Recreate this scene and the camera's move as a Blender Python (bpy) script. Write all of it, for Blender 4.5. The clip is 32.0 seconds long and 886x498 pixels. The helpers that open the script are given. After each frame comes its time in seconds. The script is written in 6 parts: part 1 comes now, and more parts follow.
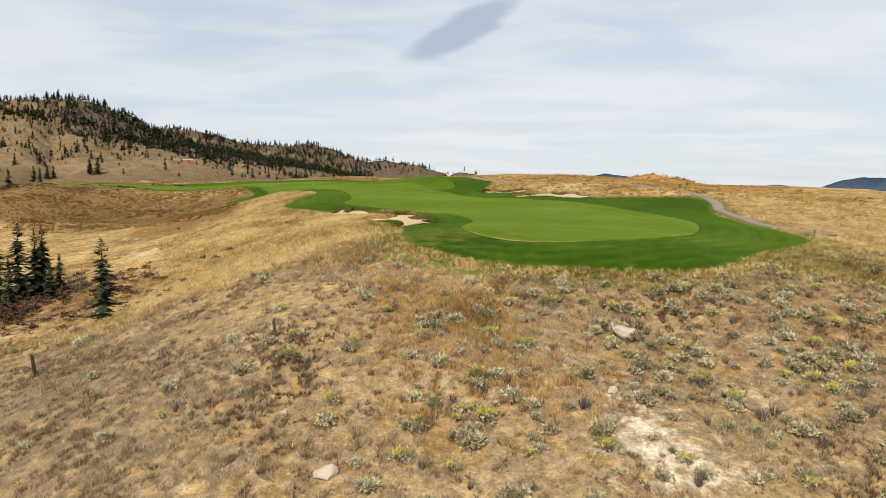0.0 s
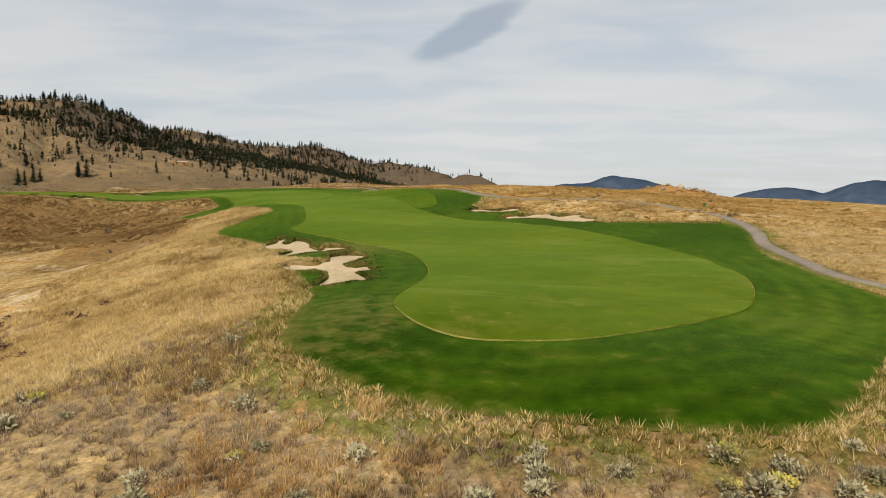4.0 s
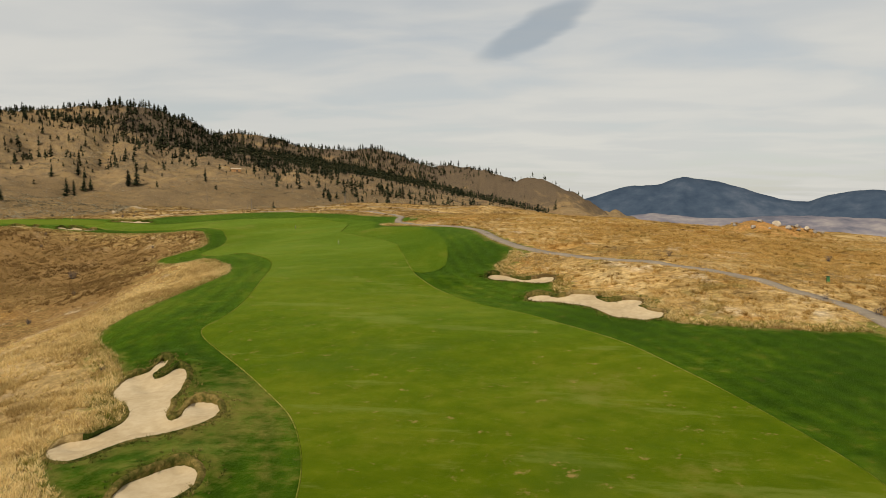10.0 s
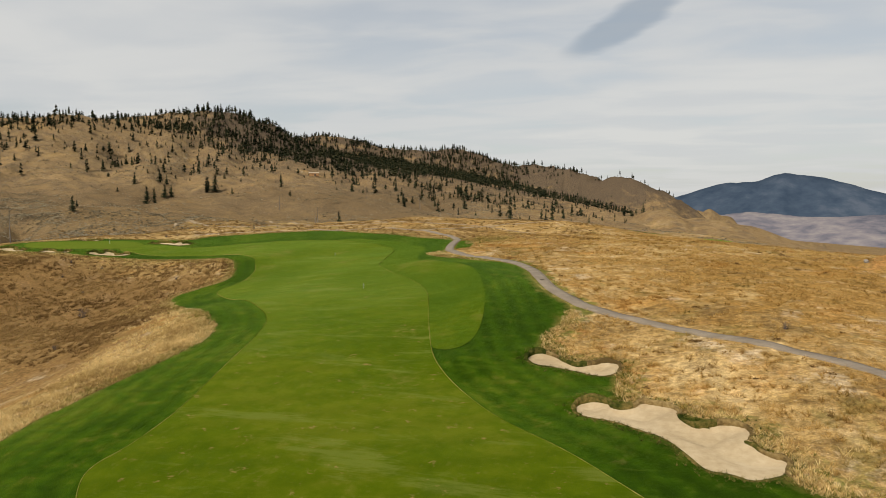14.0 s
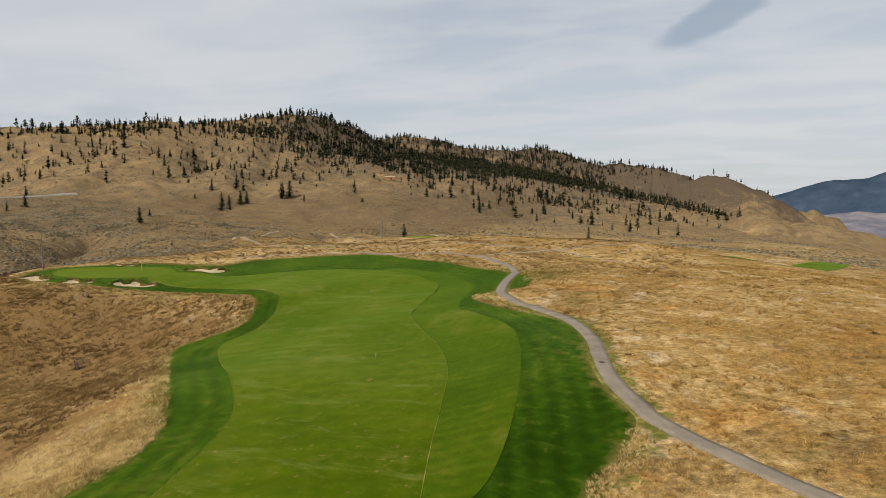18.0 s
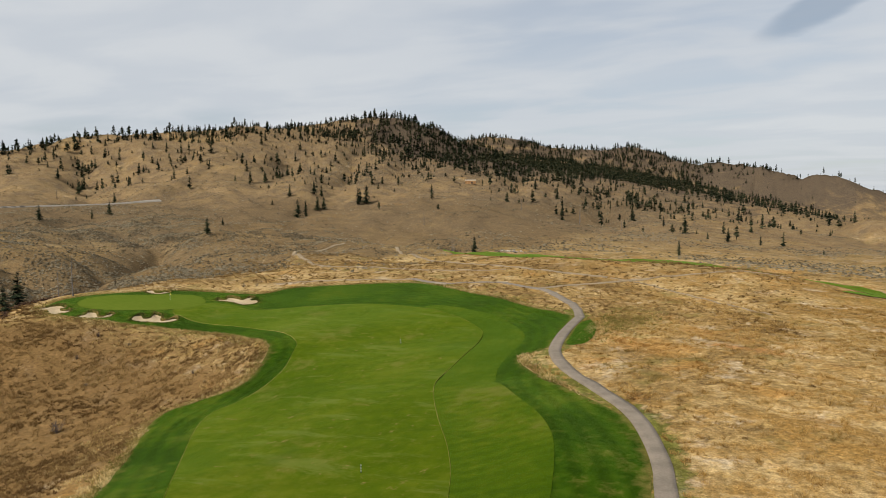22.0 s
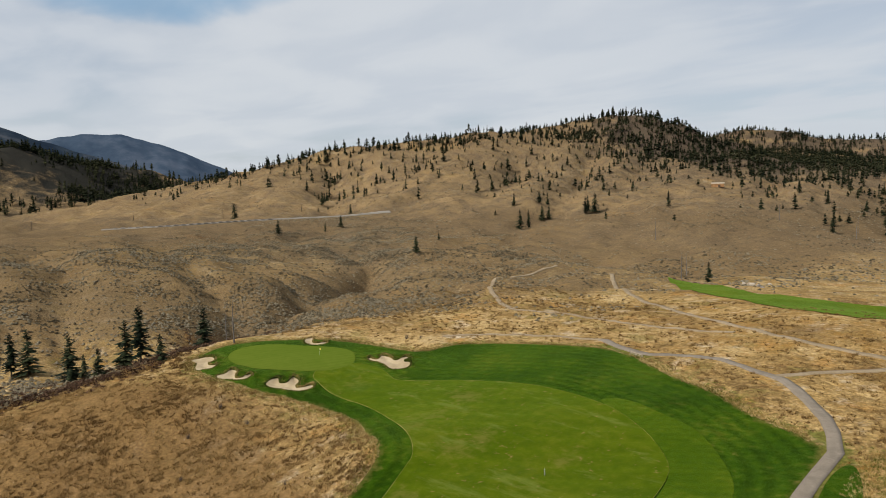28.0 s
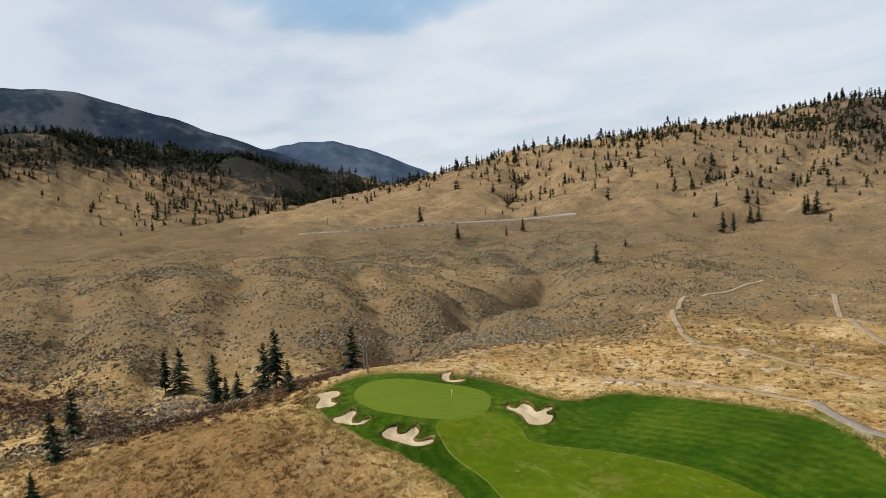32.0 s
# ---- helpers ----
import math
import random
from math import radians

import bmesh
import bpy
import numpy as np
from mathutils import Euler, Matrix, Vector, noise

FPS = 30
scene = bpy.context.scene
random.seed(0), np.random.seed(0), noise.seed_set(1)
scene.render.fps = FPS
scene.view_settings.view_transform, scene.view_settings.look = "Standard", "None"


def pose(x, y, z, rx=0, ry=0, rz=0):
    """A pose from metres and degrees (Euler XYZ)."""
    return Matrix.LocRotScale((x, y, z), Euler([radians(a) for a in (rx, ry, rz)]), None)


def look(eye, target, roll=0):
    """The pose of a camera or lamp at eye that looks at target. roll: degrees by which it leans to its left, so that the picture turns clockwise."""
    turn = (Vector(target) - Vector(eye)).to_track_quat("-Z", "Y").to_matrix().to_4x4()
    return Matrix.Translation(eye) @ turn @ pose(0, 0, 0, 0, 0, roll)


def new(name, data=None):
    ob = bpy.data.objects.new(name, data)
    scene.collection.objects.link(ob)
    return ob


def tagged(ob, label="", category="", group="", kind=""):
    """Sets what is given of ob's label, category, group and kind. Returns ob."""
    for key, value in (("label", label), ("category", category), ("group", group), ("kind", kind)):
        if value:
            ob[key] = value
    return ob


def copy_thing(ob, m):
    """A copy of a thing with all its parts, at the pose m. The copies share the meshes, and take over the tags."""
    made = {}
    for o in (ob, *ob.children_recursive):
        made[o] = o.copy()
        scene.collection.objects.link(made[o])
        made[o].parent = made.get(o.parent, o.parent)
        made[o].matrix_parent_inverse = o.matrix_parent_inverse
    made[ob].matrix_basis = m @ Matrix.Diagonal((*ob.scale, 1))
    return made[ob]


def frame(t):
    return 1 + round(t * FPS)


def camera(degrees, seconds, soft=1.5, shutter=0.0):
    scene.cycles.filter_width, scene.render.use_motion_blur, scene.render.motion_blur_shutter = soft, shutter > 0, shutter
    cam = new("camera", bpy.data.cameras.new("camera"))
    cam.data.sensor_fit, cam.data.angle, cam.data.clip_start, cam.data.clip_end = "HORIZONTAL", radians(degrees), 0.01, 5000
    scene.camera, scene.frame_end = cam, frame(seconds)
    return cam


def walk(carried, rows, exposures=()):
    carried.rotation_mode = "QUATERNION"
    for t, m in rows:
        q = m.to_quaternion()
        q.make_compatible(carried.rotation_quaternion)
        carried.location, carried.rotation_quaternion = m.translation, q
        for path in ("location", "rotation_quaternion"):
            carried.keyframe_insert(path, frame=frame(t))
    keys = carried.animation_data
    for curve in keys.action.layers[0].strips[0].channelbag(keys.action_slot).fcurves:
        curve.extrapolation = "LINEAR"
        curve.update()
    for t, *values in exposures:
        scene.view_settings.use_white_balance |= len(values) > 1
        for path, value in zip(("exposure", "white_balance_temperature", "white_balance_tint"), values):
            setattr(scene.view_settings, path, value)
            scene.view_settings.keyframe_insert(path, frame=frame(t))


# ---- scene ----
cam = camera(64.84, 32.0, 0.85)


def view(x, y, z, yaw, pitch, roll):
    """A camera pose from its place and its heading (degrees to the left of +y), tilt up and lean."""
    a, b = radians(yaw), radians(pitch)
    way = Vector((-math.sin(a) * math.cos(b), math.cos(a) * math.cos(b), math.sin(b)))
    eye = Vector((x, y, z))
    return look(eye, eye + way * 100, roll)


PATH = [
    (0, 0.00, 0.00, 20.00, 1.028, -3.821, 0.027),
    (0.5, 0.92, 4.75, 20.44, 1.081, -3.797, 0.049),
    (1, 1.89, 9.57, 20.90, 1.201, -3.771, 0.074),
    (1.5, 2.76, 14.29, 21.51, 1.256, -3.737, 0.091),
    (2, 3.71, 18.99, 22.28, 1.323, -3.749, 0.114),
    (2.5, 4.68, 23.61, 23.15, 1.375, -3.759, 0.134),
    (3, 5.66, 28.49, 23.89, 1.487, -3.766, 0.154),
    (3.5, 6.56, 33.42, 24.64, 1.536, -3.765, 0.174),
    (5.5, 10.11, 51.68, 29.10, 1.851, -3.711, 0.405),
    (6, 11.03, 56.46, 30.24, 2.033, -3.731, 0.417),
    (6.5, 12.00, 61.02, 31.32, 2.273, -3.728, 0.415),
    (7, 12.84, 65.52, 32.40, 2.411, -3.715, 0.407),
    (7.5, 13.72, 70.25, 33.47, 2.664, -3.702, 0.394),
    (8, 14.55, 74.87, 34.51, 3.394, -3.697, 0.391),
    (8.5, 15.56, 79.28, 35.69, 4.298, -3.718, 0.403),
    (9, 16.49, 83.82, 36.88, 5.168, -3.731, 0.408),
    (9.5, 17.20, 88.66, 38.06, 6.053, -3.775, 0.386),
    (10, 17.80, 93.58, 39.00, 6.931, -3.789, 0.347),
    (10.5, 18.46, 98.40, 40.08, 7.822, -3.831, 0.297),
    (11, 19.22, 103.13, 41.20, 8.725, -3.844, 0.260),
    (11.5, 19.82, 107.63, 42.41, 9.582, -3.885, 0.219),
    (12, 20.31, 112.42, 43.46, 10.455, -3.921, 0.171),
    (12.5, 20.77, 117.18, 44.64, 11.291, -3.961, 0.128),
    (13, 21.34, 122.23, 45.70, 12.194, -3.965, 0.080),
    (13.5, 21.84, 127.36, 46.77, 13.057, -3.962, 0.045),
    (14, 22.44, 132.29, 47.94, 13.954, -3.984, 0.016),
    (14.5, 22.86, 137.61, 48.91, 14.827, -4.006, -0.011),
    (16.5, 23.07, 156.06, 54.04, 18.246, -4.063, -0.160),
    (17, 23.00, 161.23, 55.23, 19.140, -4.073, -0.171),
    (17.5, 22.92, 166.27, 56.36, 20.036, -4.104, -0.172),
    (18, 22.78, 171.29, 57.47, 20.915, -4.140, -0.179),
    (18.5, 22.50, 176.34, 58.39, 21.789, -4.151, -0.203),
    (19, 22.27, 181.35, 59.41, 22.670, -4.164, -0.225),
    (19.5, 22.07, 186.29, 60.35, 23.616, -4.169, -0.240),
    (20, 21.60, 191.21, 61.32, 24.486, -4.160, -0.267),
    (20.5, 21.09, 196.46, 62.21, 25.376, -4.159, -0.290),
    (21, 20.70, 200.97, 63.39, 26.292, -4.155, -0.321),
    (21.5, 20.44, 205.44, 64.63, 27.229, -4.181, -0.341),
    (22, 20.01, 210.05, 65.77, 28.245, -4.192, -0.345),
    (22.5, 19.49, 214.56, 66.74, 29.277, -4.177, -0.339),
    (23, 18.53, 219.23, 67.97, 30.308, -4.198, -0.349),
    (23.5, 17.93, 223.75, 69.04, 31.383, -4.191, -0.374),
    (24, 16.81, 228.48, 70.08, 32.449, -4.199, -0.413),
    (24.5, 15.70, 233.53, 70.96, 33.843, -4.183, -0.466),
    (26.5, 11.07, 252.34, 75.41, 41.727, -4.140, -0.859),
    (27, 9.74, 256.84, 76.59, 43.862, -4.109, -0.987),
    (27.5, 7.96, 261.50, 77.64, 45.989, -4.088, -1.107),
    (28, 6.39, 265.91, 78.77, 48.164, -4.082, -1.208),
    (28.5, 4.89, 270.13, 79.88, 50.368, -4.072, -1.313),
    (29, 3.71, 274.24, 81.04, 52.576, -4.042, -1.429),
    (29.5, 1.46, 278.64, 82.13, 54.796, -4.023, -1.530),
    (30, -1.21, 283.12, 83.10, 56.974, -4.010, -1.630),
    (30.5, -4.12, 287.40, 83.82, 59.082, -3.971, -1.731),
    (31, -7.17, 291.63, 84.12, 60.920, -3.916, -1.839),
    (31.5, -10.26, 295.83, 84.08, 62.675, -3.882, -1.963),
    (32, -13.78, 300.00, 83.77, 64.343, -3.814, -2.090),
]
EXPOSURES = [(0, 0.34, 6450, 10), (2.0, 0.31, 6500, 10), (3.0, 0.2, 6500, 10), (6, 0.02, 7250, 9), (11.5, 0.0, 7250, 9), (14, 0.02, 6900, 10), (17, 0.0, 6550, 10), (24, 0.03, 6400, 10), (28, 0.03, 6300, 10), (30, 0.06, 6230, 10), (32, 0.24, 6150, 10)]
walk(cam, [(t, view(*p)) for t, *p in PATH], EXPOSURES)

# ---- sky and sun ----
SUN_WAY = Vector((0.22, 0.73, -0.645)).normalized()   # the way the light travels
world = bpy.data.worlds.new("sky")
scene.world = world
world.use_nodes = True
SKY_STRENGTH, CLOUD_LIGHT = 0.09, 8.5


def sky_nodes():
    tree = world.node_tree
    nodes, links = tree.nodes, tree.links
    nodes.clear()

    def node(kind, **values):
        made = nodes.new(kind)
        for key, value in values.items():
            made.inputs[key].default_value = value
        return made

    def sums(operation, a, b=None):
        made = nodes.new("ShaderNodeMath")
        made.operation, made.use_clamp = operation, False
        for n, v in enumerate((a, b)):
            if v is None:
                continue
            if isinstance(v, (int, float)):
                made.inputs[n].default_value = v
            else:
                links.new(v, made.inputs[n])
        return made.outputs[0]

    def ramp(value, low, high):
        made = nodes.new("ShaderNodeMapRange")
        made.interpolation_type = "SMOOTHSTEP"
        made.inputs["From Min"].default_value, made.inputs["From Max"].default_value = low, high
        links.new(value, made.inputs["Value"])
        return made.outputs[0]

    def along(axis):
        made = nodes.new("ShaderNodeVectorMath")
        made.operation = "DOT_PRODUCT"
        links.new(coords.outputs["Generated"], made.inputs[0])
        made.inputs[1].default_value = axis
        return made.outputs["Value"]

    def blend(factor, a, b):
        made = nodes.new("ShaderNodeMix")
        made.data_type = "RGBA"
        if isinstance(factor, float):
            made.inputs[0].default_value = factor
        else:
            links.new(factor, made.inputs[0])
        for n, v in ((6, a), (7, b)):
            if isinstance(v, tuple):
                made.inputs[n].default_value = (*v, 1)
            else:
                links.new(v, made.inputs[n])
        return made.outputs[2]

    coords = nodes.new("ShaderNodeTexCoord")
    air = nodes.new("ShaderNodeTexSky")
    air.sky_type, air.sun_disc = "NISHITA", False
    air.sun_elevation = math.asin(-SUN_WAY.z)
    air.sun_rotation = math.atan2(-SUN_WAY.x, -SUN_WAY.y)
    split = nodes.new("ShaderNodeSeparateXYZ")
    links.new(coords.outputs["Generated"], split.inputs[0])
    up = sums("ADD", sums("MAXIMUM", split.outputs[2], 0.0), 0.09)
    flat = nodes.new("ShaderNodeCombineXYZ")
    links.new(sums("DIVIDE", split.outputs[0], up), flat.inputs[0])
    links.new(sums("DIVIDE", split.outputs[1], up), flat.inputs[1])
    broad = node("ShaderNodeTexNoise", Scale=0.5, Detail=4.0, Roughness=0.45, Distortion=0.5)
    fine = node("ShaderNodeTexNoise", Scale=1.3, Detail=5.0, Roughness=0.48, Distortion=0.3)
    squash = nodes.new("ShaderNodeMapping")
    squash.inputs["Scale"].default_value = (0.8, 1.3, 1)
    squash.inputs["Rotation"].default_value = (0, 0, 0.5)
    links.new(flat.outputs[0], squash.inputs[0])
    links.new(squash.outputs[0], broad.inputs["Vector"])
    links.new(squash.outputs[0], fine.inputs["Vector"])
    # open blue: one long gap high over the valley, thin cloud elsewhere
    gap_mid = Vector((-0.905, 0.325, 0.285)).normalized()
    gap_side = Vector((0.34, 0.94, 0.0)).normalized()
    gap_up = gap_mid.cross(gap_side).normalized()
    ragged = sums("MULTIPLY", sums("SUBTRACT", fine.outputs[0], 0.5), 0.16)
    gu = sums("DIVIDE", along(gap_side), 0.17)
    gv = sums("DIVIDE", sums("ADD", along(gap_up), ragged), 0.042)
    gap_ring = sums("ADD", sums("MULTIPLY", gu, gu), sums("MULTIPLY", gv, gv))
    gap = sums("MULTIPLY", sums("MULTIPLY", ramp(gap_ring, 1.5, 0.1), ramp(along(gap_mid), 0.8, 0.9)), 0.8)
    thin = sums("MULTIPLY", ramp(fine.outputs[0], 0.60, 0.36), ramp(broad.outputs[0], 0.60, 0.38))
    cover = sums("SUBTRACT", 0.92, sums("MULTIPLY", thin, 0.28))
    shade = blend(ramp(fine.outputs[0], 0.38, 0.62), (0.77, 0.81, 0.855), (0.86, 0.885, 0.905))
    shade = blend(ramp(broad.outputs[0], 0.35, 0.62), (0.77, 0.81, 0.855), shade)
    # one long grey lens of cloud
    long_axis = Vector((0.134, -0.0157, 0.0625)).normalized()
    mid = Vector((0.0066, 0.9718, 0.2358))
    short_axis = mid.cross(long_axis).normalized()
    wobble = sums("MULTIPLY", sums("SUBTRACT", fine.outputs[0], 0.5), 0.055)
    u = sums("DIVIDE", sums("SUBTRACT", along(long_axis), mid.dot(long_axis)), 0.088)
    v = sums("DIVIDE", sums("ADD", sums("SUBTRACT", along(short_axis), mid.dot(short_axis)), wobble), 0.022)
    ring = sums("ADD", sums("MULTIPLY", u, u), sums("MULTIPLY", v, v))
    front = ramp(along(mid), 0.8, 0.9)
    lens = sums("MULTIPLY", sums("MULTIPLY", ramp(ring, 1.35, 0.35), front), 0.75)
    shade = blend(lens, shade, (0.42, 0.50, 0.60))
    shade = blend(gap, shade, (0.30, 0.52, 0.74))
    scaled = nodes.new("ShaderNodeVectorMath")
    scaled.operation = "SCALE"
    links.new(shade, scaled.inputs[0])
    scaled.inputs["Scale"].default_value = CLOUD_LIGHT
    both = blend(cover, air.outputs[0], scaled.outputs[0])
    back = nodes.new("ShaderNodeBackground")
    back.inputs["Strength"].default_value = SKY_STRENGTH
    links.new(both, back.inputs[0])
    out = nodes.new("ShaderNodeOutputWorld")
    links.new(back.outputs[0], out.inputs[0])


sky_nodes()
sun = new("sun", bpy.data.lights.new("sun", "SUN"))
sun.data.energy, sun.data.angle, sun.data.color = 3.9, radians(2.0), (1.0, 0.94, 0.83)
sun.matrix_basis = look((0, 0, 300), Vector((0, 0, 300)) + SUN_WAY * 10)


# ---- materials ----
def material(name, colours, scales=(0.2, 3.0), rough=0.9, bump=0.0, bump_scale=8.0, metal=0.0, island=0.0, spec=0.2, bands=None,
             by_object=0.0, span=0.2, patches=()):
    """A surface whose colour runs between the given ones by noise at two scales, in metres."""
    made = bpy.data.materials.new(name)
    made.use_nodes = True
    nodes, links = made.node_tree.nodes, made.node_tree.links
    face = nodes["Principled BSDF"]
    face.inputs["Roughness"].default_value, face.inputs["Metallic"].default_value = rough, metal
    face.inputs["Specular IOR Level"].default_value = spec
    where = nodes.new("ShaderNodeNewGeometry")
    coarse, fine = (nodes.new("ShaderNodeTexNoise") for _ in range(2))
    for one, scale in ((coarse, scales[0]), (fine, scales[1])):
        one.inputs["Scale"].default_value, one.inputs["Detail"].default_value = scale, 5
        one.inputs["Roughness"].default_value = 0.6
        links.new(where.outputs["Position"], one.inputs["Vector"])
    mixed = nodes.new("ShaderNodeMath")
    mixed.operation = "MULTIPLY_ADD"
    links.new(coarse.outputs[0], mixed.inputs[0])
    mixed.inputs[1].default_value = 0.6
    half = nodes.new("ShaderNodeMath")
    half.operation = "MULTIPLY"
    links.new(fine.outputs[0], half.inputs[0])
    half.inputs[1].default_value = 0.4
    links.new(half.outputs[0], mixed.inputs[2])
    value = mixed.outputs[0]
    for amount, source in ((island, where.outputs["Random Per Island"]), (by_object, None)):
        if amount:
            if source is None:
                source = nodes.new("ShaderNodeObjectInfo").outputs["Random"]
            shift = nodes.new("ShaderNodeMath")
            shift.operation = "MULTIPLY_ADD"
            links.new(source, shift.inputs[0])
            shift.inputs[1].default_value = amount
            links.new(value, shift.inputs[2])
            less = nodes.new("ShaderNodeMath")
            less.operation = "SUBTRACT"
            links.new(shift.outputs[0], less.inputs[0])
            less.inputs[1].default_value = amount / 2
            value = less.outputs[0]
    ramp = nodes.new("ShaderNodeValToRGB")
    stops = ramp.color_ramp.elements
    while len(stops) < len(colours):
        stops.new(0.5)
    for n, colour in enumerate(colours):
        stops[n].position = 0.5 + span * (n / max(1, len(colours) - 1) - 0.5)
        stops[n].color = (*colour, 1)
    links.new(value, ramp.inputs[0])
    colour = ramp.outputs[0]
    if bands:
        # mown stripes: turn (degrees), wavelength in metres, strength
        turn, wide, strength = bands
        turned = nodes.new("ShaderNodeMapping")
        turned.inputs["Rotation"].default_value = (0, 0, radians(turn))
        links.new(where.outputs["Position"], turned.inputs[0])
        wave = nodes.new("ShaderNodeTexWave")
        wave.inputs["Scale"].default_value = 0.314 / wide
        wave.inputs["Distortion"].default_value, wave.inputs["Detail"].default_value = 1.2, 2.0
        wave.inputs["Detail Scale"].default_value = 0.6
        links.new(turned.outputs[0], wave.inputs["Vector"])
        grade = nodes.new("ShaderNodeHueSaturation")
        ease = nodes.new("ShaderNodeMapRange")
        ease.inputs["To Min"].default_value, ease.inputs["To Max"].default_value = 1 - strength, 1 + strength
        links.new(wave.outputs["Fac"], ease.inputs["Value"])
        links.new(ease.outputs[0], grade.inputs["Value"])
        links.new(colour, grade.inputs["Color"])
        colour = grade.outputs[0]
    for tint, scale, start, most, *stretch in patches:
        # worn or weedy patches with ragged edges
        blot = nodes.new("ShaderNodeTexNoise")
        blot.inputs["Scale"].default_value, blot.inputs["Detail"].default_value = scale, 8
        blot.inputs["Roughness"].default_value = 0.7
        links.new(where.outputs["Position"], blot.inputs["Vector"])
        if stretch:
            # streaks: turn (degrees), and the scale along and across
            turned = nodes.new("ShaderNodeMapping")
            turned.inputs["Rotation"].default_value, turned.inputs["Scale"].default_value = (0, 0, radians(stretch[0][0])), (*stretch[0][1:], 1)
            links.new(where.outputs["Position"], turned.inputs[0])
            links.new(turned.outputs[0], blot.inputs["Vector"])
        amount = nodes.new("ShaderNodeMapRange")
        amount.interpolation_type = "SMOOTHSTEP"
        amount.inputs["From Min"].default_value, amount.inputs["From Max"].default_value = start, start + 0.12
        amount.inputs["To Max"].default_value = most
        links.new(blot.outputs[0], amount.inputs["Value"])
        mix = nodes.new("ShaderNodeMix")
        mix.data_type = "RGBA"
        links.new(amount.outputs[0], mix.inputs[0])
        links.new(colour, mix.inputs[6])
        mix.inputs[7].default_value = (*tint, 1)
        colour = mix.outputs[2]
    links.new(colour, face.inputs["Base Color"])
    if bump:
        grain = nodes.new("ShaderNodeTexNoise")
        grain.inputs["Scale"].default_value, grain.inputs["Detail"].default_value = bump_scale, 6
        links.new(where.outputs["Position"], grain.inputs["Vector"])
        relief = nodes.new("ShaderNodeBump")
        relief.inputs["Strength"].default_value, relief.inputs["Distance"].default_value = bump, 0.3
        links.new(grain.outputs[0], relief.inputs["Height"])
        links.new(relief.outputs[0], face.inputs["Normal"])
    return made


def grassy(made, share=0.35):
    """Thin dry blades and leaves let part of the light through."""
    nodes, links = made.node_tree.nodes, made.node_tree.links
    face = nodes["Principled BSDF"]
    leaf, both = nodes.new("ShaderNodeBsdfTranslucent"), nodes.new("ShaderNodeMixShader")
    links.new(face.inputs["Base Color"].links[0].from_socket, leaf.inputs[0])
    both.inputs[0].default_value = share
    links.new(face.outputs[0], both.inputs[1])
    links.new(leaf.outputs[0], both.inputs[2])
    links.new(both.outputs[0], nodes["Material Output"].inputs[0])
    return made


def turf_sheen(made, amount):
    face = made.node_tree.nodes["Principled BSDF"]
    face.inputs["Sheen Weight"].default_value, face.inputs["Sheen Roughness"].default_value = amount, 0.28
    face.inputs["Sheen Tint"].default_value = (0.55, 0.9, 0.18, 1)
    return made


MOTTLE = [((0.17, 0.135, 0.04), 0.07, 0.54, 0.7), ((0.50, 0.40, 0.27), 0.085, 0.54, 0.7), ((0.40, 0.205, 0.055), 0.055, 0.54, 0.65),
          ((0.11, 0.066, 0.03), 0.22, 0.56, 0.6)]


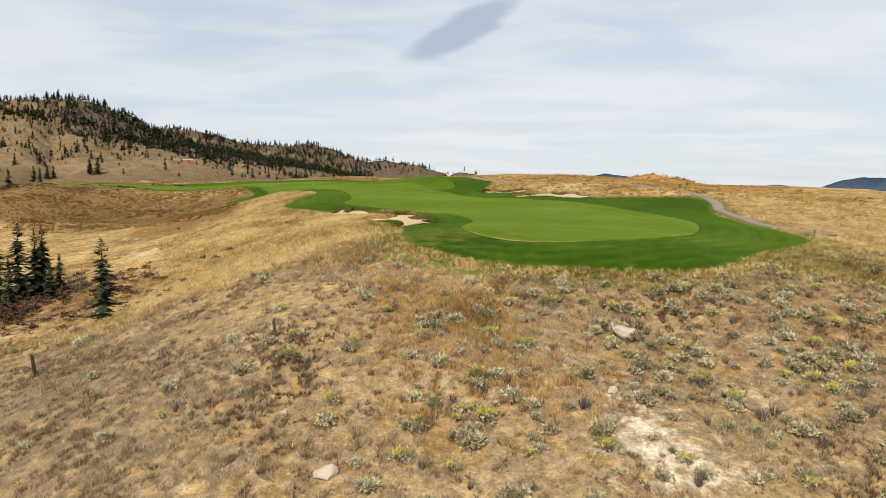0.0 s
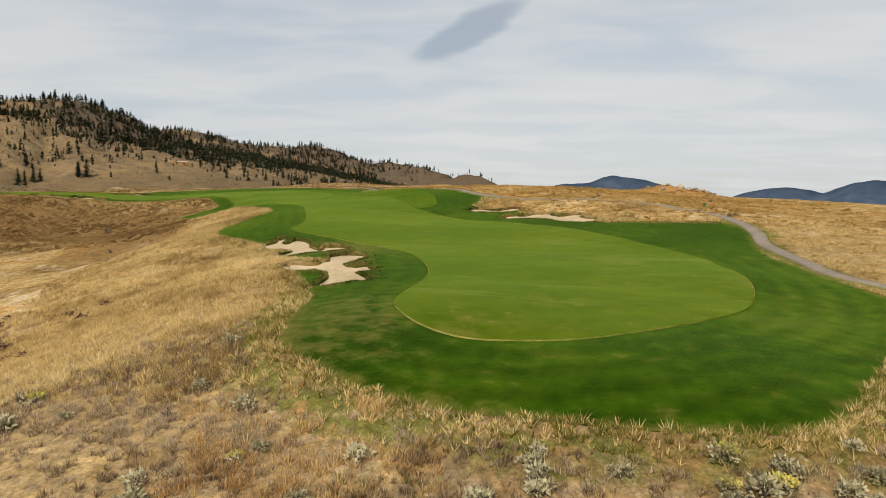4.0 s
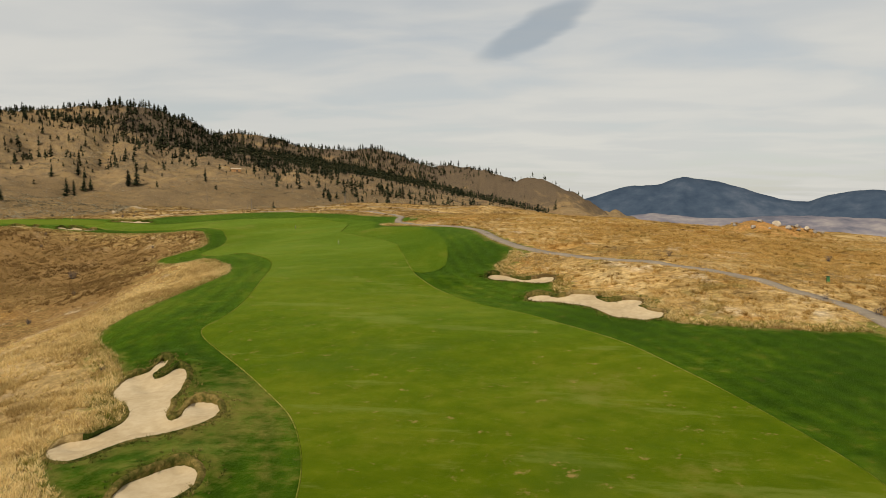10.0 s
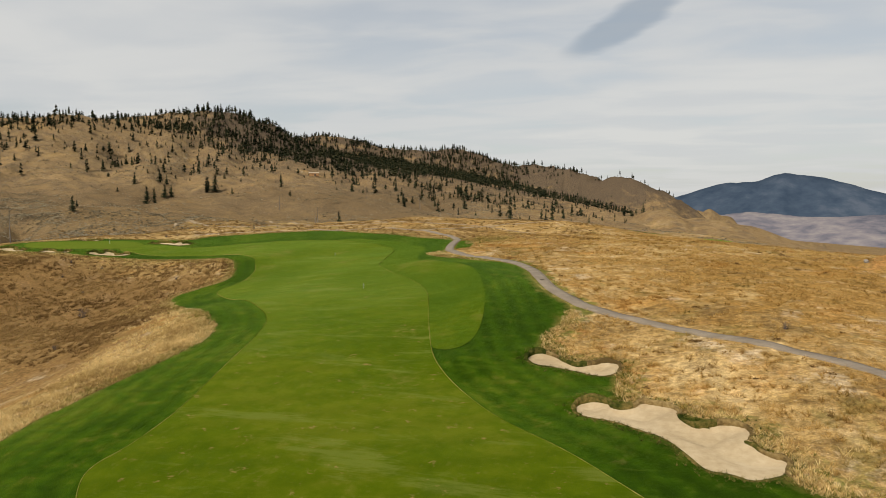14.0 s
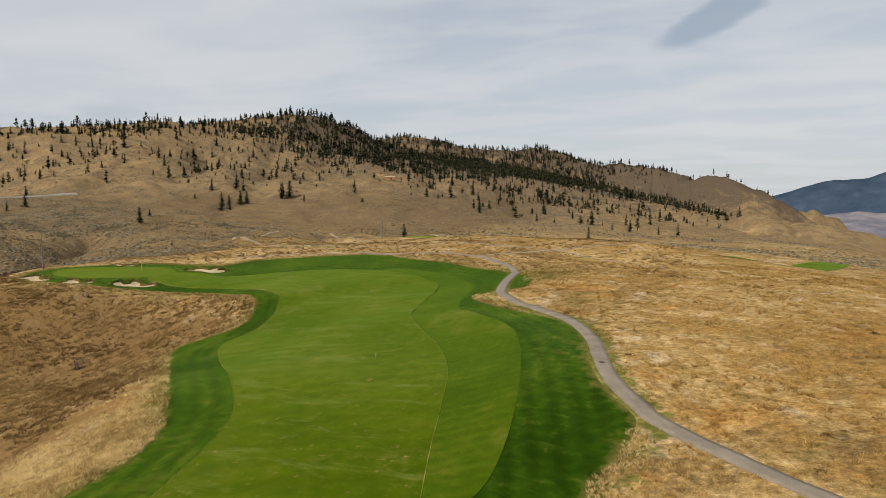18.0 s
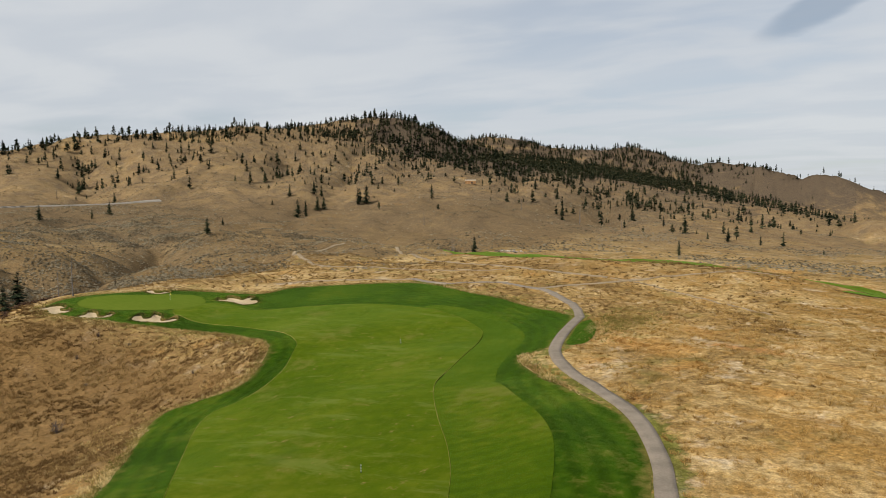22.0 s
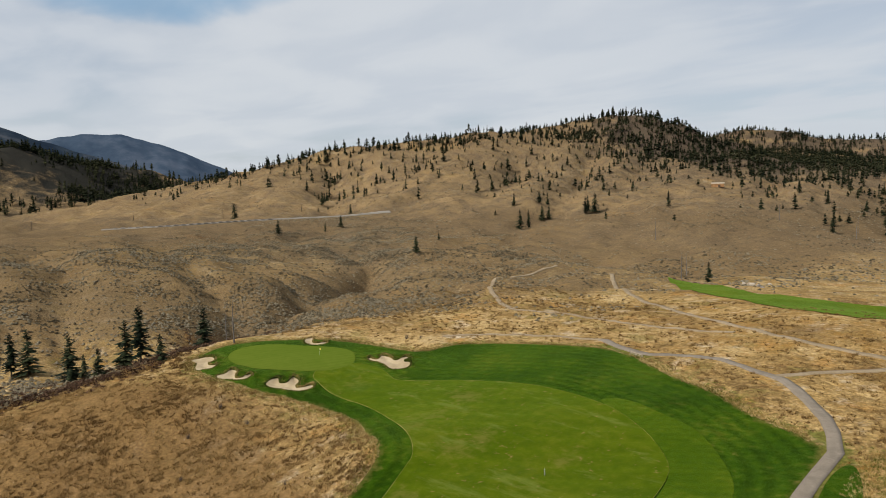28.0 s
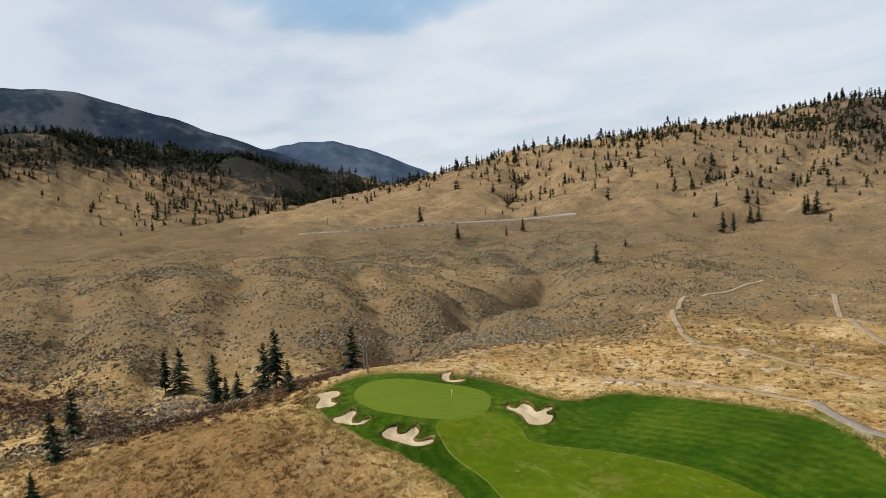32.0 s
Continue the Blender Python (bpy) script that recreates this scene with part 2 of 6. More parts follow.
def ground_material():
    """Dry bunch grass over pale soil; sage, straw, bare and red weed take over where their cover says so."""
    made = material("dry_grassland", [(0.15, 0.092, 0.034), (0.27, 0.172, 0.064), (0.36, 0.238, 0.095), (0.47, 0.33, 0.15)], (0.045, 0.55), 0.95, 0.6, 1.3,
                    spec=0.0, patches=[((0.15, 0.09, 0.04), 0.16, 0.56, 0.5), ((0.47, 0.35, 0.185), 0.09, 0.56, 0.55),
                                       ((0.10, 0.065, 0.03), 0.9, 0.56, 0.45), ((0.45, 0.30, 0.105), 0.6, 0.55, 0.6),
                                       ((0.12, 0.075, 0.034), 2.6, 0.53, 0.6), ((0.56, 0.43, 0.24), 3.3, 0.55, 0.55), *MOTTLE])
    nodes, links = made.node_tree.nodes, made.node_tree.links
    face = nodes["Principled BSDF"]
    colour = face.inputs["Base Color"].links[0].from_socket
    where = nodes.new("ShaderNodeNewGeometry")
    covers = (("thatch", (0.24, 0.176, 0.108), 0.8, 0.85), ("hill", (0.19, 0.128, 0.07), 0.014, 0.75), ("meadow", (0.25, 0.168, 0.082), 0.008, 0.6), ("brush", (0.132, 0.10, 0.061), 0.3, 0.72), ("blond", (0.29, 0.205, 0.105), 0.09, 0.6), ("scrub", (0.105, 0.08, 0.056), 0.05, 0.6), ("straw", (0.27, 0.152, 0.043), 0.2, 0.9), ("pale", (0.29, 0.20, 0.09), 0.7, 0.75), ("weed", (0.125, 0.064, 0.03), 0.4, 0.8),
              ("lush", (0.10, 0.108, 0.02), 0.5, 0.85), ("ochre", (0.165, 0.097, 0.038), 0.3, 0.9), ("sage", (0.145, 0.098, 0.05), 0.3, 0.75), ("bare", (0.50, 0.415, 0.30), 0.7, 1.0),
              ("rock", (0.088, 0.066, 0.046), 0.03, 0.9), ("soil", (0.30, 0.155, 0.055), 0.3, 0.9), ("wood", (0.026, 0.027, 0.024), 0.02, 0.95))
    for name, tint, scale, most in covers:
        cover = nodes.new("ShaderNodeAttribute")
        cover.attribute_name = name
        speck = nodes.new("ShaderNodeTexNoise")
        speck.inputs["Scale"].default_value, speck.inputs["Detail"].default_value = scale, 6
        speck.inputs["Roughness"].default_value = 0.65
        links.new(where.outputs["Position"], speck.inputs["Vector"])
        total = nodes.new("ShaderNodeMath")
        total.operation = "MULTIPLY_ADD"
        links.new(speck.outputs[0], total.inputs[0])
        total.inputs[1].default_value = 2.2
        links.new(cover.outputs["Fac"], total.inputs[2])
        amount = nodes.new("ShaderNodeMapRange")
        amount.interpolation_type = "SMOOTHSTEP"
        amount.inputs["From Min"].default_value, amount.inputs["From Max"].default_value = 1.35, 1.95
        amount.inputs["To Max"].default_value = most
        links.new(total.outputs[0], amount.inputs["Value"])
        mix = nodes.new("ShaderNodeMix")
        mix.data_type = "RGBA"
        links.new(amount.outputs[0], mix.inputs[0])
        links.new(colour, mix.inputs[6])
        mix.inputs[7].default_value = (*tint, 1)
        colour = mix.outputs[2]
    for scale, most in ((0.3, 0.16), (1.3, 0.26), (4.5, 0.24)):
        # tufts and thatch at three sizes
        speck, level_of, grade = (nodes.new(k) for k in ("ShaderNodeTexNoise", "ShaderNodeMapRange", "ShaderNodeHueSaturation"))
        speck.inputs["Scale"].default_value, speck.inputs["Detail"].default_value, speck.inputs["Roughness"].default_value = scale, 3, 0.6
        links.new(where.outputs["Position"], speck.inputs["Vector"])
        level_of.inputs["From Min"].default_value, level_of.inputs["From Max"].default_value = 0.36, 0.64
        level_of.inputs["To Min"].default_value, level_of.inputs["To Max"].default_value = 1 - most, 1 + most
        links.new(speck.outputs[0], level_of.inputs["Value"])
        links.new(level_of.outputs[0], grade.inputs["Value"])
        links.new(colour, grade.inputs["Color"])
        colour = grade.outputs[0]
    links.new(colour, face.inputs["Base Color"])
    return made


GRASSLAND = ground_material()
ROUGH = material("rough_turf", [(0.013, 0.033, 0.0015), (0.020, 0.046, 0.0018), (0.031, 0.061, 0.0025), (0.056, 0.080, 0.005)], (0.03, 0.5), 0.9, 0.3, 9.0,
                 spec=0.0, patches=[((0.075, 0.078, 0.012), 0.06, 0.57, 0.45), ((0.010, 0.025, 0.001), 0.05, 0.53, 0.5), ((0.13, 0.105, 0.03), 0.35, 0.62, 0.35),
                                    ((0.055, 0.085, 0.008), 0.45, 0.56, 0.4, (35, 0.16, 1.0)), ((0.018, 0.034, 0.002), 0.45, 0.55, 0.45, (70, 0.14, 1.0))])


def worn_edges(made, tint):
    """Dry, weedy grass mixed into the turf where its cover says so."""
    nodes, links = made.node_tree.nodes, made.node_tree.links
    face = nodes["Principled BSDF"]
    cover, speck, total, amount, mix = (nodes.new(k) for k in ("ShaderNodeAttribute", "ShaderNodeTexNoise", "ShaderNodeMath", "ShaderNodeMapRange", "ShaderNodeMix"))
    cover.attribute_name = "dry"
    speck.inputs["Scale"].default_value, speck.inputs["Detail"].default_value, speck.inputs["Roughness"].default_value = 0.5, 8, 0.7
    where = nodes.new("ShaderNodeNewGeometry")
    links.new(where.outputs["Position"], speck.inputs["Vector"])
    total.operation = "MULTIPLY_ADD"
    links.new(speck.outputs[0], total.inputs[0])
    total.inputs[1].default_value = 2.2
    links.new(cover.outputs["Fac"], total.inputs[2])
    amount.inputs["From Min"].default_value, amount.inputs["From Max"].default_value, amount.inputs["To Max"].default_value = 1.3, 2.1, 0.85
    links.new(total.outputs[0], amount.inputs["Value"])
    mix.data_type = "RGBA"
    links.new(amount.outputs[0], mix.inputs[0])
    links.new(face.inputs["Base Color"].links[0].from_socket, mix.inputs[6])
    mix.inputs[7].default_value = (*tint, 1)
    links.new(mix.outputs[2], face.inputs["Base Color"])


def mown_rings(made, wide, strength):
    """Mower passes that follow the edge of the fairway."""
    nodes, links = made.node_tree.nodes, made.node_tree.links
    face = nodes["Principled BSDF"]
    off, turn, wave, grade, level_of = (nodes.new(k) for k in ("ShaderNodeAttribute", "ShaderNodeMath", "ShaderNodeMath", "ShaderNodeHueSaturation", "ShaderNodeMath"))
    off.attribute_name = "off_fairway"
    turn.operation, wave.operation, level_of.operation = "MULTIPLY", "SINE", "MULTIPLY_ADD"
    links.new(off.outputs["Fac"], turn.inputs[0])
    turn.inputs[1].default_value = 2 * math.pi / wide
    links.new(turn.outputs[0], wave.inputs[0])
    links.new(wave.outputs[0], level_of.inputs[0])
    level_of.inputs[1].default_value, level_of.inputs[2].default_value = strength, 1.0
    links.new(level_of.outputs[0], grade.inputs["Value"])
    links.new(face.inputs["Base Color"].links[0].from_socket, grade.inputs["Color"])
    links.new(grade.outputs[0], face.inputs["Base Color"])


mown_rings(ROUGH, 3.4, 0.15)
worn_edges(ROUGH, (0.15, 0.11, 0.032))
SEMI_TURF = material("semi_rough_turf", [(0.036, 0.066, 0.0018), (0.048, 0.079, 0.0025), (0.072, 0.095, 0.005)], (0.05, 0.6), 0.9, 0.4, 5.0,
                     spec=0.0, bands=(58, 2.6, 0.07), patches=[((0.15, 0.13, 0.03), 0.05, 0.58, 0.5), ((0.028, 0.055, 0.003), 0.3, 0.54, 0.4, (60, 0.15, 1.0))])
FAIRWAY_TURF = material("fairway_turf", [(0.046, 0.073, 0.002), (0.062, 0.088, 0.003), (0.086, 0.104, 0.006)], (0.03, 0.4), 0.85, 0.12,
                        9.0, spec=0.0, bands=(62, 6.0, 0.045),
                        patches=[((0.15, 0.125, 0.03), 0.05, 0.57, 0.45), ((0.125, 0.145, 0.026), 0.2, 0.54, 0.55, (12, 0.25, 1.0)), ((0.045, 0.074, 0.006), 0.035, 0.53, 0.55),
                                 ((0.11, 0.115, 0.018), 0.9, 0.55, 0.4), ((0.26, 0.165, 0.06), 0.5, 0.595, 0.7)])
GREEN_TURF = material("green_turf", [(0.085, 0.120, 0.012), (0.103, 0.134, 0.016)], (0.05, 0.5), 0.85, 0.05, 10.0, spec=0.0, bands=(20, 2.5, 0.03))
EDGE_TURF = material("mown_edge", [(0.055, 0.08, 0.006), (0.12, 0.13, 0.02), (0.21, 0.19, 0.05)], (0.05, 1.2), 0.9, spec=0.0)
LIP_TURF = material("lip_turf", [(0.022, 0.030, 0.006), (0.05, 0.055, 0.012), (0.11, 0.088, 0.026), (0.20, 0.145, 0.05)], (0.12, 1.6), 0.95, 0.8, 5.0, spec=0.0)
DRY_LIP = material("dry_lip", [(0.09, 0.06, 0.024), (0.20, 0.138, 0.058), (0.33, 0.24, 0.11)], (0.15, 1.8), 0.95, 0.8, 5.0, spec=0.0)
SAND = material("bunker_sand", [(0.36, 0.275, 0.165), (0.42, 0.328, 0.205), (0.47, 0.375, 0.245)], (0.12, 1.2), 0.95, 0.12, 1.2, spec=0.0)
ASPHALT = material("path_asphalt", [(0.175, 0.143, 0.108), (0.25, 0.205, 0.155)], (0.3, 4.0), 0.9, 0.2, 12.0)
GRAVEL = material("gravel_track", [(0.23, 0.17, 0.10), (0.32, 0.245, 0.155)], (0.15, 2.0), 0.95, 0.4, 6.0)
ROADWAY = material("road_asphalt", [(0.20, 0.175, 0.145), (0.28, 0.248, 0.208)], (0.05, 1.0), 0.9)
TUFT = material("dry_tuft", [(0.125, 0.082, 0.046), (0.27, 0.188, 0.102), (0.42, 0.31, 0.185), (0.56, 0.445, 0.30)], (0.08, 0.5), 0.9, island=0.22, spec=0.05)
STRAW_TUFT = material("straw_tuft", [(0.27, 0.175, 0.065), (0.50, 0.35, 0.135), (0.66, 0.49, 0.21), (0.78, 0.61, 0.31)], (0.06, 0.5), 0.9, island=0.2, spec=0.05)
GOLD_TUFT = material("golden_tuft", [(0.23, 0.132, 0.040), (0.40, 0.24, 0.068), (0.50, 0.32, 0.10), (0.59, 0.41, 0.165)], (0.05, 0.4), 0.9, island=0.18, spec=0.05, patches=[MOTTLE[0], MOTTLE[2], MOTTLE[3]])
ORANGE_TUFT = material("orange_tuft", [(0.34, 0.195, 0.075), (0.52, 0.325, 0.13), (0.64, 0.45, 0.21)], (0.08, 0.5), 0.9, island=0.2, spec=0.05)
RUST_TUFT = material("rust_tuft", [(0.135, 0.079, 0.031), (0.245, 0.148, 0.055), (0.365, 0.245, 0.10)], (0.05, 0.4), 0.9, island=0.2, spec=0.05)
GREEN_TUFT = material("green_tuft", [(0.10, 0.105, 0.016), (0.22, 0.19, 0.042), (0.38, 0.295, 0.09)], (0.08, 0.6), 0.9, island=0.25, spec=0.05)
LIP_TUFT = material("lip_tuft", [(0.03, 0.05, 0.006), (0.09, 0.095, 0.018), (0.26, 0.20, 0.065)], (0.1, 0.6), 0.9, island=0.2, spec=0.05)
SAGE_LEAF = material("sage_leaf", [(0.235, 0.205, 0.115), (0.40, 0.355, 0.21), (0.55, 0.50, 0.325)], (0.3, 3.0), 0.9, island=0.25, by_object=0.2, spec=0.05)
FAR_SAGE = material("far_sage", [(0.082, 0.065, 0.040), (0.155, 0.126, 0.080), (0.25, 0.21, 0.142)], (0.02, 0.5), 0.9, island=0.25, spec=0.0)
CREEK_LEAF = material("creek_leaf", [(0.045, 0.028, 0.020), (0.10, 0.058, 0.036), (0.17, 0.105, 0.066)], (0.06, 0.6), 0.9, island=0.25, spec=0.0)
YELLOW_LEAF = material("yellow_bloom", [(0.30, 0.28, 0.09), (0.52, 0.43, 0.08), (0.62, 0.54, 0.16)], (0.3, 3.0), 0.9, island=0.2)
TWIG = material("dark_twig", [(0.055, 0.045, 0.045), (0.13, 0.105, 0.095)], (0.5, 4.0), 0.9, island=0.2)
BARK = material("bark", [(0.035, 0.026, 0.02), (0.10, 0.075, 0.055)], (0.5, 5.0), 0.95, 0.4, 6.0)
DEAD_WOOD = material("dead_wood", [(0.10, 0.085, 0.075), (0.22, 0.19, 0.165)], (0.5, 5.0), 0.9)
NEEDLES = material("needles", [(0.009, 0.014, 0.008), (0.023, 0.031, 0.015), (0.05, 0.056, 0.026)], (0.15, 1.2), 0.85, island=0.25, by_object=0.2, spec=0.05)
FAR_NEEDLES = material("far_needles", [(0.012, 0.016, 0.010), (0.028, 0.034, 0.018), (0.060, 0.060, 0.030)], (0.01, 0.2), 0.9, island=0.3, spec=0.0)
PALE_ROCK = material("pale_rock", [(0.34, 0.28, 0.21), (0.50, 0.43, 0.34)], (0.6, 5.0), 0.95, 0.5, 4.0)
GREY_ROCK = material("grey_rock", [(0.17, 0.15, 0.13), (0.34, 0.30, 0.26)], (0.3, 3.0), 0.95, 0.6, 2.0)
RED_SOIL = material("red_soil", [(0.22, 0.11, 0.045), (0.38, 0.22, 0.10)], (0.3, 2.5), 0.95, 0.5, 3.0)
WHITE_PAINT = material("white_paint", [(0.74, 0.73, 0.70), (0.82, 0.81, 0.78)], (2, 20), 0.5)
BLACK_PAINT = material("black_paint", [(0.02, 0.02, 0.02), (0.03, 0.03, 0.03)], (2, 20), 0.5)
GREEN_PAINT = material("green_paint", [(0.03, 0.10, 0.035), (0.05, 0.14, 0.05)], (2, 20), 0.5)
YELLOW_CLOTH = material("yellow_cloth", [(0.65, 0.5, 0.06), (0.75, 0.6, 0.1)], (2, 20), 0.8)
WEATHERED = material("weathered_plank", [(0.30, 0.24, 0.17), (0.45, 0.37, 0.27)], (1, 8), 0.9)


for dressed in (TUFT, STRAW_TUFT, GOLD_TUFT, ORANGE_TUFT, RUST_TUFT, GREEN_TUFT, LIP_TUFT):
    grassy(dressed, 0.4)
for dressed in (SAGE_LEAF, YELLOW_LEAF, FAR_SAGE):
    grassy(dressed, 0.25)
for dressed, amount in ((ROUGH, 0.3), (SEMI_TURF, 0.35), (FAIRWAY_TURF, 0.4), (GREEN_TURF, 0.10)):
    turf_sheen(dressed, amount)


# stands in for air haze: the surface also glows in its own colour
def hazed_material(name, colours, glow):
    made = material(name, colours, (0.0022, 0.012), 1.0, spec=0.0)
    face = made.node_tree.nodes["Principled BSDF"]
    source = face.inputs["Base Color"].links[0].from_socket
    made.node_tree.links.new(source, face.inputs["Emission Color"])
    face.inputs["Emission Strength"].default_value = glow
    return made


# blue and mauve here are painted haze over forest and dry slopes
HAZY_BLUE_RANGE = hazed_material("hazy_blue_range", [(0.024, 0.037, 0.058), (0.034, 0.049, 0.072), (0.056, 0.070, 0.094)], 0.55)
HAZY_FOREST_RANGE = hazed_material("hazy_forest_range", [(0.010, 0.016, 0.027), (0.015, 0.023, 0.035), (0.023, 0.032, 0.043), (0.052, 0.057, 0.066)], 0.4)
HAZY_MAUVE_RANGE = hazed_material("hazy_mauve_foothills", [(0.070, 0.074, 0.095), (0.13, 0.12, 0.135), (0.20, 0.18, 0.175)], 0.45)

# ---- lie of the land: spot heights (x, y, z) of the plan, joined by a smooth surface ----
COURSE = [(13, 55, 4.7), (16, 65.5, 7.2), (11, 74, 10.9), (5, 82, 12.8), (27, 74, 11.5), (-17, 64, 7.4), (-7, 92, 15.0),
          (-9, 118, 16.0), (-26, 134, 16.0), (-21, 145, 17.4), (-13, 159, 17.8), (17, 153, 17.3), (39, 203, 21.6),
          (18, 220, 22.0), (10, 238, 23.3), (36, 227, 25.0), (59, 212, 23.8), (48, 250, 28.0), (23, 275, 29.3),
          (36, 300, 31.3), (7, 286, 30.5), (17, 347, 33.3), (4, 385, 34.4), (-37, 290, 26.7), (-75, 364, 28.8),
          (-36, 400, 32.8), (-66, 436, 35.1), (-67, 261, 23.6), (-109, 351, 27.9), (-162, 367, 26.9), (-204, 354, 28.9),
          (-158, 398, 29.3), (45, 110, 14.3)]
BANKS = [(0, 0, -14), (60, 0, -16), (-60, 0, -22), (-55, 123, 3.0), (-50, 174, 14.5), (-86, 240, 12.8), (-90, 222, 9.2),
         (-105, 277, 15.0), (-131, 305, 13.0), (-165, 292, 14.0), (-153, 316, 17.0), (-130, 326, 19.0), (-140, 343, 22.3),
         (-184, 328, 26.0), (-261, 307, 15.0), (-69, 267, 23.4), (-172, 343, 27.0), (-276, 385, 19.5), (-210, 300, 22),
         (60, 160, 17.5), (90, 349, 30.5), (77, 432, 30.0), (-17, 449, 33.0), (90, 250, 25), (110, 150, 15), (100, 60, 5),
         (-120, 180, 4), (-95, 90, -6), (-200, 180, 6), (-300, 200, 18), (-45, 197, 19.8), (-52, 228, 21.6)]
VALLEY = [(-345, 474, 29.3), (-338, 348, 32.5), (-449, 424, 47.3), (-431, 339, 47.5), (-393, 549, 23.0), (-258, 490, 28.0),
          (-228, 507, 37.3), (-400, 601, 39.5), (-310, 776, 33), (-526, 556, 38), (-520, 912, 49.5), (-325, 734, 25.5),
          (-218, 701, 26.5), (-108, 878, 25.5), (-84, 524, 38), (-171, 514, 33.3), (0, 495, 38.0), (65, 490, 28.5),
          (-75, 1019, 23.5), (127, 860, 11), (-86, 840, 20), (-689, 801, 62.5), (-866, 500, 52), (-839, 833, 84),
          (-743, 970, 100), (-546, 931, 67), (-391, 947, 60), (-304, 1161, 57), (-230, 1284, 52), (56, 1578, 20)]
HILLS = [(-853, 994, 116), (-1002, 896, 122), (-769, 1145, 126), (-1160, 883, 154), (-1172, 1078, 176), (-999, 1229, 190),
         (-991, 1430, 207), (-998, 1657, 240), (-971, 1710, 235), (-740, 1830, 165), (-1019, 2605, 215), (-498, 2287, 140),
         (-87, 2425, 50), (75, 2481, 45), (-1259, 743, 116), (-1700, 1000, 90), (-1700, 1900, 200), (-1000, 3400, 150),
         (0, 3300, -50), (300, 2300, -60), (250, 1500, -20), (300, 800, -15), (250, 350, 12), (500, 500, -60),
         (350, 100, -10), (900, 900, -130), (900, 0, -120), (-1600, 300, 30), (-800, 150, 45), (-500, 0, 20), (0, -300, -60),
         (-600, -600, 0)]
GREENSIDE = [(-235, 376, 29.3), (-222, 352, 28.3), (-226, 398, 29.8), (-182, 380, 29.6), (-200, 408, 30.8), (-245, 360, 25),
             (-255, 395, 25), (-205, 330, 27.3)]
FAR = [(-2150, 170, 292), (-2150, 653, 232), (-2220, 1040, 178), (-2180, 1420, 132), (-2700, 200, 310), (-2700, 900, 200), (-2700, 1500, 120),
       (-1850, 250, 110), (-1880, 600, 92), (-1900, 900, 84), (-2150, -500, 300), (-3300, 1500, 110), (-1750, 550, 42), (-1500, 500, 35),
       (-2000, 1200, 70), (-3300, -1000, 300), (-4800, 0, 200), (-4800, 2500, 50), (1500, 3000, -160), (600, 3600, -120), (2500, 2500, -200),
       (4500, 0, -200), (2000, -2000, -200), (0, 4800, -100), (4800, 4800, -150), (0, -4800, -100), (-4800, -4800, 100), (-2500, 3500, 150)]
SPOTS = np.array(COURSE + BANKS + VALLEY + HILLS + GREENSIDE + FAR, float)


def spread(r):
    return np.sqrt(r * r + 36.0)


def surface_weights(spots):
    n = len(spots)
    gap = np.hypot(spots[:, None, 0] - spots[None, :, 0], spots[:, None, 1] - spots[None, :, 1])
    k = np.zeros((n + 3, n + 3))
    k[:n, :n] = -spread(gap) + np.eye(n) * 1.5
    k[:n, n], k[:n, n + 1:], k[n, :n], k[n + 1:, :n] = 1, spots[:, :2] / 1000, 1, spots[:, :2].T / 1000
    return np.linalg.solve(k, np.r_[spots[:, 2], 0, 0, 0])


WEIGHTS = surface_weights(SPOTS)


def land(x, y):
    """The broad height of the land, without grain."""
    x, y = np.asarray(x, float), np.asarray(y, float)
    z = WEIGHTS[-3] + WEIGHTS[-2] * x / 1000 + WEIGHTS[-1] * y / 1000
    for (a, b, _), w in zip(SPOTS, WEIGHTS):
        z = z - w * np.sqrt((x - a) ** 2 + (y - b) ** 2 + 36.0)
    return z


# ---- outlines of the course, in plan ----
TURF_EAST = [(-7.2, 92.3), (-2.3, 84.4), (5.1, 81.4), (13, 79.8), (22.4, 78.3), (28.6, 78.4), (34.3, 83.5), (46.5, 98.7), (59.3, 111.8),
             (57.2, 134.2), (57.8, 144.5), (58.4, 156.3), (63, 172), (67.2, 184.2), (68.2, 196.2), (60.8, 196), (52.5, 196.8), (44.5, 199.5),
             (39.4, 201.2), (38.9, 204.4), (36.6, 212.3), (31.1, 217.3), (24.6, 219.9), (22.5, 224), (22.9, 230.1), (22.4, 234.1), (17, 237.1),
             (11.5, 242.2), (10.6, 247.3), (13.2, 253.7), (14.7, 264.6)]
TURF_NORTH = [(13.4, 268.1), (9.1, 274.3), (5.1, 284.3), (2.4, 298.7), (-0.8, 310.2), (-5, 318.1), (-15.7, 328.2), (-30.1, 340.6), (-38.6, 352.3),
              (-33.4, 357.9), (-35.3, 374.9), (-38.3, 391.9), (-40.1, 399.1), (-47.7, 404), (-56.8, 407), (-68.6, 416.1), (-81.1, 420.8), (-93.5, 428.3),
              (-105.3, 435.6), (-119.2, 438.6), (-145.7, 429.6), (-161.9, 419.7), (-162.1, 406.4)]
TURF_GREEN = [(-185.5, 402.3), (-205.1, 394.4), (-216.5, 382.9), (-222.1, 372.8), (-223.5, 366.2), (-215.8, 355), (-200.9, 347.7), (-185.3, 348.3), (-170.5, 353.1),
              (-152.8, 360.2), (-133.6, 359.7), (-115.2, 353.1), (-106.7, 348.3), (-101.6, 341.8)]
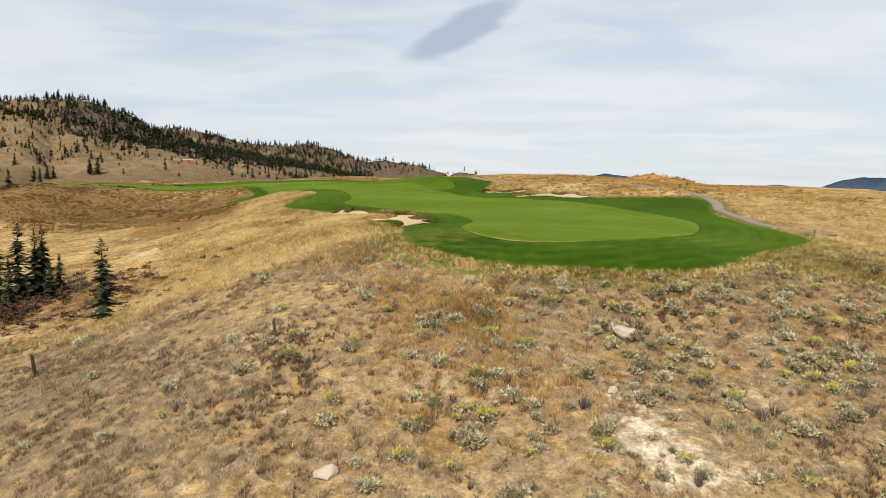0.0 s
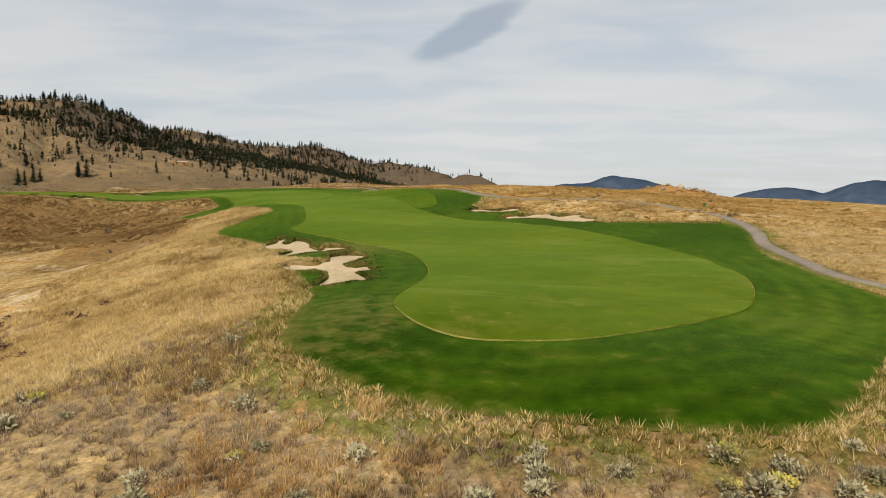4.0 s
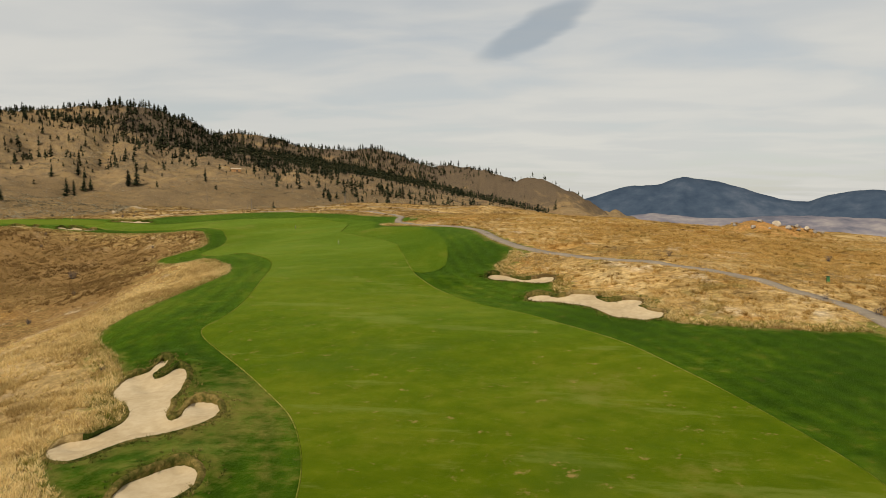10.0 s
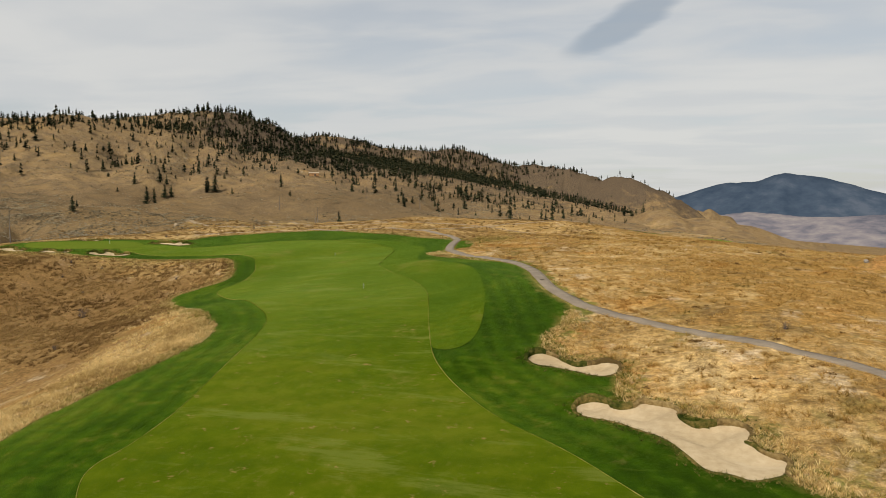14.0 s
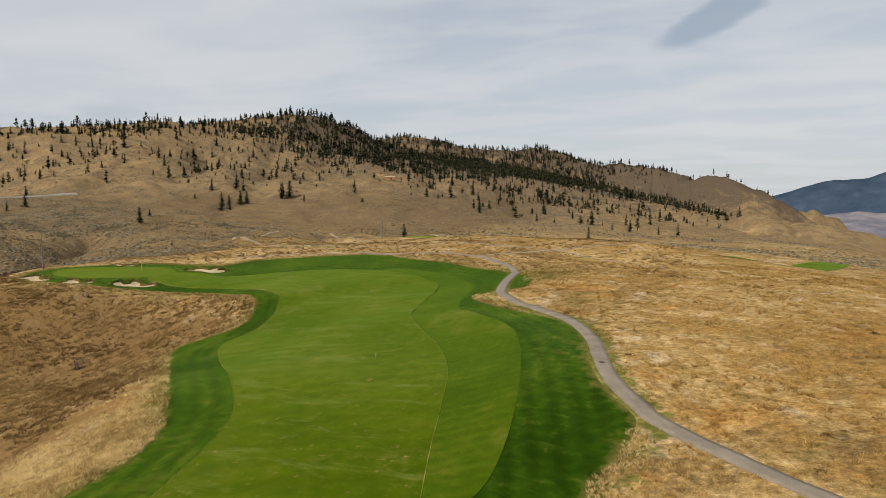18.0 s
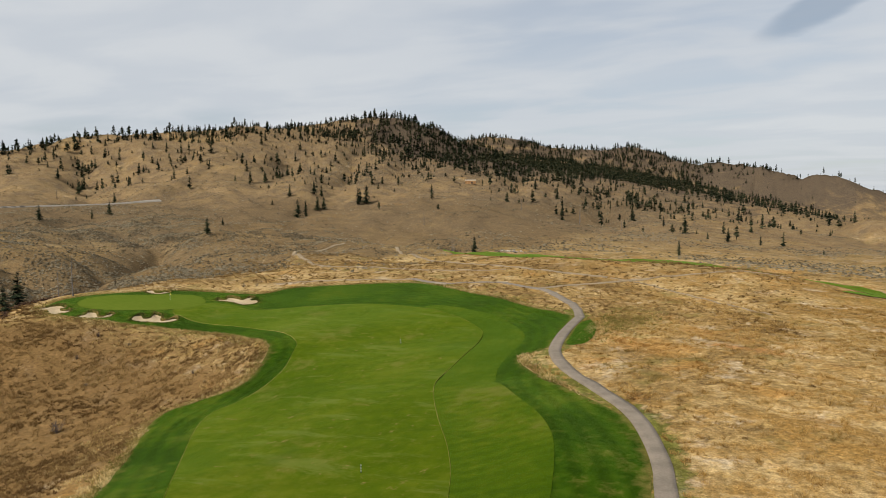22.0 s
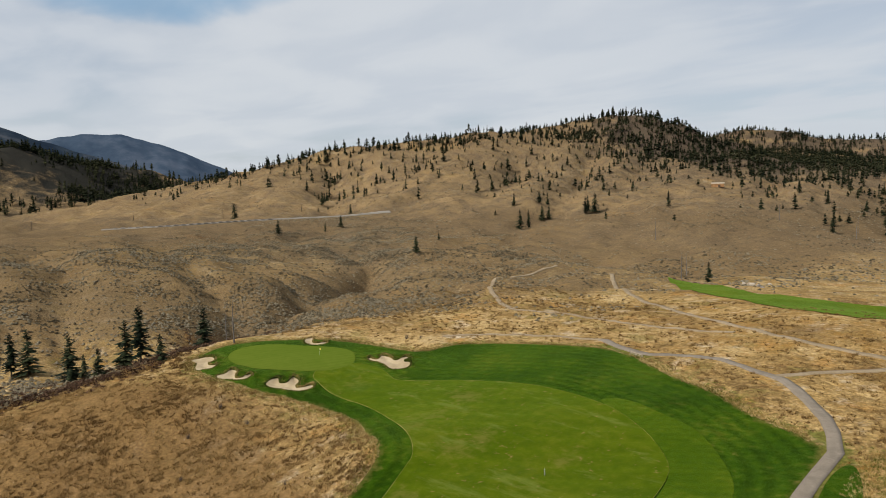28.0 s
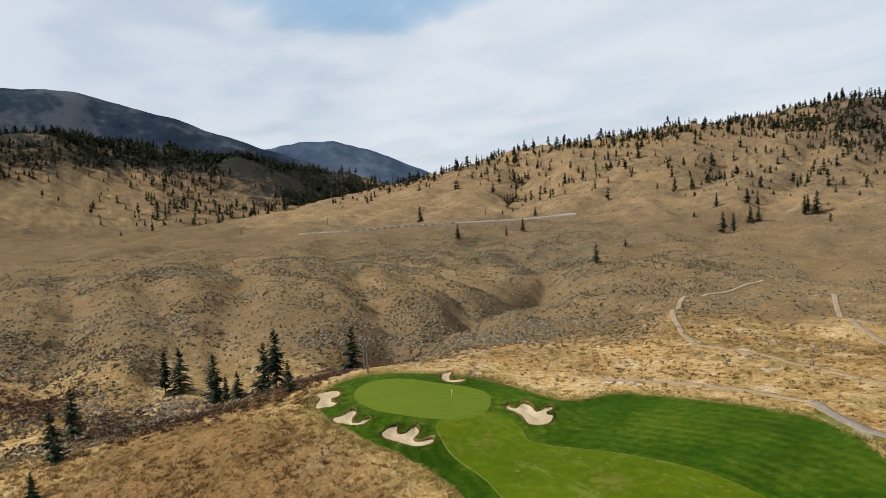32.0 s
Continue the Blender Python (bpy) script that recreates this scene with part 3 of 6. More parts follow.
TURF_WEST = [(-93.7, 325.2), (-101.2, 316.9), (-106.6, 311.2), (-77.8, 279), (-55.6, 255), (-47.7, 242.8), (-50.1, 214.3), (-51.2, 207.3), (-49.4, 198),
             (-47.3, 190.6), (-33.3, 176.5), (-27.4, 165.4), (-22, 158.2), (-23.4, 152.9), (-23.6, 147.7), (-20.3, 141.9), (-13.9, 137.6), (-14, 134.9),
             (-16.6, 133.5), (-15.4, 128.8), (-9.4, 114.3), (-9.2, 107.6), (-8.4, 99.9), (-8.2, 95.5), (-6.8, 91.6)]
TURF_LINE = TURF_EAST + TURF_NORTH + TURF_GREEN + TURF_WEST
FAIRWAY_WEST = [(16.3, 92.7), (10.3, 92.2), (7.3, 92.7), (4.5, 95), (2.2, 99), (0.8, 104), (0.9, 108.6), (2.4, 115.8), (3.4, 124.1),
                (2.8, 133.5), (0.4, 146), (-3.2, 155.2), (-6, 160.6), (-10.5, 166.6), (-16.2, 174), (-24, 182.9), (-29, 188.8), (-31.1, 193), (-29.9, 198.4), (-31.4, 211.6), (-40.9, 250.1),
                (-46.3, 260.2), (-55.6, 271.5), (-80.7, 298.5), (-89.5, 310.6), (-86.2, 317.9), (-89.1, 333.3), (-97.2, 347.3), (-100.2, 352.7), (-111.7, 359.8),
                (-134.5, 367.2), (-152, 366.8), (-160, 368.6), (-168, 370), (-174, 375), (-172, 384), (-167, 388), (-159, 388.2), (-152, 386)]
FAIRWAY_EAST = [(-145.9, 383.4), (-132.1, 392.2), (-119.9, 397.2), (-106.6, 399.9), (-89.7, 397.9), (-75.2, 391.9), (-60.8, 380.9), (-54, 370.6), (-48.2, 335.9),
                (-46.1, 328.2), (-37.5, 314.2), (-25.8, 297.7), (-18.5, 282.5), (-13.1, 263.9), (-9.8, 251.4), (-4.9, 235.4), (-1, 228.4), (3.8, 221.6),
                (8.8, 215.2), (18.3, 206), (24.6, 198.2), (29.7, 191.7), (33.7, 185.4), (45.8, 157.1), (46.5, 146.7), (45.3, 144.7), (44.9, 132.5),
                (43, 123.3), (38.6, 113), (34.7, 107.3), (28.4, 101.5), (21.5, 95.7)]
FAIRWAY_LINE = FAIRWAY_WEST + FAIRWAY_EAST
GREEN_LINE = [(-204.2, 360.7), (-212.2, 365.8), (-213.1, 373.3), (-208.5, 380.8), (-198.4, 386.4), (-189.3, 391.9), (-182.2, 393.6), (-174.9, 390.4), (-169, 385.4),
              (-168.9, 378.3), (-173.3, 373), (-178.2, 367.8), (-186, 362.3), (-195, 359.9)]
BUNKER_TEE_SIDE = [(-9.4, 119.1), (-9.7, 120.2), (-9.5, 121.5), (-9.2, 123.5), (-9.4, 125.1), (-10.3, 128.4), (-10.3, 128.7), (-11, 129.2), (-12, 130.6),
                   (-13.3, 130), (-15.1, 129.8), (-16.4, 131), (-17.6, 134.2), (-16.9, 135.6), (-14.7, 134.3), (-13, 133.7), (-12.2, 134), (-12.6, 135.3),
                   (-13.6, 137.4), (-11.7, 136.4), (-11.5, 137.5), (-12.5, 141.3), (-12.3, 143), (-11.1, 145), (-10.4, 146.9), (-9, 146.3), (-7.7, 144.7),
                   (-7.1, 142.3), (-7.6, 140.7), (-8.1, 137.6), (-8.9, 135.7), (-9.2, 134.3), (-8.6, 133.1), (-6.9, 132.3), (-6, 133.5), (-5, 131.4),
                   (-5, 130.3), (-4.2, 129.5), (-4.8, 128.1), (-6.1, 127.7), (-6.1, 126.6), (-5.2, 124.4), (-3.8, 121.4), (-3.8, 120.2), (-5, 120.7),
                   (-6.2, 119.9), (-7.7, 119.4), (-8.5, 118.4)]
BUNKER_RIDGE = [(-24, 148.7), (-21.6, 146.5), (-19.3, 146), (-18.5, 148.8), (-17.6, 151.4), (-15, 153.1), (-13.1, 156.2), (-12.6, 159.3), (-14.1, 162.5),
                (-16.2, 164), (-17.8, 163.8), (-17.5, 161.4), (-16.5, 158.2), (-17.3, 157.7), (-18.4, 159.2), (-19.2, 161.7), (-20.6, 164.7), (-20.7, 167),
                (-22.4, 171.6), (-23.9, 174.6), (-25.5, 176.2), (-26.3, 175.7), (-26, 173.3), (-26.6, 171.9), (-27.5, 172.8), (-27.9, 174.3), (-27.9, 176.8),
                (-28.5, 178.9), (-29.7, 179.9), (-30.1, 179.1), (-29.3, 176), (-29.5, 174.6), (-30.9, 173.4), (-30.4, 171.2), (-29.7, 168.2), (-28.4, 165.9),
                (-26.8, 164.5), (-24.9, 163), (-22.3, 159.3), (-21.8, 157), (-22, 155.7), (-22.2, 153.8), (-22.7, 152.5), (-24.6, 152.3), (-24.8, 150.8)]
BUNKER_EAST = [(17.8, 220.4), (18.3, 222.1), (19.9, 222.7), (21.8, 221.5), (22.3, 219.9), (23.6, 219.5), (25, 219.8), (25.7, 221.5), (27.2, 220.7),
               (28.9, 220), (30, 218.6), (29.7, 217), (30.5, 214.7), (31.4, 213.9), (32.4, 214.2), (34.8, 215), (36.6, 214.3), (37.1, 213.1),
               (36.6, 210.9), (36, 210.5), (36.9, 209.2), (38, 207.3), (39.4, 207), (39.4, 205.8), (38.6, 203.8), (37.2, 203), (35.4, 202),
               (33.7, 203.3), (31.5, 203.5), (30.1, 206.6), (29.1, 208.8), (28, 210.9), (25.5, 213), (22.2, 216.1), (19.4, 217.1), (18, 218.9)]
BUNKER_EAST_SMALL = [(9.2, 238.8), (10.3, 241.5), (11.7, 241.9), (13.4, 240.4), (15.2, 237.5), (17, 235.5), (18.7, 236), (21.3, 237.5), (23, 235.8),
                     (23.4, 233.7), (22.5, 231.2), (20.5, 231.1), (17.1, 233.7), (13.5, 235.8), (10.8, 236.5)]
BUNKER_GREEN_WEST = [(-200.2, 348.6), (-204.7, 350.5), (-208.2, 352.6), (-211.2, 352), (-213.3, 352.6), (-214.6, 354.6), (-213.2, 357.7), (-212.3, 359.2), (-208, 358.7),
                     (-206.3, 357.6), (-205.9, 355.4), (-204.1, 354.3), (-201.5, 354.8), (-202.6, 356.5), (-199.3, 354.9), (-198.5, 353.3), (-199, 350.7), (-198.6, 349)]
BUNKER_GREEN_MID = [(-187.2, 349.6), (-189.6, 350.7), (-189.1, 352.4), (-190.4, 354.4), (-192.7, 356.1), (-191.8, 357.4), (-188.3, 356.8), (-186.1, 355), (-183.3, 353.6),
                    (-182.3, 355.2), (-184, 357), (-184.1, 358.9), (-181.8, 358.2), (-181.2, 357), (-180.7, 355), (-181.4, 352.9), (-183.6, 351.3), (-185.1, 350)]
BUNKER_GREEN_FRONT = [(-172.5, 357.4), (-174, 358.6), (-175.3, 360.4), (-175.6, 362.4), (-174.6, 363.4), (-173.2, 362), (-171.4, 361.4), (-170.3, 363.2), (-171.9, 364.9),
                      (-173.5, 366.6), (-172.7, 367.2), (-169, 366.6), (-167.2, 364.5), (-166.2, 363.4), (-164.6, 364.1), (-164.6, 366.8), (-164, 368.1), (-162.1, 367),
                      (-161.9, 365.6), (-162.2, 363), (-164.1, 361.3), (-168, 359.2), (-170, 357.7)]
BUNKER_GREEN_EAST = [(-170.6, 391.8), (-171.8, 393.2), (-168, 393), (-167.9, 394.4), (-171, 397.1), (-169.1, 397.4), (-167, 397.8), (-162.9, 396.2), (-162.1, 397.3),
                     (-163.8, 400.3), (-163.1, 401.8), (-161.1, 400.7), (-160.8, 399.1), (-159.9, 397.5), (-158.2, 398.7), (-154.5, 395.9), (-153.2, 393.7), (-153.9, 391.7),
                     (-156, 390), (-158.4, 390.4), (-162.3, 392), (-166.2, 391.9), (-168.6, 391.1)]
BUNKER_GREEN_BACK = [(-203.8, 388.9), (-208.9, 392), (-209.3, 395.3), (-206.5, 394.1), (-202, 390.6), (-198.7, 390.9), (-199.4, 395.2), (-196.1, 393.4), (-196.1, 390.5),
                     (-199, 388.1)]
BUNKERS = [BUNKER_TEE_SIDE, BUNKER_RIDGE, BUNKER_EAST, BUNKER_EAST_SMALL, BUNKER_GREEN_WEST, BUNKER_GREEN_MID,
           BUNKER_GREEN_FRONT, BUNKER_GREEN_EAST, BUNKER_GREEN_BACK]
CART_PATH = [(65.7, 122.6), (59, 136.4), (61.7, 150.6), (62.6, 161.8), (63.4, 169.9), (67.8, 181.8), (70.1, 195.4), (69.3, 201.8), (68.5, 208.7),
             (63.3, 218.5), (55.8, 231.4), (49.7, 237.6), (38.4, 246.1), (26.7, 257.3), (16.4, 266.3), (15.2, 268.9), (8.8, 279.5), (4.9, 294),
             (3, 302.5), (-4.4, 320.6), (-14.1, 332.1), (-30.1, 352.3), (-35, 373.5), (-37.5, 397.8), (-37.6, 397.5), (-41.8, 408.8), (-49.9, 421),
             (-61.7, 434.3), (-68.7, 436.4), (-83.4, 442.3), (-98.4, 436.3), (-110.5, 440.5), (-122.2, 447.2)]
BRANCH_PATH = [(-64, 434.5), (-58, 444), (-46.3, 458), (-34, 471)]
TRAIL_BACK = [(-122.2, 447.2), (-130, 447.5), (-142, 445), (-157, 437), (-166, 429), (-172, 425)]
TRAIL_EAST = [(-34, 471), (-20, 485), (-8, 492), (12, 494)]
TRAIL_FAINT = [(-47, 465.5), (-31, 461), (-20, 453), (-12, 445), (-4, 432), (10, 417)]
TRACK_LINE = [(-246, 631.1), (-197.9, 566.4), (-165, 535.3), (-127.8, 503.4), (-95, 479.6), (-67.2, 468.1), (-48.1, 466)]
TRAIL_LINE = [(-294.8, 639), (-288.9, 600.5), (-280.7, 561), (-230.5, 506.6), (-203.1, 486.3), (-183.7, 473.5)]
TRAIL_LOW = [(-183.7, 473.5), (-160.3, 477.3), (-108.8, 469.8), (-90.6, 470.4)]
SECOND_FAIRWAY = [(-221.3, 648.5), (-191.6, 641), (-141, 582.1), (-115.5, 575), (-86, 578), (-63, 598), (-44, 602), (-33, 594), (-15, 576), (3, 558),
                  (18, 546), (46, 536), (44, 508), (18, 510), (0, 513), (-20, 516), (-40, 520), (-56, 522), (-82, 510), (-111, 536.8), (-136.3, 556.1),
                  (-157.4, 565.8)]
THIRD_FAIRWAY = [(22.7, 476.5), (44.1, 497.4), (94.7, 597.5), (82.3, 526), (42.4, 473.1)]
ROAD_LINE = [(-846, 508), (-825, 535), (-799.5, 566.8), (-775.2, 638.1), (-731.8, 720.3), (-691.9, 802.7)]
SIDE_TURF = [(-30.9, 363.2), (-26.3, 366.5), (-27.3, 380), (-33.6, 395.4), (-35, 387.9), (-32.3, 373.3)]


# ---- plan arithmetic ----
def smooth_line(points, closed=True, rounds=2):
    """Corner cutting: the same line, rounded."""
    line = np.array(points, float)
    for _ in range(rounds):
        nxt = np.roll(line, -1, 0) if closed else line[1:]
        a = line if closed else line[:-1]
        cut = np.stack([0.75 * a + 0.25 * nxt, 0.25 * a + 0.75 * nxt], 1).reshape(-1, 2)
        line = cut if closed else np.concatenate([line[:1], cut, line[-1:]])
    return line


def resampled(line, step, closed=True):
    line = np.concatenate([line, line[:1]]) if closed else line
    run = np.r_[0, np.cumsum(np.hypot(*np.diff(line, axis=0).T))]
    n = max(4, int(run[-1] / step))
    s = np.linspace(0, run[-1], n + 1)[: n if closed else n + 1]
    return np.stack([np.interp(s, run, line[:, 0]), np.interp(s, run, line[:, 1])], 1)


def inside_by(x, y, line, closed=True):
    """How far points lie inside a closed line (negative outside); for an open line, minus the distance to it."""
    x, y = np.asarray(x, float), np.asarray(y, float)
    near, odd = np.full(x.shape, 1e18), np.zeros(x.shape, bool)
    ends = np.roll(line, -1, 0) if closed else line[1:]
    for (ax, ay), (bx, by) in zip(line, ends):
        ex, ey = bx - ax, by - ay
        u = np.clip(((x - ax) * ex + (y - ay) * ey) / (ex * ex + ey * ey + 1e-12), 0, 1)
        near = np.minimum(near, (x - ax - u * ex) ** 2 + (y - ay - u * ey) ** 2)
        if closed:
            odd ^= ((ay > y) != (by > y)) & (x < ex * (y - ay) / (ey + (abs(ey) < 1e-12) * 1e-12) + ax)
    return np.where(odd, 1, -1) * np.sqrt(near)


def windowed(x, y, line, margin, far, closed=True):
    """inside_by, worked out only near the line; far elsewhere."""
    out = np.full(x.shape, -far, float)
    (x0, y0), (x1, y1) = line.min(0) - margin, line.max(0) + margin
    box = (x > x0) & (x < x1) & (y > y0) & (y < y1)
    if box.any():
        out[box] = inside_by(x[box], y[box], line, closed)
    return out


def ease(v, low, high):
    u = np.clip((v - low) / (high - low), 0, 1)
    return u * u * (3 - 2 * u)


def lattice(ix, iy, seed):
    v = np.sin(ix * 127.1 + iy * 311.7 + seed * 74.7) * 43758.5453
    return v - np.floor(v)


def value_noise(x, y, seed=0):
    ix, iy = np.floor(x), np.floor(y)
    fx, fy = x - ix, y - iy
    fx, fy = fx * fx * (3 - 2 * fx), fy * fy * (3 - 2 * fy)
    a, b = lattice(ix, iy, seed), lattice(ix + 1, iy, seed)
    c, d = lattice(ix, iy + 1, seed), lattice(ix + 1, iy + 1, seed)
    return (a * (1 - fx) + b * fx) * (1 - fy) + (c * (1 - fx) + d * fx) * fy


def layers(x, y, size, octaves=4, seed=0):
    """Noise of about -1 to 1, with the given size of its largest forms in metres."""
    total, amount = 0, 1.0
    for n in range(octaves):
        total = total + amount * (value_noise(x / size + 17.3 * n, y / size - 9.1 * n, seed + n) * 2 - 1)
        size, amount = size * 0.5, amount * 0.5
    return total


TURF = smooth_line(TURF_LINE, rounds=2)
FAIRWAY = smooth_line(FAIRWAY_LINE, rounds=2)
GREEN = smooth_line(GREEN_LINE, rounds=2)
SAND_LINES = [smooth_line(line, rounds=1) for line in BUNKERS]
PATH_LINE = resampled(smooth_line(CART_PATH, False, 3), 1.5, False)
BRANCH_LINE = resampled(smooth_line(BRANCH_PATH, False, 2), 2.0, False)
TRACK_WAY = resampled(smooth_line(TRACK_LINE, False, 3), 3.0, False)
SIDE = smooth_line(SIDE_TURF, rounds=2)
SECOND = smooth_line(SECOND_FAIRWAY, rounds=2)
THIRD = smooth_line(THIRD_FAIRWAY, rounds=2)
ROADBED = smooth_line(ROAD_LINE, False, 2)
MOUND = (98, 335)


def grain(x, y):
    """Small forms of the land: bunch-grass hummocks near the course, spurs and gullies on the hills."""
    turf = windowed(x, y, TURF, 14, 14)
    wild = ease(-turf, 0.5, 9)
    z = wild * (0.22 * layers(x, y, 5, 3, 3) + 0.55 * layers(x, y, 28, 2, 5))
    base = land(x, y)
    away = ease(np.hypot(x + 60, y - 280), 330, 800) * (1 - 0.55 * ease(y, 1350, 1700)) * (1 - ease(x, -300, -100) * ease(y, 1800, 2200))
    mid = ease(np.hypot(x + 60, y - 300), 170, 300) * ease(-turf, 6, 13.9) * (0.2 + 0.8 * ease(-x, 110, 230))
    folds = 1 - np.abs(layers(x, y + 0.4 * x, 75, 3, 15))
    z = z + mid * (5.0 * (folds - 0.6) * ease(-x, 120, 260) + 1.5 * layers(x, y, 26, 3, 16) + 2.0 * layers(x, y, 60, 2, 17))
    spur = 1 - np.abs(layers(x + 0.35 * y, y, 290, 3, 11))
    z = z + away * (3.5 * layers(x, y, 100, 3, 21) + 17.0 * (spur - 0.6) * ease(base, 35, 110) + 9 * layers(x, y, 330, 4, 8) * ease(base, 60, 200))
    cuts = np.clip(1 - np.abs(layers(x + 0.5 * y, 0.35 * y, 120, 3, 19)) * 3.2, 0, 1)
    z = z - away * 6.0 * cuts * ease(base, 10, 60)
    z = z + away * 4.5 * (1 - np.abs(layers(x + 0.6 * y, 0.45 * y - 0.2 * x, 48, 3, 23)) - 0.6) * ease(base, 25, 60)
    rocky = ease(base, 150, 230) * away
    z = z + rocky * 7 * np.abs(layers(x, y, 70, 4, 31))
    z = z * (1 - np.exp(-(windowed(x, y, ROADBED, 130, 130, False) / 40) ** 2))
    for crest, fall in CRESTS:
        top, _ = crest_height(x, y, crest, fall)
        now = base + z
        gap = np.clip((top - now) / 24 + 0.5, 0, 1)
        z = now * (1 - gap) + top * gap + 12 * gap * (1 - gap) - base
    for crest in (KNOLL, LONG_CREST[6:], KNOB[2:]):
        _, off = crest_height(x, y, crest, 1)
        z = z + 9.0 * np.exp(-(off / 150) ** 2) * (np.abs(layers(x, y, 60, 4, 33)) - 0.3 + 0.5 * np.abs(layers(x * 0.3, y, 24, 2, 34)))
    # spoil heap on the plateau
    a, b = (x - MOUND[0]) / 15.0, (y - MOUND[1]) / 8.0
    z = z + 5.0 * np.exp(-(a * a + b * b) ** 1.4) * (0.85 + 0.35 * layers(x, y, 9, 3, 41))
    z = z + 3.0 * np.exp(-((x + 200) / 16) ** 2 - ((y - 600) / 9) ** 2)
    z = z + 3.3 * ease(x, 100, 150) * (1 - ease(x, 175, 270)) * ease(y, 150, 230) * (1 - ease(y, 420, 520))
    # the hollow that the second fairway lies in
    z = z - 3.4 * np.exp(-(windowed(x, y, HOLLOW, 90, 90, False) / 27) ** 2)
    z = z + 1.0 * np.exp(-(windowed(x, y, RIM, 40, 40, False) / 10) ** 2)
    # the gully that runs up behind the green
    gully = windowed(x, y, GULLY, 60, 60, False)
    z = z - 16.0 * np.exp(-(np.abs(gully) / 14.0) ** 1.4) * (0.8 + 0.3 * layers(x, y, 20, 2, 51))
    return z + creases(x, y)


# draws and hollows that run down the slopes: line, depth, half width
CUTS = [(smooth_line(line, False, 2), deep, wide) for line, deep, wide in (
    ([(-475, 519), (-440, 508), (-413, 514), (-385, 533)], 5.5, 9), ([(-410, 474), (-371, 487), (-335, 468)], 5, 8),
    ([(-510, 377), (-450, 372), (-395, 361), (-345, 346), (-310, 337), (-275, 335)], 6, 13), ([(-514, 273), (-425, 284), (-368, 281), (-310, 272)], 7, 14),
    ([(-450, 445), (-376, 426), (-333, 424), (-300, 412)], 5.5, 10), ([(-457, 317), (-379, 322), (-333, 324), (-290, 310)], 5, 10),
    ([(-262, 548), (-268, 530), (-250, 505)], 3.5, 8), ([(-322, 572), (-345, 530), (-360, 500)], 5, 9), ([(-282, 528), (-312, 492), (-330, 465)], 5, 8),
    ([(-560, 470), (-520, 440), (-470, 436)], 4, 14), ([(-620, 400), (-560, 370), (-510, 377)], 4, 15),
    ([(-1087, 968), (-958, 893), (-860, 825), (-776, 769)], 17, 22), ([(-1023, 1000), (-894, 909), (-825, 845)], 10, 15),
    ([(-835, 1205), (-778, 1155), (-684, 1016), (-661, 952)], 10, 18), ([(-783, 1351), (-702, 1214), (-588, 1040), (-526, 942)], 11, 20),
    ([(-640, 1290), (-626, 1249), (-541, 1095)], 9, 16), ([(-236, 1564), (-150, 1542), (-74, 1425), (-25, 1285)], 16, 28),
    ([(-367, 1520), (-290, 1300), (-211, 1093), (-157, 982)], 10, 22), ([(-480, 1480), (-440, 1330), (-390, 1180)], 10, 20),
    ([(-100, 1560), (-20, 1420), (30, 1300)], 12, 24), ([(20, 1400), (70, 1290), (90, 1200)], 8, 20), ([(120, 1390), (140, 1290), (130, 1180)], 8, 18))]
SPUR = smooth_line([(-786, 1055), (-771, 964), (-739, 868), (-727, 813)], False, 2)


def creases(x, y):
    """Draws cut into the slopes, and one grassy spur."""
    z = 9.0 * np.exp(-(windowed(x, y, SPUR, 90, 90, False) / 28) ** 2)
    for line, deep, wide in CUTS:
        off = -windowed(x, y, line, 4 * wide, 4 * wide, False)
        z = z - 1.35 * deep * np.exp(-(off / wide) ** 1.4) * (0.8 + 0.25 * layers(x, y, wide, 2, 53))
    return z


# crests of the hills: x, y, z, with the fall of their sides
KNOB = [(-1058, 1520, 237), (-975, 1583, 251), (-910, 1627, 257), (-852, 1662, 251), (-805, 1689, 229), (-763, 1711, 202), (-721, 1733, 165)]
LONG_CREST = [(-1109, 2241, 227), (-1001, 2297, 257), (-941, 2325, 267), (-854, 2362, 257), (-748, 2401, 226), (-605, 2446, 216), (-498, 2473, 218), (-391, 2495, 176), (-267, 2513, 159), (-164, 2524, 159), (-121, 2527, 133), (-83, 2529, 94)]
KNOLL = [(-76, 2479, 93), (-28, 2481, 106), (20, 2481, 118), (67, 2481, 115), (114, 2480, 91), (175, 2476, 54), (228, 2472, -0)]
LOW_SPUR = [(-1, 1331, 16), (38, 1331, 29), (77, 1330, 36), (122, 1327, 27), (172, 1322, 18), (218, 1315, 9)]
CRESTS = [(KNOB, 0.62), (LONG_CREST, 0.5), (KNOLL, 0.55), (LOW_SPUR, 0.3)]


def crest_height(x, y, crest, fall):
    """The height of a ridge that falls away on both sides of its crest, and how far off the crest is."""
    crest = np.array(crest, float)
    best, off = np.full(np.shape(x), -1e6), np.full(np.shape(x), 1e6)
    rough = 1 + 0.35 * layers(x, y, 140, 3, 91)
    for a, b in zip(crest[:-1], crest[1:]):
        e = b[:2] - a[:2]
        u = np.clip(((x - a[0]) * e[0] + (y - a[1]) * e[1]) / (e @ e), 0, 1)
        d = np.hypot(x - a[0] - u * e[0], y - a[1] - u * e[1])
        z = a[2] + u * (b[2] - a[2]) - fall * rough * (np.sqrt(d * d + 400) - 20)
        best, off = np.maximum(best, z), np.minimum(off, d)
    return best, off


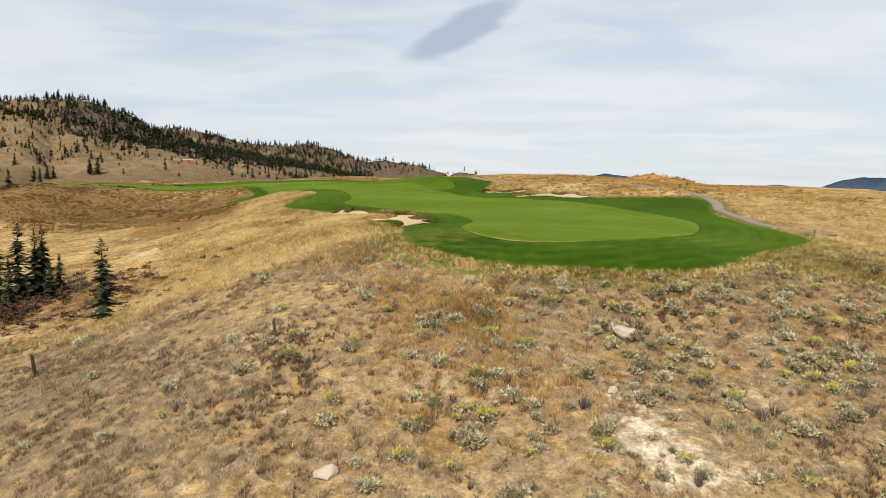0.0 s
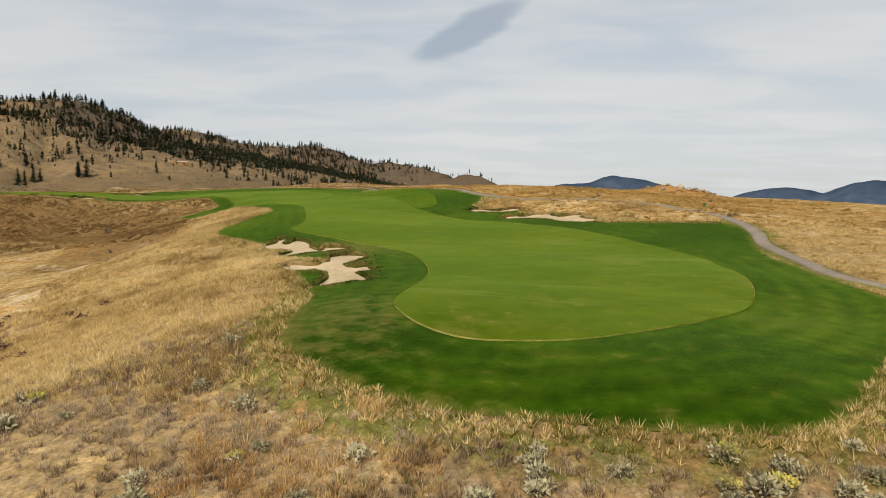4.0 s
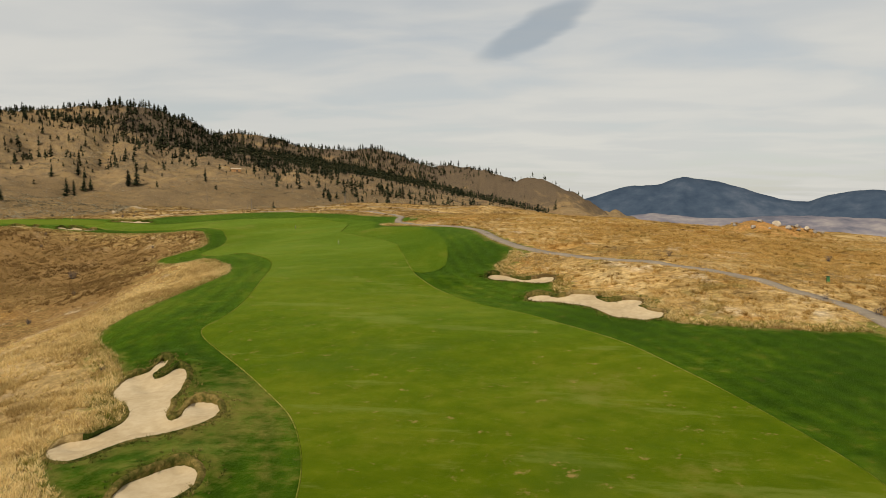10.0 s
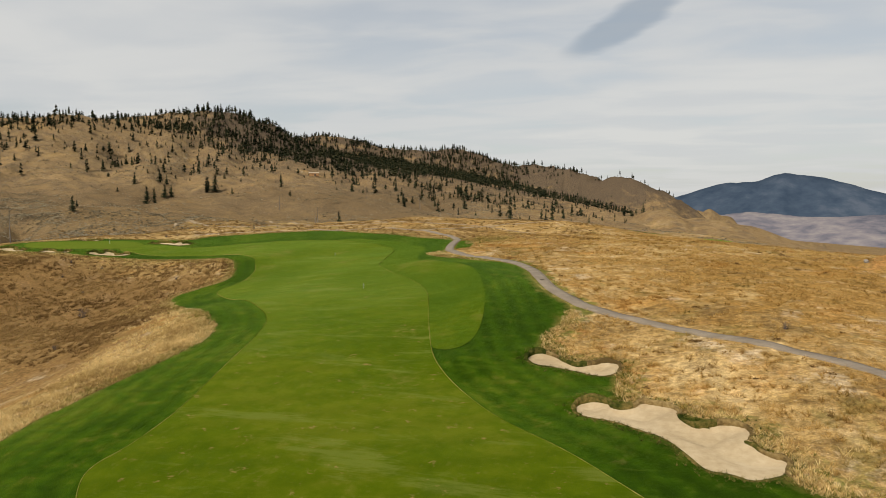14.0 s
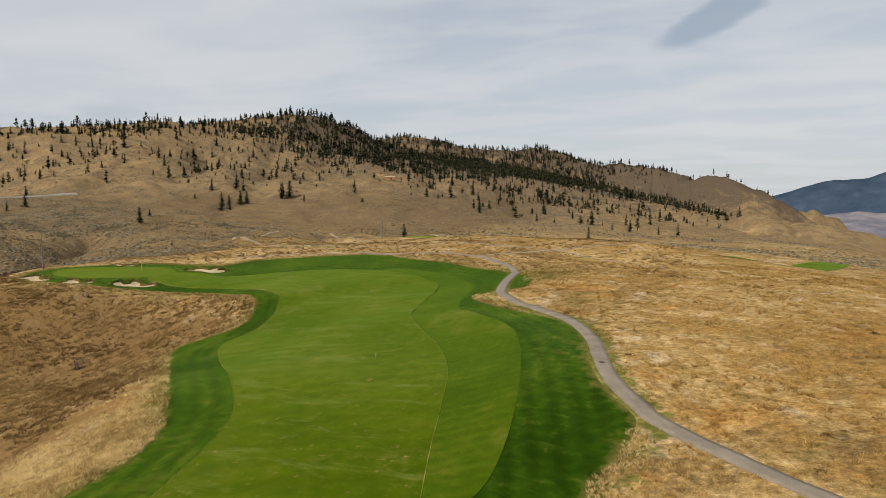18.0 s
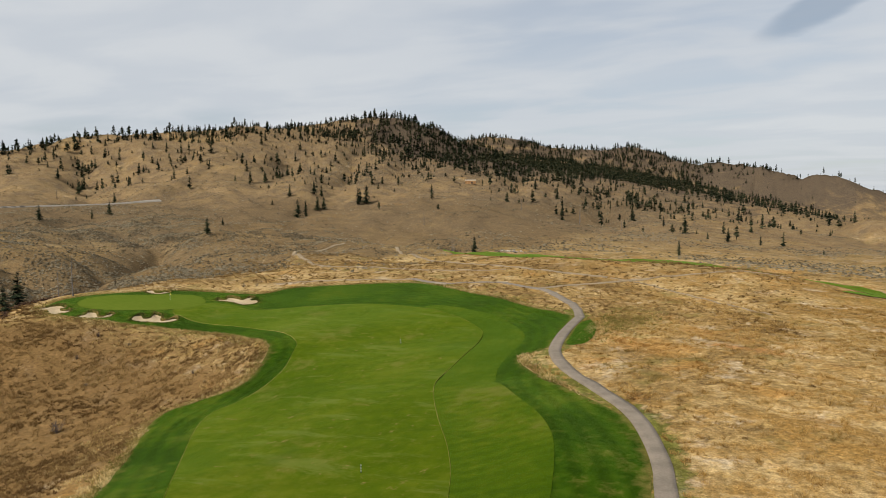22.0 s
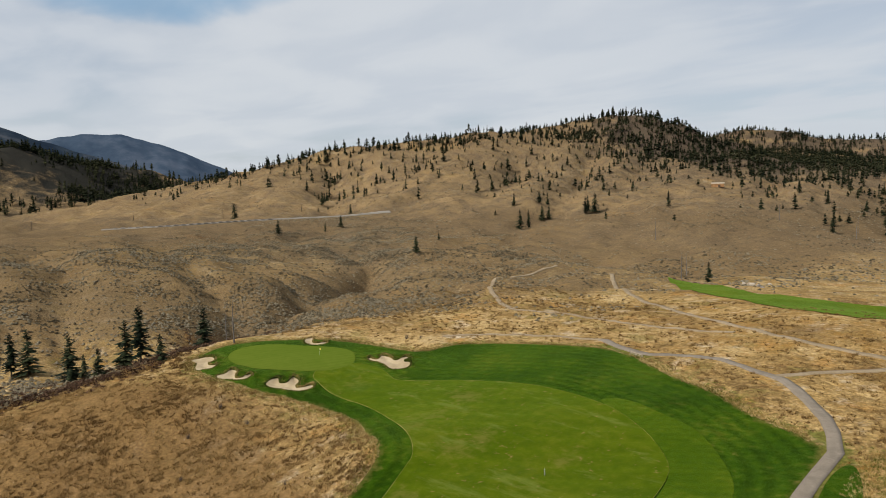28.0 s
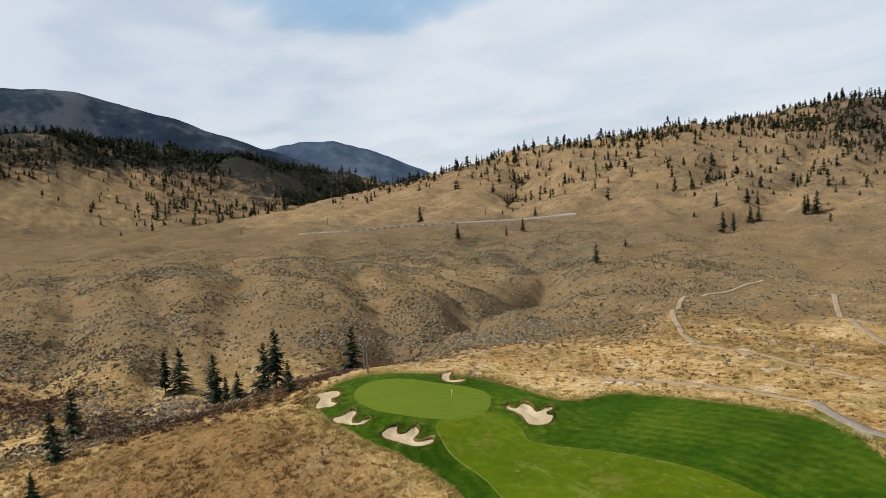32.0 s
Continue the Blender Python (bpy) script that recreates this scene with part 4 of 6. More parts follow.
MOUND_RIDGE = smooth_line([(-30, 327), (-16, 311), (-9, 298), (-3, 275), (0, 254), (1, 236)], False, 2)
HOLLOW = smooth_line([(-75, 566), (-40, 572), (-10, 560), (15, 535), (50, 515)], False, 2)
RIM = smooth_line([(-158, 556), (-128, 536), (-104, 516), (-82, 500), (-58, 500)], False, 2)
GULLY = smooth_line([(-290, 400), (-310, 450), (-345, 478), (-393, 549), (-440, 590), (-500, 610)], False, 2)


def carved(x, y):
    """Bunkers: a floor set down behind a steep lip, and a swell of turf round it."""
    z = np.zeros(np.shape(x))
    tall = 0.25 + 0.75 * ease(windowed(x, y, TURF, 6, 6), -0.5, 2.0)
    for line in SAND_LINES:
        d = windowed(x, y, line, 9, 9)
        near = d > -8.9
        if near.any():
            back = np.zeros(np.shape(x))
            back[near] = np.clip((d[near] - inside_by(x[near] - 0.35, y[near] + 1.3, line)) / 1.3, 0, 1)
            z = z - (0.1 + 0.5 * back) * ease(d, -0.3, 0.4) - 0.3 * ease(d, 0.6, 4.5) + 0.5 * tall * back * ease(d, -4.5, -0.9) * (1 - ease(d, -0.6, 0.0))
    return z


def height(x, y):
    x, y = np.asarray(x, float), np.asarray(y, float)
    swell = ease(windowed(x, y, TURF, 3, 3), 0.5, 6)
    ridge = windowed(x, y, MOUND_RIDGE, 25, 25, False)
    swell_ridge = 1.1 * np.exp(-(ridge / 6.5) ** 2)
    z = swell_ridge + land(x, y) + grain(x, y) + carved(x, y) + swell * 0.28 * layers(x, y, 22, 2, 61)
    return z


def level(x, y):
    return float(height(np.array([x]), np.array([y]))[0])


# ---- mesh helpers ----
def mesh_of(name, verts, faces, mat, smooth=True):
    verts, faces = np.asarray(verts, np.float32), np.asarray(faces, np.int32)
    me = bpy.data.meshes.new(name)
    n, k = faces.shape
    me.vertices.add(len(verts))
    me.vertices.foreach_set("co", verts.ravel())
    me.loops.add(n * k)
    me.loops.foreach_set("vertex_index", faces.ravel())
    me.polygons.add(n)
    me.polygons.foreach_set("loop_start", np.arange(0, n * k, k, dtype=np.int32))
    me.polygons.foreach_set("use_smooth", np.full(n, smooth))
    me.update(calc_edges=True)
    me.materials.append(mat)
    return me


def piece(name, verts, faces, mat, parent=None, label="", smooth=True):
    ob = new(name, mesh_of(name, verts, faces, mat, smooth))
    if parent:
        ob.parent = parent
    if label:
        ob["label"] = label
    return ob


def part(name, bm, mat, parent, label="", smooth=False):
    me = bpy.data.meshes.new(name)
    for f in bm.faces:
        f.smooth = smooth
    bm.to_mesh(me)
    bm.free()
    me.materials.append(mat)
    ob = new(name, me)
    ob.parent = parent
    if label:
        ob["label"] = label
    return ob


def anchor(name, x, y, z, turn=0.0, size=1.0):
    ob = new(name)
    ob.empty_display_size = 0.3
    ob.matrix_basis = Matrix.Translation((x, y, z)) @ Matrix.Rotation(turn, 4, "Z") @ Matrix.Scale(size, 4)
    return ob


def sheet(name, line, spacing, lift, mat, fine=None, edge=1.5, sunk=()):
    """A skin over the land inside a closed line: scattered points joined into triangles."""
    from mathutils.geometry import delaunay_2d_cdt
    border = resampled(line, edge)
    (x0, y0), (x1, y1) = border.min(0), border.max(0)
    gx, gy = np.meshgrid(np.arange(x0, x1, spacing), np.arange(y0, y1, spacing))
    gx, gy = (g.ravel() + np.random.uniform(-0.25, 0.25, g.size) * spacing for g in (gx, gy))
    keep = inside_by(gx, gy, border) > 0.55 * edge
    points = [np.stack([gx[keep], gy[keep]], 1)]
    for other, step, reach in fine or ():
        (x0, y0), (x1, y1) = other.min(0) - reach, other.max(0) + reach
        fx, fy = np.meshgrid(np.arange(x0, x1, step), np.arange(y0, y1, step))
        fx, fy = (g.ravel() + np.random.uniform(-0.2, 0.2, g.size) * step for g in (fx, fy))
        keep = (inside_by(fx, fy, other) > -reach) & (inside_by(fx, fy, border) > 0.5 * edge)
        points.append(np.stack([fx[keep], fy[keep]], 1))
    points = np.concatenate([border, *points])
    n = len(border)
    loop = [(i, (i + 1) % n) for i in range(n)]
    got = delaunay_2d_cdt([Vector(p) for p in points], loop, [list(range(n))], 1, 1e-4)
    flat = np.array([(p.x, p.y) for p in got[0]])
    faces = np.array([f for f in got[2] if len(f) == 3])
    a, b, c = (flat[faces[:, k]] for k in range(3))
    turn = (b[:, 0] - a[:, 0]) * (c[:, 1] - a[:, 1]) - (b[:, 1] - a[:, 1]) * (c[:, 0] - a[:, 0])
    faces[turn < 0] = faces[turn < 0][:, ::-1]
    z = height(flat[:, 0], flat[:, 1]) + lift
    for other in sunk:
        z = z - 0.45 * ease(windowed(flat[:, 0], flat[:, 1], other, 3, 3), 0.05, 0.7)
    return piece(name, np.c_[flat, z], faces, mat)


def ribbon(name, line, wide, lift, mat, thick=0.3, parent=None):
    """A strip along an open line with a crowned top and sides that reach into the ground."""
    way = np.gradient(line, axis=0)
    way /= np.hypot(*way.T)[:, None]
    side = np.stack([-way[:, 1], way[:, 0]], 1)
    wobble = 1 + 0.05 * layers(line[:, 0], line[:, 1], 6, 2, 71)[:, None]
    rows, offs = [], (-1, -0.999, -0.4, 0.4, 0.999, 1)
    mid = height(line[:, 0], line[:, 1])
    for k, o in enumerate(offs):
        p = line + side * o * wide / 2 * wobble
        own = height(p[:, 0], p[:, 1])
        z = 0.5 * own + 0.5 * mid + lift + 0.03 * (1 - abs(o))
        if k in (0, 5):
            z = np.minimum(own, z) - thick
        rows.append(np.c_[p, z])
    verts = np.stack(rows, 1).reshape(-1, 3)
    n, k = len(line), len(offs)
    faces = [(i * k + j, i * k + j + 1, (i + 1) * k + j + 1, (i + 1) * k + j) for i in range(n - 1) for j in range(k - 1)]
    faces = np.array(faces)[:, ::-1]
    return piece(name, verts, faces, mat, parent)


def repeated(name, templates, x, y, z, size, turn, mat, tall=None, seed=1):
    """Many small forms as one mesh: each place takes one of the templates (verts, triangles), turned and scaled."""
    pick = np.random.RandomState(seed).randint(0, len(templates), len(x))
    tall = size if tall is None else tall
    all_v, all_f, base = [], [], 0
    for k, (tv, tf) in enumerate(templates):
        at = np.where(pick == k)[0]
        if not len(at):
            continue
        c, s = np.cos(turn[at])[:, None], np.sin(turn[at])[:, None]
        vx = (tv[None, :, 0] * c - tv[None, :, 1] * s) * size[at][:, None] + x[at][:, None]
        vy = (tv[None, :, 0] * s + tv[None, :, 1] * c) * size[at][:, None] + y[at][:, None]
        vz = tv[None, :, 2] * tall[at][:, None] + z[at][:, None]
        v = np.stack([vx, vy, vz], -1).reshape(-1, 3)
        f = (tf[None] + (np.arange(len(at)) * len(tv))[:, None, None]).reshape(-1, 3) + base
        all_v.append(v), all_f.append(f)
        base += len(v)
    return piece(name, np.concatenate(all_v), np.concatenate(all_f), mat, smooth=False)


# ---- the ground: one sheet to the horizon ----
def lines(low, high, step, growth, end_low, end_high):
    out = [np.arange(low, high, step)]
    for start, end, sign in ((low, end_low, -1), (high, end_high, 1)):
        far, gap, more = start, step, []
        while sign * (end - far) > 0:
            gap *= growth
            far += sign * gap
            more.append(far)
        out.append(np.array(more))
    return np.sort(np.concatenate(out))


def spot(x, y, cx, cy, rx, ry=None, turn=0.0):
    c, s = math.cos(radians(turn)), math.sin(radians(turn))
    u, v = ((x - cx) * c + (y - cy) * s) / rx, (-(x - cx) * s + (y - cy) * c) / (ry or rx)
    return np.exp(-(u * u + v * v))


GX, GY = np.meshgrid(lines(-272, 112, 2.0, 1.0135, -4900, 4900), lines(26, 472, 2.0, 1.0135, -2500, 4900))
SHAPE = GX.shape
GX, GY = GX.ravel(), GY.ravel()
GZ = height(GX, GY)
TURF_IN = windowed(GX, GY, TURF, 12, 12)
GZ = GZ - 0.7 * ease(TURF_IN, 1.8, 4.0)
for line in SAND_LINES:
    GZ = GZ - 0.7 * ease(windowed(GX, GY, line, 5, 5), -1.5, 0.3)
for other in (SIDE, SECOND, THIRD):
    GZ = GZ - 0.5 * ease(windowed(GX, GY, other, 8, 8), 0.2, 2.0)


def ground_sheet():
    rows, cols = SHAPE
    i, j = np.meshgrid(np.arange(rows - 1), np.arange(cols - 1), indexing="ij")
    a = (i * cols + j).ravel()
    faces = np.stack([a, a + 1, a + cols + 1, a + cols], 1)
    ob = piece("ground", np.stack([GX, GY, GZ], 1), faces, GRASSLAND)
    x, y = GX, GY
    broad = land(x, y)
    plateau = spot(x, y, 75, 320, 95, 160) + 0.6 * spot(x, y, -20, 470, 120, 60) + 0.35 * spot(x, y, -180, 500, 100, 50)
    ridge = spot(x, y, -45, 165, 22, 55, 20) + spot(x, y, -20, 105, 16, 30)
    bank = 0.55 * spot(x, y, -120, 298, 70, 55) + 0.7 * spot(x, y, -150, 312, 50, 22, 15) + 0.6 * spot(x, y, -180, 320, 40, 25) + 0.5 * spot(x, y, -95, 250, 40, 40)
    bed = smooth_line([(-345, 235), (-318, 255), (-290, 276), (-266, 294), (-244, 310), (-234, 330), (-242, 352), (-262, 376), (-290, 400)], False, 2)
    creek = 0.9 * np.exp(-(windowed(x, y, bed, 60, 60, False) / 17) ** 2) + spot(x, y, -80, 125, 40, 22, 30) + 0.25 * np.exp(-(windowed(x, y, GULLY, 80, 80, False) / 25) ** 2)
    flats = ease(np.hypot(x + 60, y - 280), 200, 330) * ease(-x, 150, 230) * ease(-broad, -75, -50)
    flats = flats + 0.6 * spot(x, y, -300, 800, 180, 120) + 0.7 * spot(x, y, -480, 420, 220, 160)
    flats = flats * (1 - np.clip(creek, 0, 1))
    front = spot(x, y, 25, 62, 30, 16) + 0.8 * spot(x, y, 40, 45, 40, 20)
    far_off = np.hypot(x + 60, y - 280)
    covers = {
        "ochre": 0.95 * bank + 0.45 * spot(x, y, -90, 475, 140, 45) + 0.5 * spot(x, y, -190, 300, 50, 35) + 0.75 * spot(x, y, 36, 72, 28, 14) + 0.15 * layers(x, y, 40, 3, 87),
        "hill": 0.85 * ease(far_off, 380, 800),
        "thatch": 0.62 * ease(-y, -125, -85),
        "brush": 0.55 * np.exp(-(windowed(x, y, GULLY, 80, 80, False) / 26) ** 2) + 0.34 * ease(far_off, 190, 330) + 0.25 * np.clip(flats, 0, 1) + 0.12 * layers(x, y, 70, 3, 88),
        "blond": 0.22 * ease(far_off, 250, 450) + 0.15 * layers(x, y, 110, 3, 89),
        "scrub": 0.3 * np.clip(flats, 0, 1) + 0.35 * spot(x, y, 40, 56, 26, 16) + 0.75 * spot(x, y, -42, 62, 32, 26) + 0.4 * ease(far_off, 380, 700) + 0.3 * spot(x, y, -560, 1500, 400, 500),
        "meadow": 0.3 * ease(far_off, 260, 600) + 0.5 * spot(x, y, -650, 900, 260, 200) + 0.55 * spot(x, y, -330, 930, 300, 190) + 0.5 * spot(x, y, -400, 740, 170, 130),
        "straw": 0.72 * plateau * ease(y, 150, 260) + 0.25 * layers(x, y, 90, 3, 81),
        "pale": 0.9 * ridge + 0.6 * spot(x, y, -16, 112, 20, 36) + 0.85 * spot(x, y, 75, 135, 45, 70) + 0.8 * spot(x, y, -200, 600, 14, 9) + 0.12 * front + 0.2 * layers(x, y, 60, 3, 82) + 0.25 * ease(broad, 80, 200),
        "weed": 0.3 * bank + 0.85 * creek + 0.1 * layers(x, y, 50, 3, 83) + 0.9 * spot(x, y, -640, 548, 42, 9, 25),
        "lush": 0.8 * np.exp(-(windowed(x, y, PATH_LINE[::3], 9, 9, False) / 3.2) ** 2) * (TURF_IN > -5) + (0.5 + 0.35 * (y < 115)) * np.exp(-((TURF_IN + 2.4) / 2.8) ** 2) + 0.6 * spot(x, y, 48, 88, 16, 10, 45) + 0.25 * spot(x, y, 2, 68, 4, 7) + 0.45 * spot(x, y, -25, 392, 14, 22),
        "sage": 0.3 * spot(x, y, -300, 420, 90, 90) + 0.7 * np.clip(flats, 0, 1) + 0.2 * layers(x, y, 120, 3, 84) + 0.4 * front,
        "bare": 0.75 * spot(x, y, 15, 48, 4.5, 5) + 0.5 * spot(x, y, 14, 56, 2, 3) + 0.72 * spot(x, y, -168, 427, 8, 3.5, 20)  + 0.4 * spot(x, y, -152, 600, 14, 6),
        "soil": 0.95 * spot(x, y, MOUND[0], MOUND[1] - 1, 16, 9) + 0.95 * spot(x, y, 8, 369, 13, 2.6, -25) + 0.55 * spot(x, y, 70, 204, 6, 3),
        "rock": 0.75 * spot(x, y, -540, 1900, 300, 420) + 1.0 * spot(x, y, -720, 1580, 170, 150) + 0.62 * spot(x, y, -100, 1950, 300, 480) + 0.62 * np.exp(-(crest_height(x, y, KNOB[3:], 1)[1] / 130) ** 2) + 0.7 * np.exp(-(crest_height(x, y, LONG_CREST, 1)[1] / 160) ** 2) + 0.85 * np.exp(-(crest_height(x, y, KNOLL, 1)[1] / 150) ** 2),
        "wood": (0.75 * ease(broad, 160, 240) + 1.0 * spot(x, y, -2060, 860, 260, 360) + 0.8 * spot(x, y, -1880, 1250, 220, 200)) * ease(-x, 1560, 1800),
    }
    for name, values in covers.items():
        ob.data.attributes.new(name, "FLOAT", "POINT").data.foreach_set("value", np.clip(values, 0, 1).astype(np.float32))
    return tagged(ob, kind="structure")


ground_sheet()

# ---- the course: turf, sand and paths ----
NEAR_SAND = [(line, 0.6, 2.2) for line in SAND_LINES]
rough = tagged(sheet("rough", TURF, 1.8, 0.06, ROUGH, NEAR_SAND, sunk=SAND_LINES), kind="structure")
spots = np.empty(len(rough.data.vertices) * 3, np.float32)
rough.data.vertices.foreach_get("co", spots)
spots = spots.reshape(-1, 3).astype(float)
worn = 0.75 * ease(-inside_by(spots[:, 0], spots[:, 1], TURF), -1.7, -0.1) + 0.6 * spot(spots[:, 0], spots[:, 1], -12, 160, 12, 20) + 0.5 * spot(spots[:, 0], spots[:, 1], -3, 100, 8, 14)
worn = worn + 0.2 * spot(spots[:, 0], spots[:, 1], 0, 300, 9, 14) + 0.35 * spot(spots[:, 0], spots[:, 1], 12, 330, 6, 14)
for line in SAND_LINES:
    worn = worn + 0.22 * ease(windowed(spots[:, 0], spots[:, 1], line, 6, 6), -3.0, -0.3)
off_fairway = -inside_by(spots[:, 0], spots[:, 1], FAIRWAY)
rough.data.attributes.new("off_fairway", "FLOAT", "POINT").data.foreach_set("value", off_fairway.astype(np.float32))
rough.data.attributes.new("dry", "FLOAT", "POINT").data.foreach_set("value", np.clip(worn, 0, 1).astype(np.float32))
tagged(sheet("fairway", FAIRWAY, 2.2, 0.14, FAIRWAY_TURF), kind="structure")
tagged(sheet("putting_green", GREEN, 2.0, 0.17, GREEN_TURF), kind="structure")
tagged(sheet("side_turf", SIDE, 1.5, 0.08, ROUGH, edge=1.0), kind="structure")
tagged(sheet("second_fairway", SECOND, 4.0, 0.15, FAIRWAY_TURF, edge=3.0), kind="structure")
tagged(sheet("third_fairway", THIRD, 4.0, 0.15, FAIRWAY_TURF, edge=3.0), kind="structure")


def bunker_lip(line, parent):
    """The ragged turf rim of a bunker: a low roll of grass and the cut face below it, higher at the back."""
    edge = resampled(line, 0.4)
    way = np.roll(edge, -1, 0) - np.roll(edge, 1, 0)
    way /= np.hypot(*way.T)[:, None] + 1e-9
    out = np.stack([way[:, 1], -way[:, 0]], 1)
    if inside_by(*(edge[:1] + 0.2 * out[:1]).T, line)[0] > 0:
        out = -out
    back = np.clip(0.96 * out[:, 1] - 0.25 * out[:, 0], 0, 1)
    shaggy = layers(edge[:, 0], edge[:, 1], 0.9, 2, 95)
    rim = height(*(edge + 0.7 * out).T)
    floor = height(*(edge - 0.45 * out).T)
    rows = []
    for off, up in ((0.6, -0.03), (0.3, 0.07), (0.08, 0.09), (-0.12, 0.0)):
        wide = (off + 0.12 * shaggy * (off < 0.5))[:, None]
        lift = up + (0.22 * back + 0.05 * shaggy) * (0.05 < up)
        rows.append(np.c_[edge + out * wide, rim + lift + 0.06])
    rows.append(np.c_[edge + out * (0.05 + 0.05 * shaggy)[:, None], np.minimum(floor, rim) - 0.25])
    n, k = len(edge), len(rows)
    verts = np.stack(rows, 1).reshape(-1, 3)
    faces = np.array([(i * k + q, ((i + 1) % n) * k + q, ((i + 1) % n) * k + q + 1, i * k + q + 1) for i in range(n) for q in range(k - 1)])
    rim_of = piece("lip", verts, faces, LIP_TURF, parent, "shaggy turf rim")
    rim_of.data.materials.append(DRY_LIP)
    dry = (windowed(edge[:, 0], edge[:, 1], TURF, 4, 4) < 0.4).astype(np.int32)
    rim_of.data.polygons.foreach_set("material_index", np.repeat(dry, k - 1))
    return rim_of


for line in SAND_LINES:
    bunker = sheet("sand_bunker", line, 0.8, 0.07, SAND, edge=0.6)
    tagged(bunker, "pale sand bunker with grassy fingers and a steep turf lip", "bunker", "sand bunkers of the hole")
    bunker_lip(line, bunker)
tagged(ribbon("cart_path", PATH_LINE, 2.7, 0.16, ASPHALT), kind="structure")
tagged(ribbon("branch_path", BRANCH_LINE, 2.3, 0.14, GRAVEL), kind="structure")
for name, points, wide in (("track", TRACK_LINE, 2.4), ("trail", TRAIL_LINE, 2.2), ("trail", TRAIL_LOW, 1.6), ("trail", TRAIL_EAST, 1.1), ("trail", TRAIL_FAINT, 0.7), ("trail", TRAIL_BACK, 1.7)):
    tagged(ribbon(name, resampled(smooth_line(points, False, 3), 3.0, False), wide, 0.25, GRAVEL, 0.8), kind="structure")
tagged(ribbon("road", resampled(smooth_line(ROAD_LINE, False, 3), 8.0, False), 8.0, 0.9, ROADWAY, 5.0), kind="structure")
edge_line = resampled(FAIRWAY, 1.2)
edge_line = np.concatenate([edge_line, edge_line[:1]])
tagged(ribbon("mown_edge", edge_line, 0.13, 0.155, EDGE_TURF, 0.05), kind="structure")
SEMI_SOUTH = [(-6, 238), (-9.8, 251), (-13, 264), (-18.5, 282.5), (-25.8, 297.7), (-37.5, 314), (-46, 328), (-47.7, 336), (-42, 341),
              (-27, 324), (-15.6, 310.7), (-10, 298), (-3.8, 274.8), (-0.3, 254), (0, 240)]
SEMI_NORTH = [(-54, 370.6), (-61, 381), (-75, 392), (-90, 398), (-84, 402), (-70.6, 397.6), (-61, 394), (-48, 380), (-42.5, 370), (-40.5, 355), (-38, 341), (-33, 330), (-40, 325), (-48, 334), (-50.5, 352)]
for line in (SEMI_SOUTH, SEMI_NORTH):
    tagged(sheet("semi_rough", smooth_line(line), 1.6, 0.125, SEMI_TURF), kind="structure")


# ---- distance: ranges beyond the valleys, air haze painted into their colours ----
def mountain_range(name, skyline, foot, mat, seed, wide=0.16):
    """A long range: crest, spurs running down to the foot on the near side, and a back slope."""
    crest = np.array(skyline, float)
    run = np.r_[0, np.cumsum(np.hypot(*np.diff(crest[:, :2], axis=0).T))]
    s = np.linspace(0, run[-1], 220)
    line = np.stack([np.interp(s, run, crest[:, k]) for k in range(3)], 1)
    line[:, 2] += 7 * layers(s, 0 * s, 160, 4, seed)
    rows = []
    fades = (1.0, 0.5, 0.0, -0.12, -0.25, -0.4, -0.55, -0.7, -0.85, -1.0)
    for f in fades:
        shrink = 1 + f * wide * 0.5 if f > 0 else 1 + f * wide
        drop = abs(f) ** (0.9 + 0.35 * value_noise(s / 130, s * 0, seed + 5))
        z = foot + (line[:, 2] - foot) * (1 - drop) + (0 if f in (0.0,) else 1) * 16 * layers(s, f * 900 + 0 * s, 190, 4, seed + 9) * (1 - abs(f))
        rows.append(np.c_[line[:, :2] * shrink, z])
    verts = np.stack(rows, 0).reshape(-1, 3)
    n, k = len(fades), len(s)
    faces = np.array([(i * k + j, i * k + j + 1, (i + 1) * k + j + 1, (i + 1) * k + j) for i in range(n - 1) for j in range(k - 1)])
    return tagged(piece(name, verts, faces[:, ::-1], mat), kind="structure")


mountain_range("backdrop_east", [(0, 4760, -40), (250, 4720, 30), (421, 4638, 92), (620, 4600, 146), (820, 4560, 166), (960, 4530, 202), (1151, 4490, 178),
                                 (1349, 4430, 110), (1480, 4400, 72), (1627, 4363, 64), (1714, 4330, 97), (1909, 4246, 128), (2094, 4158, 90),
                                 (2240, 4081, 152), (2328, 4030, 160), (2600, 3850, 150), (3300, 3300, 180)], -260, HAZY_BLUE_RANGE, 5)
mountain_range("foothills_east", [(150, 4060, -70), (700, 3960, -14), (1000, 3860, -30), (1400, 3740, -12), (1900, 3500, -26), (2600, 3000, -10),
                                  (3200, 2400, 0)], -300, HAZY_MAUVE_RANGE, 25, 0.3)
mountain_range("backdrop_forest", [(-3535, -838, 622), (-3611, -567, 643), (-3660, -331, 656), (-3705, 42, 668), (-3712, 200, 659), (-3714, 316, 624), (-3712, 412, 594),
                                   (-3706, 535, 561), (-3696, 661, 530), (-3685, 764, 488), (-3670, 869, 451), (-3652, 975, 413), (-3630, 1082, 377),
                                   (-3576, 1301, 308), (-3507, 1520, 237), (-3375, 1847, 127)], 20, HAZY_FOREST_RANGE, 65, 0.22)
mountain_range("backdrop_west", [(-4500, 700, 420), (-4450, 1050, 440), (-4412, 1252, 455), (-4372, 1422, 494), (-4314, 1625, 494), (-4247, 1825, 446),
                                 (-4164, 2039, 345), (-4080, 2300, 240)], 0, HAZY_BLUE_RANGE, 45)


